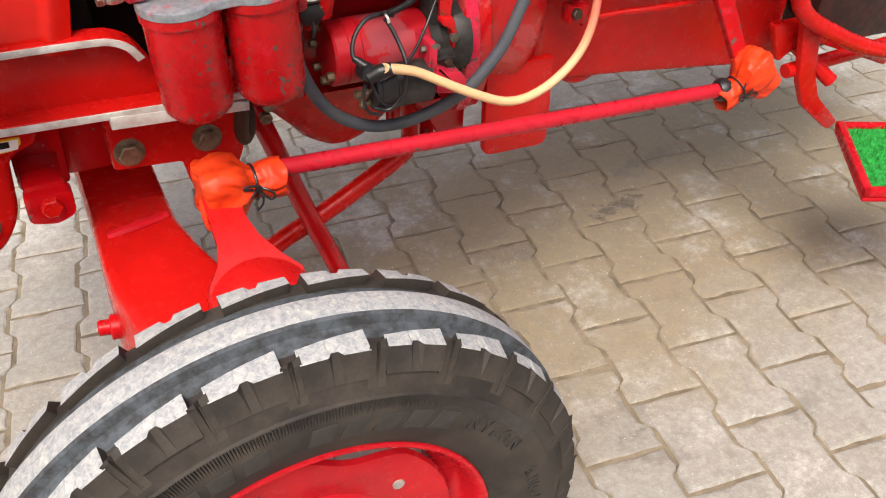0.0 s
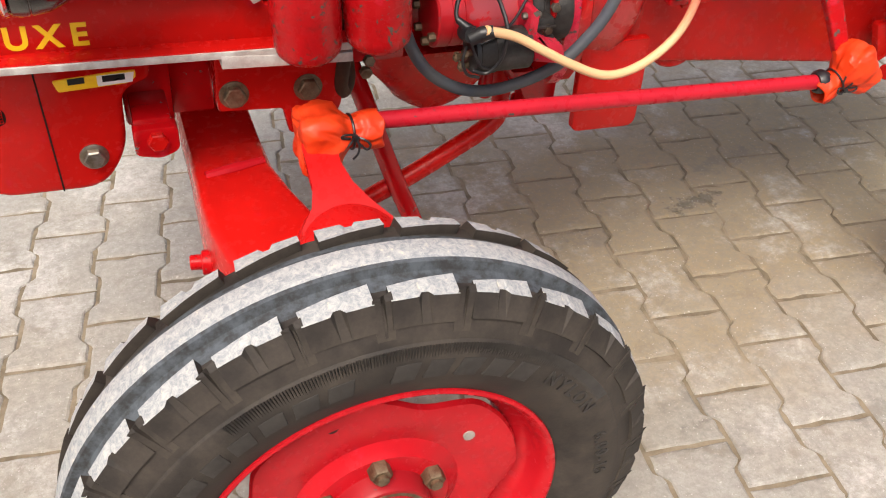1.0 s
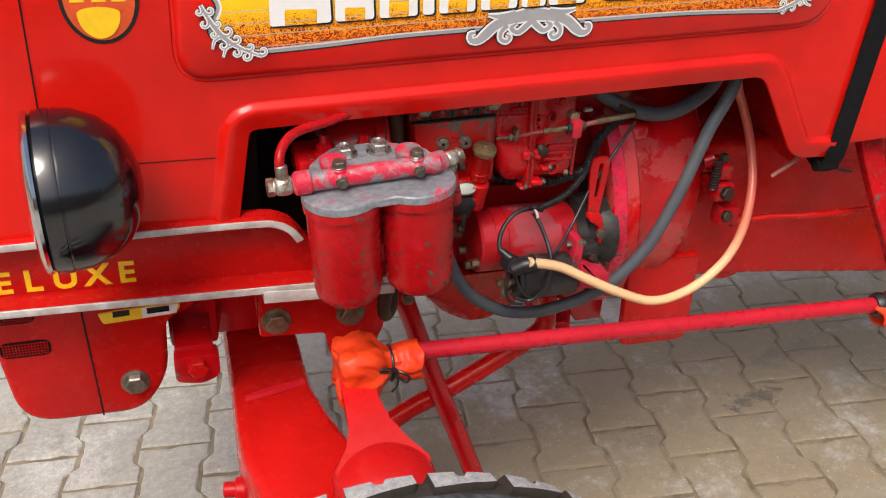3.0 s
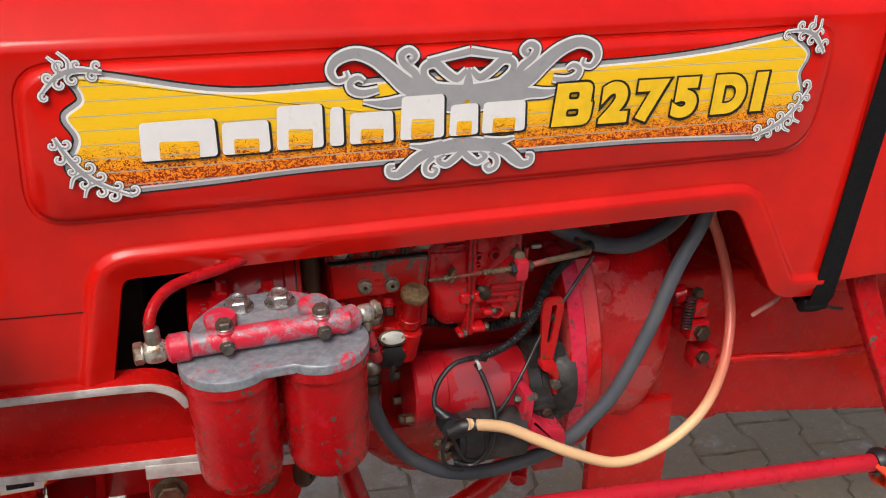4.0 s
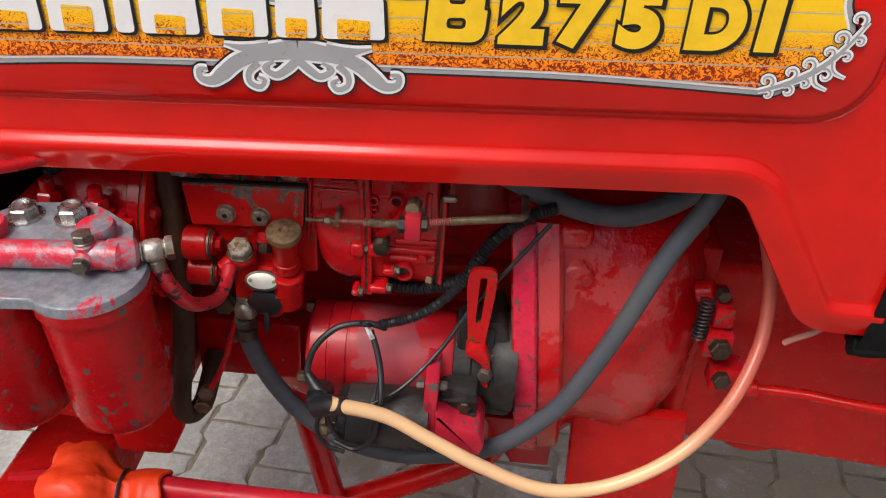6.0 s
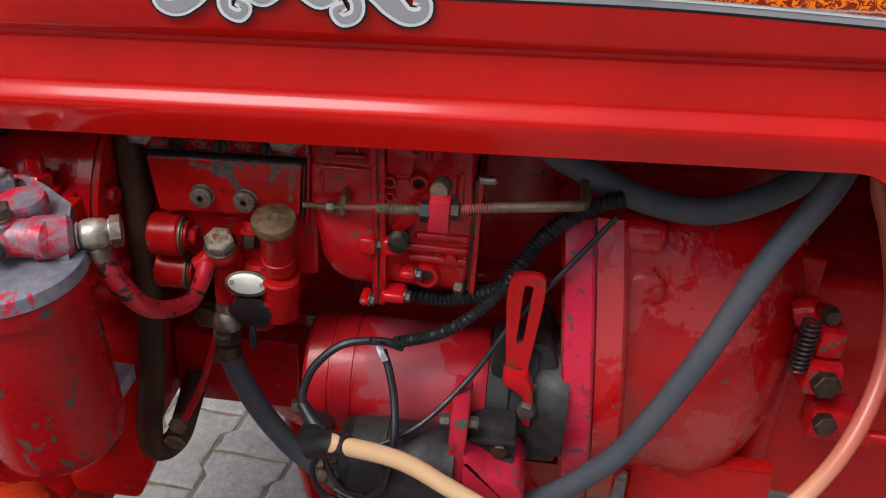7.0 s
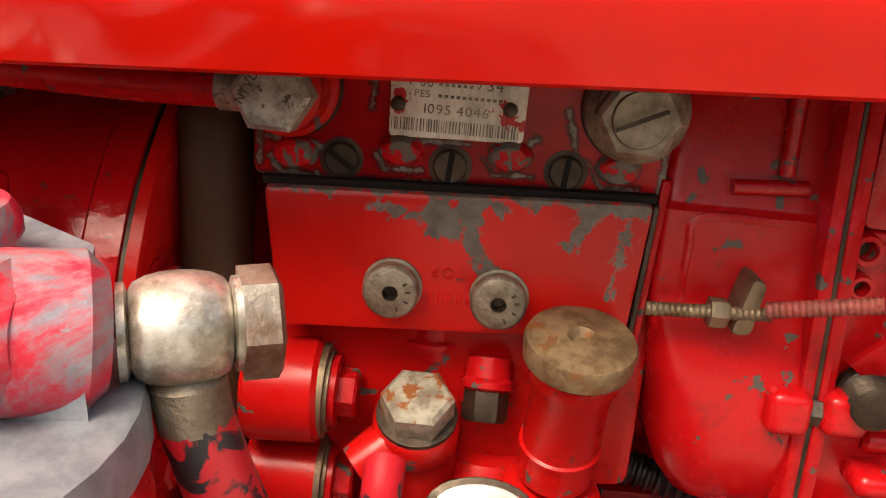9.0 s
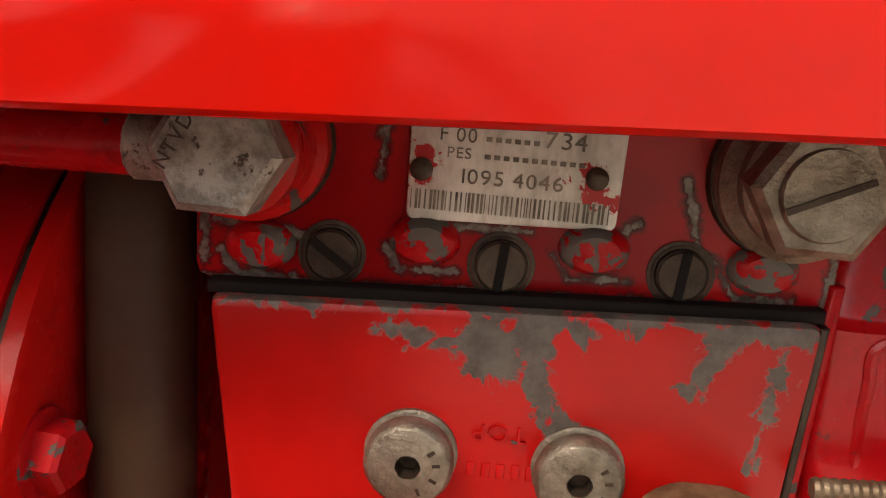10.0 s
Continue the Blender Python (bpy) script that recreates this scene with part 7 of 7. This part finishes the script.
    rub = n.step(n.math("ADD", n.noise(9, 4, 0.55), n.math("MULTIPLY", n.math("SUBTRACT", n.noise(90, 6, 0.7), 0.5), 0.22)), 0.555, 0.600)
    c = n.mix(n.math("MULTIPLY", rub, 0.55), c, (0.56, 0.085, 0.085))
    chip = n.step(n.noise(60, 6, 0.62, distort=0.3), 0.685, 0.690)
    c = n.mix(chip, c, GREY_METAL)
    n.bump(n.math("ADD", n.noise(150, 3, 0.5), n.math("MULTIPLY", n.noise(45, 3), 1.2)), 0.55, 0.0016)
    return n.end(c, n.step(rub, 0, 1, 0.16, 0.34), 0.0, 0.0, 0.5)


M_HOUSING = housing_material()
M_FLANGE = paint("sun_faded_flange", (0.66, 0.018, 0.058), GREY_METAL, 0.85, 0.6, 0.26, 0.0, 0.4, 1.2, 0.6, spec=0.4)
bands = []
CY, CZ = 1.343, 0.755
bm = bmesh.new()
seg = 72
prof = [(0.264, 0.20), (0.264, 0.243), (0.266, 0.2460), (0.285, 0.2465), (0.287, 0.2448), (0.2873, 0.2365), (0.2885, 0.2365), (0.289, 0.2400), (0.308, 0.2390), (0.3115, 0.2355), (0.314, 0.222), (0.335, 0.214), (0.360, 0.212), (0.400, 0.209), (0.430, 0.200), (0.452, 0.182), (0.466, 0.165), (0.470, 0.13)]
rows = []
for x, r in prof:
    row = []
    for k in range(seg):
        a = k * math.tau / seg
        q = r
        if x > 0.33:
            q += 0.010 * math.exp(-((x - 0.41) / 0.03) ** 2) * math.exp(-((math.degrees(a) - 205) / 14) ** 2)
        y, z = CY + q * math.cos(a), CZ + q * math.sin(a)
        fade = min(max((0.365 - x) / 0.05, 0.0), 1.0)
        row.append(bm.verts.new((x + fade * (0.0085 + 0.11 * (0.83 - z)) + (1 - fade) * 0.012 * (0.83 - z), y, min(max(z, 0.60), 0.893 - 0.02 * (x - 0.26)))))
    rows.append(row)
for a, b in zip(rows[:-1], rows[1:]):
    ring_between(bm, a, b, 1 if 2 <= len(bands) <= 5 else 0)
    bands.append(1)
bell = part("clutch_housing", bm, [M_HOUSING, M_FLANGE], tractor, "scuffed red cast clutch housing with a bolted flange")
bm = bmesh.new()
lathe(bm, (0.332, 1.152, 0.834), (0.337, 1.08, 0.828), [(0, 0.021), (0.006, 0.0185), (0.009, 0.0165), (0.0105, 0.0135), (0.0108, 0.0)], 28)
part("housing_boss", bm, M_HOUSING, bell)
bm = bmesh.new()
box(bm, (0.296, 1.148, 0.862), (0.345, 1.20, 0.889), 0.010, seg=3)
part("housing_rib", bm, M_HOUSING, bell)
# plate that hangs below the housing
bm = bmesh.new()
slab(bm, round_poly([(0.356, 0.66), (0.364, 0.500), (0.484, 0.497), (0.482, 0.575), (0.476, 0.66)], [0.002, 0.014, 0.02, 0.01, 0.002], 4), 1.158, 1.172, 0.003)
part("guard_plate", bm, M_RED, tractor, "red guard plate below the clutch housing")
bm = bmesh.new()
slab(bm, [(0.262, 0.60), (0.30, 0.53), (0.345, 0.53), (0.345, 0.60)], 1.20, 1.5, 0.004)
rod(bm, (0.235, 1.24, 0.54), (0.235, 1.24, 0.60), 0.012)
rod(bm, (0.275, 1.20, 0.555), (0.262, 1.17, 0.545), 0.012)
part("housing_foot", bm, M_CAST, tractor)

# transmission and its fittings
bm = bmesh.new()
prof = round_poly([(0.455, 0.596), (0.50, 0.588), (0.66, 0.574), (0.85, 0.552), (1.02, 0.532), (1.02, 0.83), (0.47, 0.826)], [0.01, 0.01, 0, 0, 0, 0, 0.01], 3)
slab(bm, prof, 1.205, 1.62, 0.010, seg=3)
box(bm, (0.455, 1.196, 0.60), (0.480, 1.62, 0.85), 0.005)
rod(bm, (0.575, 1.214, 0.622), (0.575, 1.50, 0.622), 0.055, 36, bevel=0.004)
trans = part("transmission", bm, M_RED, tractor, "smooth red transmission casing")
bm = bmesh.new()
sweep(bm, [(0.515, 1.145, 0.722), (0.57, 1.130, 0.732), (0.66, 1.105, 0.742), (0.90, 1.10, 0.750), (1.2, 1.10, 0.754)], 0.0052, 10)
rod(bm, (0.508, 1.147, 0.720), (0.530, 1.141, 0.725), 0.0085)
part("clutch_rod", bm, M_RED, tractor, "thin red clutch rod")
bm = bmesh.new()
box(bm, (0.462, 1.130, 0.766), (0.490, 1.18, 0.794), 0.004)
lever = part("clutch_lever", bm, M_CHIP, tractor, "chipped red clutch lever and clevis")
bm = bmesh.new()
box(bm, (0.466, 1.135, 0.798), (0.486, 1.18, 0.822), 0.004)
part("lever_arm", bm, M_CHIP, lever)
bm = bmesh.new()
box(bm, (0.478, 1.132, 0.722), (0.512, 1.16, 0.752), 0.004)
part("clevis", bm, M_CHIP, lever)
bm = bmesh.new()
rod(bm, (0.455, 1.17, 0.815), (0.470, 1.165, 0.822), 0.012)
part("lever_shaft", bm, M_CAST, lever)
for p, r in (((0.476, 1.130, 0.781), 0.0110), ((0.486, 1.132, 0.742), 0.009), ((0.472, 1.150, 0.830), 0.007)):
    bm = bmesh.new()
    hexhead(bm, p, (0.1, -1, 0.1), r, 0.009)
    part("lever_bolt", bm, M_SCREW, lever)
bm = bmesh.new()
coil = [(0.456 + 0.0065 * math.cos(k * 0.7), 1.135 + 0.0065 * math.sin(k * 0.7), 0.785 + 0.00048 * k) for k in range(100)]
sweep(bm, coil, 0.0011, 6, steps=1, curve=False)
part("return_spring", bm, M_BLACK, lever)

# drop arm of the steering and the gear behind
bm = bmesh.new()
rings = []
for (x, y, z), w, t in (((0.648, 1.090, 0.905), 0.036, 0.020), ((0.664, 1.072, 0.850), 0.036, 0.020), ((0.686, 1.045, 0.780), 0.034, 0.018), ((0.706, 1.020, 0.720), 0.030, 0.016), ((0.720, 1.008, 0.682), 0.028, 0.016)):
    loop = round_poly([(x - w / 2, -t / 2), (x + w / 2, -t / 2), (x + w / 2, t / 2), (x - w / 2, t / 2)], 0.004, 3)
    rings.append([bm.verts.new((p[0], y + p[1], z)) for p in loop])
for a, b in zip(rings[:-1], rings[1:]):
    ring_between(bm, a, b)
bm.faces.new(rings[0])
bm.faces.new(rings[-1])
part("drop_arm", bm, M_CHIP, tractor, "red steering drop arm with chipped edges")
bm = bmesh.new()
box(bm, (0.60, 1.15, 0.80), (1.3, 1.58, 0.96), 0.02)
part("steering_box", bm, M_RED, tractor)
bm = bmesh.new()
sweep(bm, [(0.548, 1.085, 0.852), (0.535, 1.08, 0.845), (0.522, 1.085, 0.832), (0.517, 1.09, 0.823)], 0.0028, 8)
part("wire_end", bm, plain("pale_wire", (0.62, 0.25, 0.20), 0.5, 0.0, 0.3), tractor)
bm = bmesh.new()
sweep(bm, [(0.590, 1.075, 0.872), (0.600, 1.08, 0.85), (0.625, 1.085, 0.828), (0.645, 1.08, 0.825)], 0.0022, 8)
part("wire_end", bm, M_BLACK, tractor)

# hoses and wiring
bm = bmesh.new()
sweep(bm, [(0.122, 1.020, 0.7674), (0.169, 1.028, 0.7508), (0.2096, 1.026, 0.7293), (0.2572, 1.024, 0.7039), (0.312, 1.025, 0.6805), (0.360, 1.030, 0.6803), (0.406, 1.036, 0.6998), (0.4465, 1.050, 0.7274), (0.4853, 1.083, 0.7593), (0.5083, 1.118, 0.8019), (0.5108, 1.145, 0.8498), (0.4983, 1.160, 0.8963), (0.4845, 1.165, 0.9266), (0.478, 1.17, 0.96)], 0.0066, 14)
part("breather_tube", bm, M_YHOSE, tractor, "yellowed plastic tube in a long loop")
bm = bmesh.new()
sweep(bm, [(-0.040, 1.135, 1.04), (-0.038, 1.122, 0.985), (-0.0345, 1.112, 0.938), (-0.0320, 1.108, 0.880), (-0.0315, 1.106, 0.825), (-0.036, 1.104, 0.745), (-0.044, 1.102, 0.690), (-0.0455, 1.105, 0.662), (-0.040, 1.113, 0.650), (-0.031, 1.124, 0.656), (-0.027, 1.138, 0.672), (-0.026, 1.165, 0.69)], 0.0104, 16)
part("water_hose", bm, plain("brown_black_hose", (0.048, 0.021, 0.013), 0.5, 0.0, 0.4, 26, 0.3, (0.075, 0.042, 0.023), spec=0.2), tractor, "thick brown-black hose")
bm = bmesh.new()
sweep(bm, [(0.215, 1.13, 0.990), (0.244, 1.135, 0.952), (0.275, 1.145, 0.930), (0.320, 1.15, 0.909), (0.366, 1.15, 0.904), (0.405, 1.15, 0.920), (0.435, 1.155, 0.945), (0.455, 1.16, 0.99)], 0.0100, 16)
part("heater_hose", bm, M_HOSE, tractor, "thick dark hose under the bonnet")
bm = bmesh.new()
sweep(bm, [(0.305, 1.135, 0.915), (0.282, 1.13, 0.908), (0.256, 1.125, 0.888), (0.240, 1.115, 0.868), (0.228, 1.105, 0.852), (0.205, 1.11, 0.838), (0.180, 1.115, 0.830), (0.150, 1.125, 0.828), (0.10, 1.14, 0.835)], 0.0058, 12, ribs=0.0008, pitch=0.0034)
part("conduit", bm, M_BLACK, tractor, "black corrugated cable conduit")
bm = bmesh.new()
sweep(bm, [(0.238, 1.110, 0.865), (0.226, 1.100, 0.850), (0.206, 1.090, 0.832), (0.184, 1.086, 0.818), (0.155, 1.082, 0.810)], 0.0043, 12, ribs=0.0006, pitch=0.003)
part("conduit", bm, M_BLACK, tractor, "black corrugated cable conduit")
bm = bmesh.new()
sweep(bm, [(-0.135, 1.10, 0.930), (-0.110, 1.100, 0.946), (-0.088, 1.100, 0.957), (-0.060, 1.105, 0.966), (-0.02, 1.12, 0.985)], 0.0058, 12, ribs=0.0008, pitch=0.0034)
part("conduit", bm, M_BLACK, tractor, "black corrugated cable conduit")
for pts, r in (
    ([(0.162, 1.083, 0.806), (0.145, 1.080, 0.812), (0.120, 1.074, 0.810), (0.102, 1.066, 0.795), (0.095, 1.058, 0.778), (0.096, 1.050, 0.766)], 0.0030),
    ([(0.148, 1.078, 0.806), (0.154, 1.070, 0.795), (0.160, 1.058, 0.778), (0.163, 1.042, 0.758), (0.160, 1.034, 0.735), (0.155, 1.036, 0.712), (0.140, 1.040, 0.695), (0.120, 1.045, 0.698)], 0.0029),
    ([(0.300, 1.12, 0.908), (0.270, 1.11, 0.868), (0.238, 1.10, 0.826), (0.212, 1.085, 0.785), (0.180, 1.060, 0.757), (0.150, 1.045, 0.745), (0.130, 1.045, 0.735)], 0.0021),
    ([(0.112, 1.040, 0.742), (0.118, 1.036, 0.725), (0.128, 1.036, 0.708), (0.142, 1.040, 0.700)], 0.0022),
    ([(0.108, 1.045, 0.735), (0.104, 1.042, 0.715), (0.112, 1.042, 0.695), (0.130, 1.042, 0.688)], 0.0022),
):
    bm = bmesh.new()
    sweep(bm, pts, r, 9)
    part("cable", bm, M_BLACK, tractor, "black cable")
bm = bmesh.new()
sweep(bm, [(0.1440, 1.072, 0.8175), (0.1475, 1.068, 0.811), (0.1500, 1.070, 0.803)], 0.0016, 8)
sweep(bm, [(0.1445, 1.074, 0.8165), (0.1490, 1.070, 0.810), (0.1518, 1.071, 0.803)], 0.0014, 8)
part("bare_wire", bm, M_WHITE, tractor)
bm = bmesh.new()
sweep(bm, [(0.1400, 1.075, 0.815), (0.1415, 1.068, 0.8195), (0.1465, 1.068, 0.8190), (0.1480, 1.076, 0.813)], 0.0018, 8)
part("cable_tie", bm, M_BLACK, tractor)
bm = bmesh.new()
sweep(bm, [(0.0955, 1.052, 0.770), (0.104, 1.044, 0.764), (0.112, 1.038, 0.758)], [0.0045, 0.006, 0.0085], 12)
sweep(bm, [(0.106, 1.030, 0.752), (0.120, 1.026, 0.760), (0.134, 1.020, 0.7648)], [0.0095, 0.0100, 0.0085], 14)
lathe(bm, (0.108, 1.035, 0.756), (0.108, 1.10, 0.74), [(-0.006, 0.0), (-0.006, 0.010), (0.004, 0.012), (0.02, 0.011)], 18)
part("terminal_boot", bm, M_BLACK, tractor, "black rubber terminal boot")
bm = bmesh.new()
sweep(bm, [(0.020, 1.13, 0.80), (0.012, 1.11, 0.765), (0.004, 1.095, 0.735), (-0.010, 1.085, 0.705)], 0.0030, 9)
part("drain_pipe", bm, M_CHIP, tractor)
bm = bmesh.new()
hexhead(bm, (-0.012, 1.090, 0.705), (0, -1, 0.2), 0.008, 0.009)
hexhead(bm, (-0.016, 1.090, 0.690), (0, -1, -0.2), 0.009, 0.009)
part("drain_nut", bm, M_BRASS, tractor)
for z, y in ((0.935, 1.20), (0.948, 1.19), (0.957, 1.22)):
    bm = bmesh.new()
    sweep(bm, [(0.28, y, z - 0.004), (0.36, y, z + 0.004), (0.45, y - 0.01, z + 0.010)], 0.0040, 8)
    part("upper_pipe", bm, M_RED, tractor)

# greasy casting whose near-black colour also stands for shade round the pedals
bm = bmesh.new()
box(bm, (1.015, 1.24, 0.52), (1.6, 1.56, 0.82), 0.012)
rod(bm, (1.10, 1.16, 0.66), (1.10, 1.25, 0.66), 0.05)
rod(bm, (1.22, 1.18, 0.72), (1.22, 1.25, 0.72), 0.035)
part("rear_gearbox", bm, plain("greasy_shaded_casting", (0.075, 0.022, 0.018), 0.5, 0.1, 0.4, 30, 0.7, (0.028, 0.018, 0.016), spec=0.3), tractor, "greasy gearbox casting beside the pedals, coloured dark for the shaded recess")

# ---- foot step beside the driver's place ----
bm = bmesh.new()
sweep(bm, [(0.93, 1.13, 0.80), (0.945, 1.125, 0.72), (0.975, 1.12, 0.672), (1.05, 1.11, 0.63), (1.15, 1.10, 0.59), (1.28, 1.10, 0.56)], 0.016, 12)
part("pedal_lever", bm, M_RED, tractor, "curved red pedal lever")
bm = bmesh.new()
slab(bm, round_poly([(0.985, 0.66), (1.020, 0.530), (1.055, 0.470), (1.150, 0.398), (1.172, 0.413), (1.090, 0.485), (1.060, 0.540), (1.030, 0.66)], 0.01, 4), 1.128, 1.142, 0.003)
slab(bm, round_poly([(0.985, 0.56), (1.04, 0.60), (1.30, 0.50), (1.30, 0.53), (1.05, 0.64), (0.95, 0.64)], 0.01, 3), 1.16, 1.175, 0.003)
rod(bm, (1.00, 1.15, 0.545), (1.28, 1.15, 0.56), 0.014)
rod(bm, (1.02, 1.20, 0.60), (1.10, 1.12, 0.52), 0.014)
part("step_bracket", bm, M_RED, tractor, "red step bracket")
sx = Matrix.Translation((1.147, 1.112, 0.414)) @ Matrix(((0.927, 0.57, 0, 0), (-0.375, 0.82, 0, 0), (0, 0, 1, 0), (0, 0, 0, 1)))
bm = bmesh.new()
box(bm, (0, -0.255, -0.010), (0.30, 0.0, 0.0), 0.004, sx)
box(bm, (0, -0.255, 0.0), (0.016, 0.0, 0.016), 0.003, sx)
box(bm, (0, -0.255, 0.0), (0.30, -0.239, 0.016), 0.003, sx)
box(bm, (0, -0.012, 0.0), (0.30, 0.004, 0.012), 0.003, sx)
part("foot_step", bm, M_RIM, tractor, "red steel foot step tray")
bm = bmesh.new()
rnd = random.Random(9)
box(bm, (0.020, -0.235, 0.0), (0.30, -0.016, 0.006), 0.001, sx)
for i in range(2600):
    x, y = rnd.uniform(0.021, 0.298), rnd.uniform(-0.234, -0.017)
    h, l = rnd.uniform(0.009, 0.016), rnd.uniform(-0.006, 0.006)
    a = rnd.uniform(0, math.pi)
    dx, dy = 0.0016 * math.cos(a), 0.0016 * math.sin(a)
    v = [bm.verts.new(sx @ Vector(p)) for p in ((x - dx, y - dy, 0.005), (x + dx, y + dy, 0.005), (x + l, y + l * 0.5, h))]
    bm.faces.new(v)
tagged(link("grass_mat", bm, M_GRASS, smooth=False), "bright green artificial grass mat on the foot step", "mat")

# ---- plain building across the yard, behind the viewer, and an added wall opposite ----
bm = bmesh.new()
box(bm, (-14, -9.3, -0.2), (16, -9.0, 3.6), 0.01)
# unseen wall added behind the tractor to block skylight from the far side
box(bm, (-14, 6.0, -0.2), (16, 6.3, 3.6), 0.01)
tagged(link("yard_and_blocker_walls", bm, plain("beige_plaster", (0.42, 0.35, 0.26), 0.9, 0.0, 0.2, 1.2, 0.2, grain=60), smooth=False), "plain beige plastered wall across the yard, and an added unseen one behind the tractor", "wall", kind="structure")

# ---- paving ----
W, L, GAP, WAIST = 0.1431, 0.2162, 0.0058, 0.0088
AXIS = radians(-8.18)  # the courses run askew to the tractor
COURSE = Matrix.Translation((0.9286, 1.6472, 0)) @ Matrix.Rotation(AXIS, 4, "Z")


def waist(t):
    """How far a stone's long side stands out: full at both ends, drawn in along the middle; t runs from -1 to 1."""
    k = min(max((abs(t) - 0.39) / 0.22, 0.0), 1.0)
    return WAIST * (2 * k * k * (3 - 2 * k) - 1)


def stone_mesh(seed):
    """One interlocking dumbbell paver with worn, chipped edges, about its own middle."""
    rnd = random.Random(seed)
    h = L / 2
    ts = [-1, -0.8, -0.62, -0.55, -0.5, -0.45, -0.38, -0.19, 0, 0.19, 0.38, 0.45, 0.5, 0.55, 0.62, 0.8, 1]
    right = [(W / 2 - GAP / 2 + waist(t), t * (h - GAP / 2)) for t in ts]
    top = [(x, h - GAP / 2) for x in (0.045, 0.015, -0.015, -0.045)]
    loop = right + top + [(-x, -y) for x, y in right] + [(-x, -y) for x, y in top]
    verts, faces = [], []
    n = len(loop)
    chip = [rnd.uniform(0, 1) ** 5 * 0.0055 for _ in loop]
    for drawn, z, jit in ((0.0, -0.05, 0.0), (0.0, -0.0060, 0.0006), (0.0016, -0.0022, 0.0008), (0.0048, -0.0004, 0.0010), (0.0110, 0.0, 0.0006)):
        for k, (x, y) in enumerate(loop):
            r = math.hypot(x, y)
            d = drawn + (chip[k] if z > -0.005 else 0)
            verts.append((x - d * x / r * 1.2 + rnd.uniform(-1, 1) * jit, y - d * y / r + rnd.uniform(-1, 1) * jit, z - (chip[k] * 0.25 if -0.005 < z < -0.0001 else 0)))
    for r in range(4):
        for k in range(n):
            faces.append((r * n + k, r * n + (k + 1) % n, (r + 1) * n + (k + 1) % n, (r + 1) * n + k))
    faces.append(tuple(4 * n + k for k in range(n)))
    return verts, faces


variants = []
for s in range(8):
    verts, faces = stone_mesh(s)
    me = bpy.data.meshes.new("paver")
    me.from_pydata(verts, [], faces)
    me.materials.append(M_PAVER)
    me.update()
    variants.append((me, verts, faces))
bm = bmesh.new()
box(bm, (-400, -400, -0.4), (400, 400, -0.0040), 0)
pavement = tagged(link("pavement", bm, M_JOINT, smooth=False), "worn zigzag concrete paving with sandy joints", "pavement", kind="structure")
rnd = random.Random(11)
rest_v, rest_f = [], []
for i in range(-44, 38):
    for j in range(-27, 24):
        spot = COURSE @ Vector((W * i, L * (j + (0.0 if i % 2 else 0.5)), 0))
        x, y = spot.x, spot.y
        me, verts, faces = variants[rnd.randrange(8)]
        dz, tx, ty = rnd.uniform(-0.0011, 0.0011), rnd.uniform(-0.006, 0.006), rnd.uniform(-0.007, 0.007)
        turn = AXIS + (math.pi if rnd.random() < 0.5 else 0.0) + rnd.uniform(-0.006, 0.006)
        if -0.75 < x < 1.75 and 0.55 < y < 2.55 and not (x < 0.1 and y < 0.85):
            ob = bpy.data.objects.new("paver", me)
            scene.collection.objects.link(ob)
            ob.parent = pavement
            ob.location, ob.rotation_euler = (x, y, dz), (tx, ty, turn)
        else:
            o = len(rest_v)
            c, q = math.cos(turn), math.sin(turn)
            rest_v += [(vx * c - vy * q + x, vx * q + vy * c + y, vz + dz + ty * vx) for vx, vy, vz in verts]
            rest_f += [tuple(k + o for k in f) for f in faces]
me = bpy.data.meshes.new("paving_field")
me.from_pydata(rest_v, [], rest_f)
me.materials.append(M_PAVER)
me.update()
field = new("paving_field", me)
field.parent = pavement
tagged(field, "field of concrete pavers further off", kind="stuff")


# parts stay at most two levels below their thing
def level(ob):
    n = 0
    while ob.parent is not None:
        ob, n = ob.parent, n + 1
    return n


for ob in list(scene.objects):
    while level(ob) > 2:
        ob.parent = ob.parent.parent

# the tractor stands nose-up on the yard with all that hangs on it
STAND = Matrix.Translation((0, 1, 0)) @ Matrix.Rotation(radians(1.456), 4, "X") @ Matrix.Rotation(radians(3.636), 4, "Y") @ Matrix.Translation((-0.0000, -1.0000, 0.0156))
for ob in list(scene.objects):
    if ob.parent is None and ob.name not in ("camera", "sun", "pavement", "yard_and_blocker_walls"):
        ob.matrix_world = STAND @ ob.matrix_basis
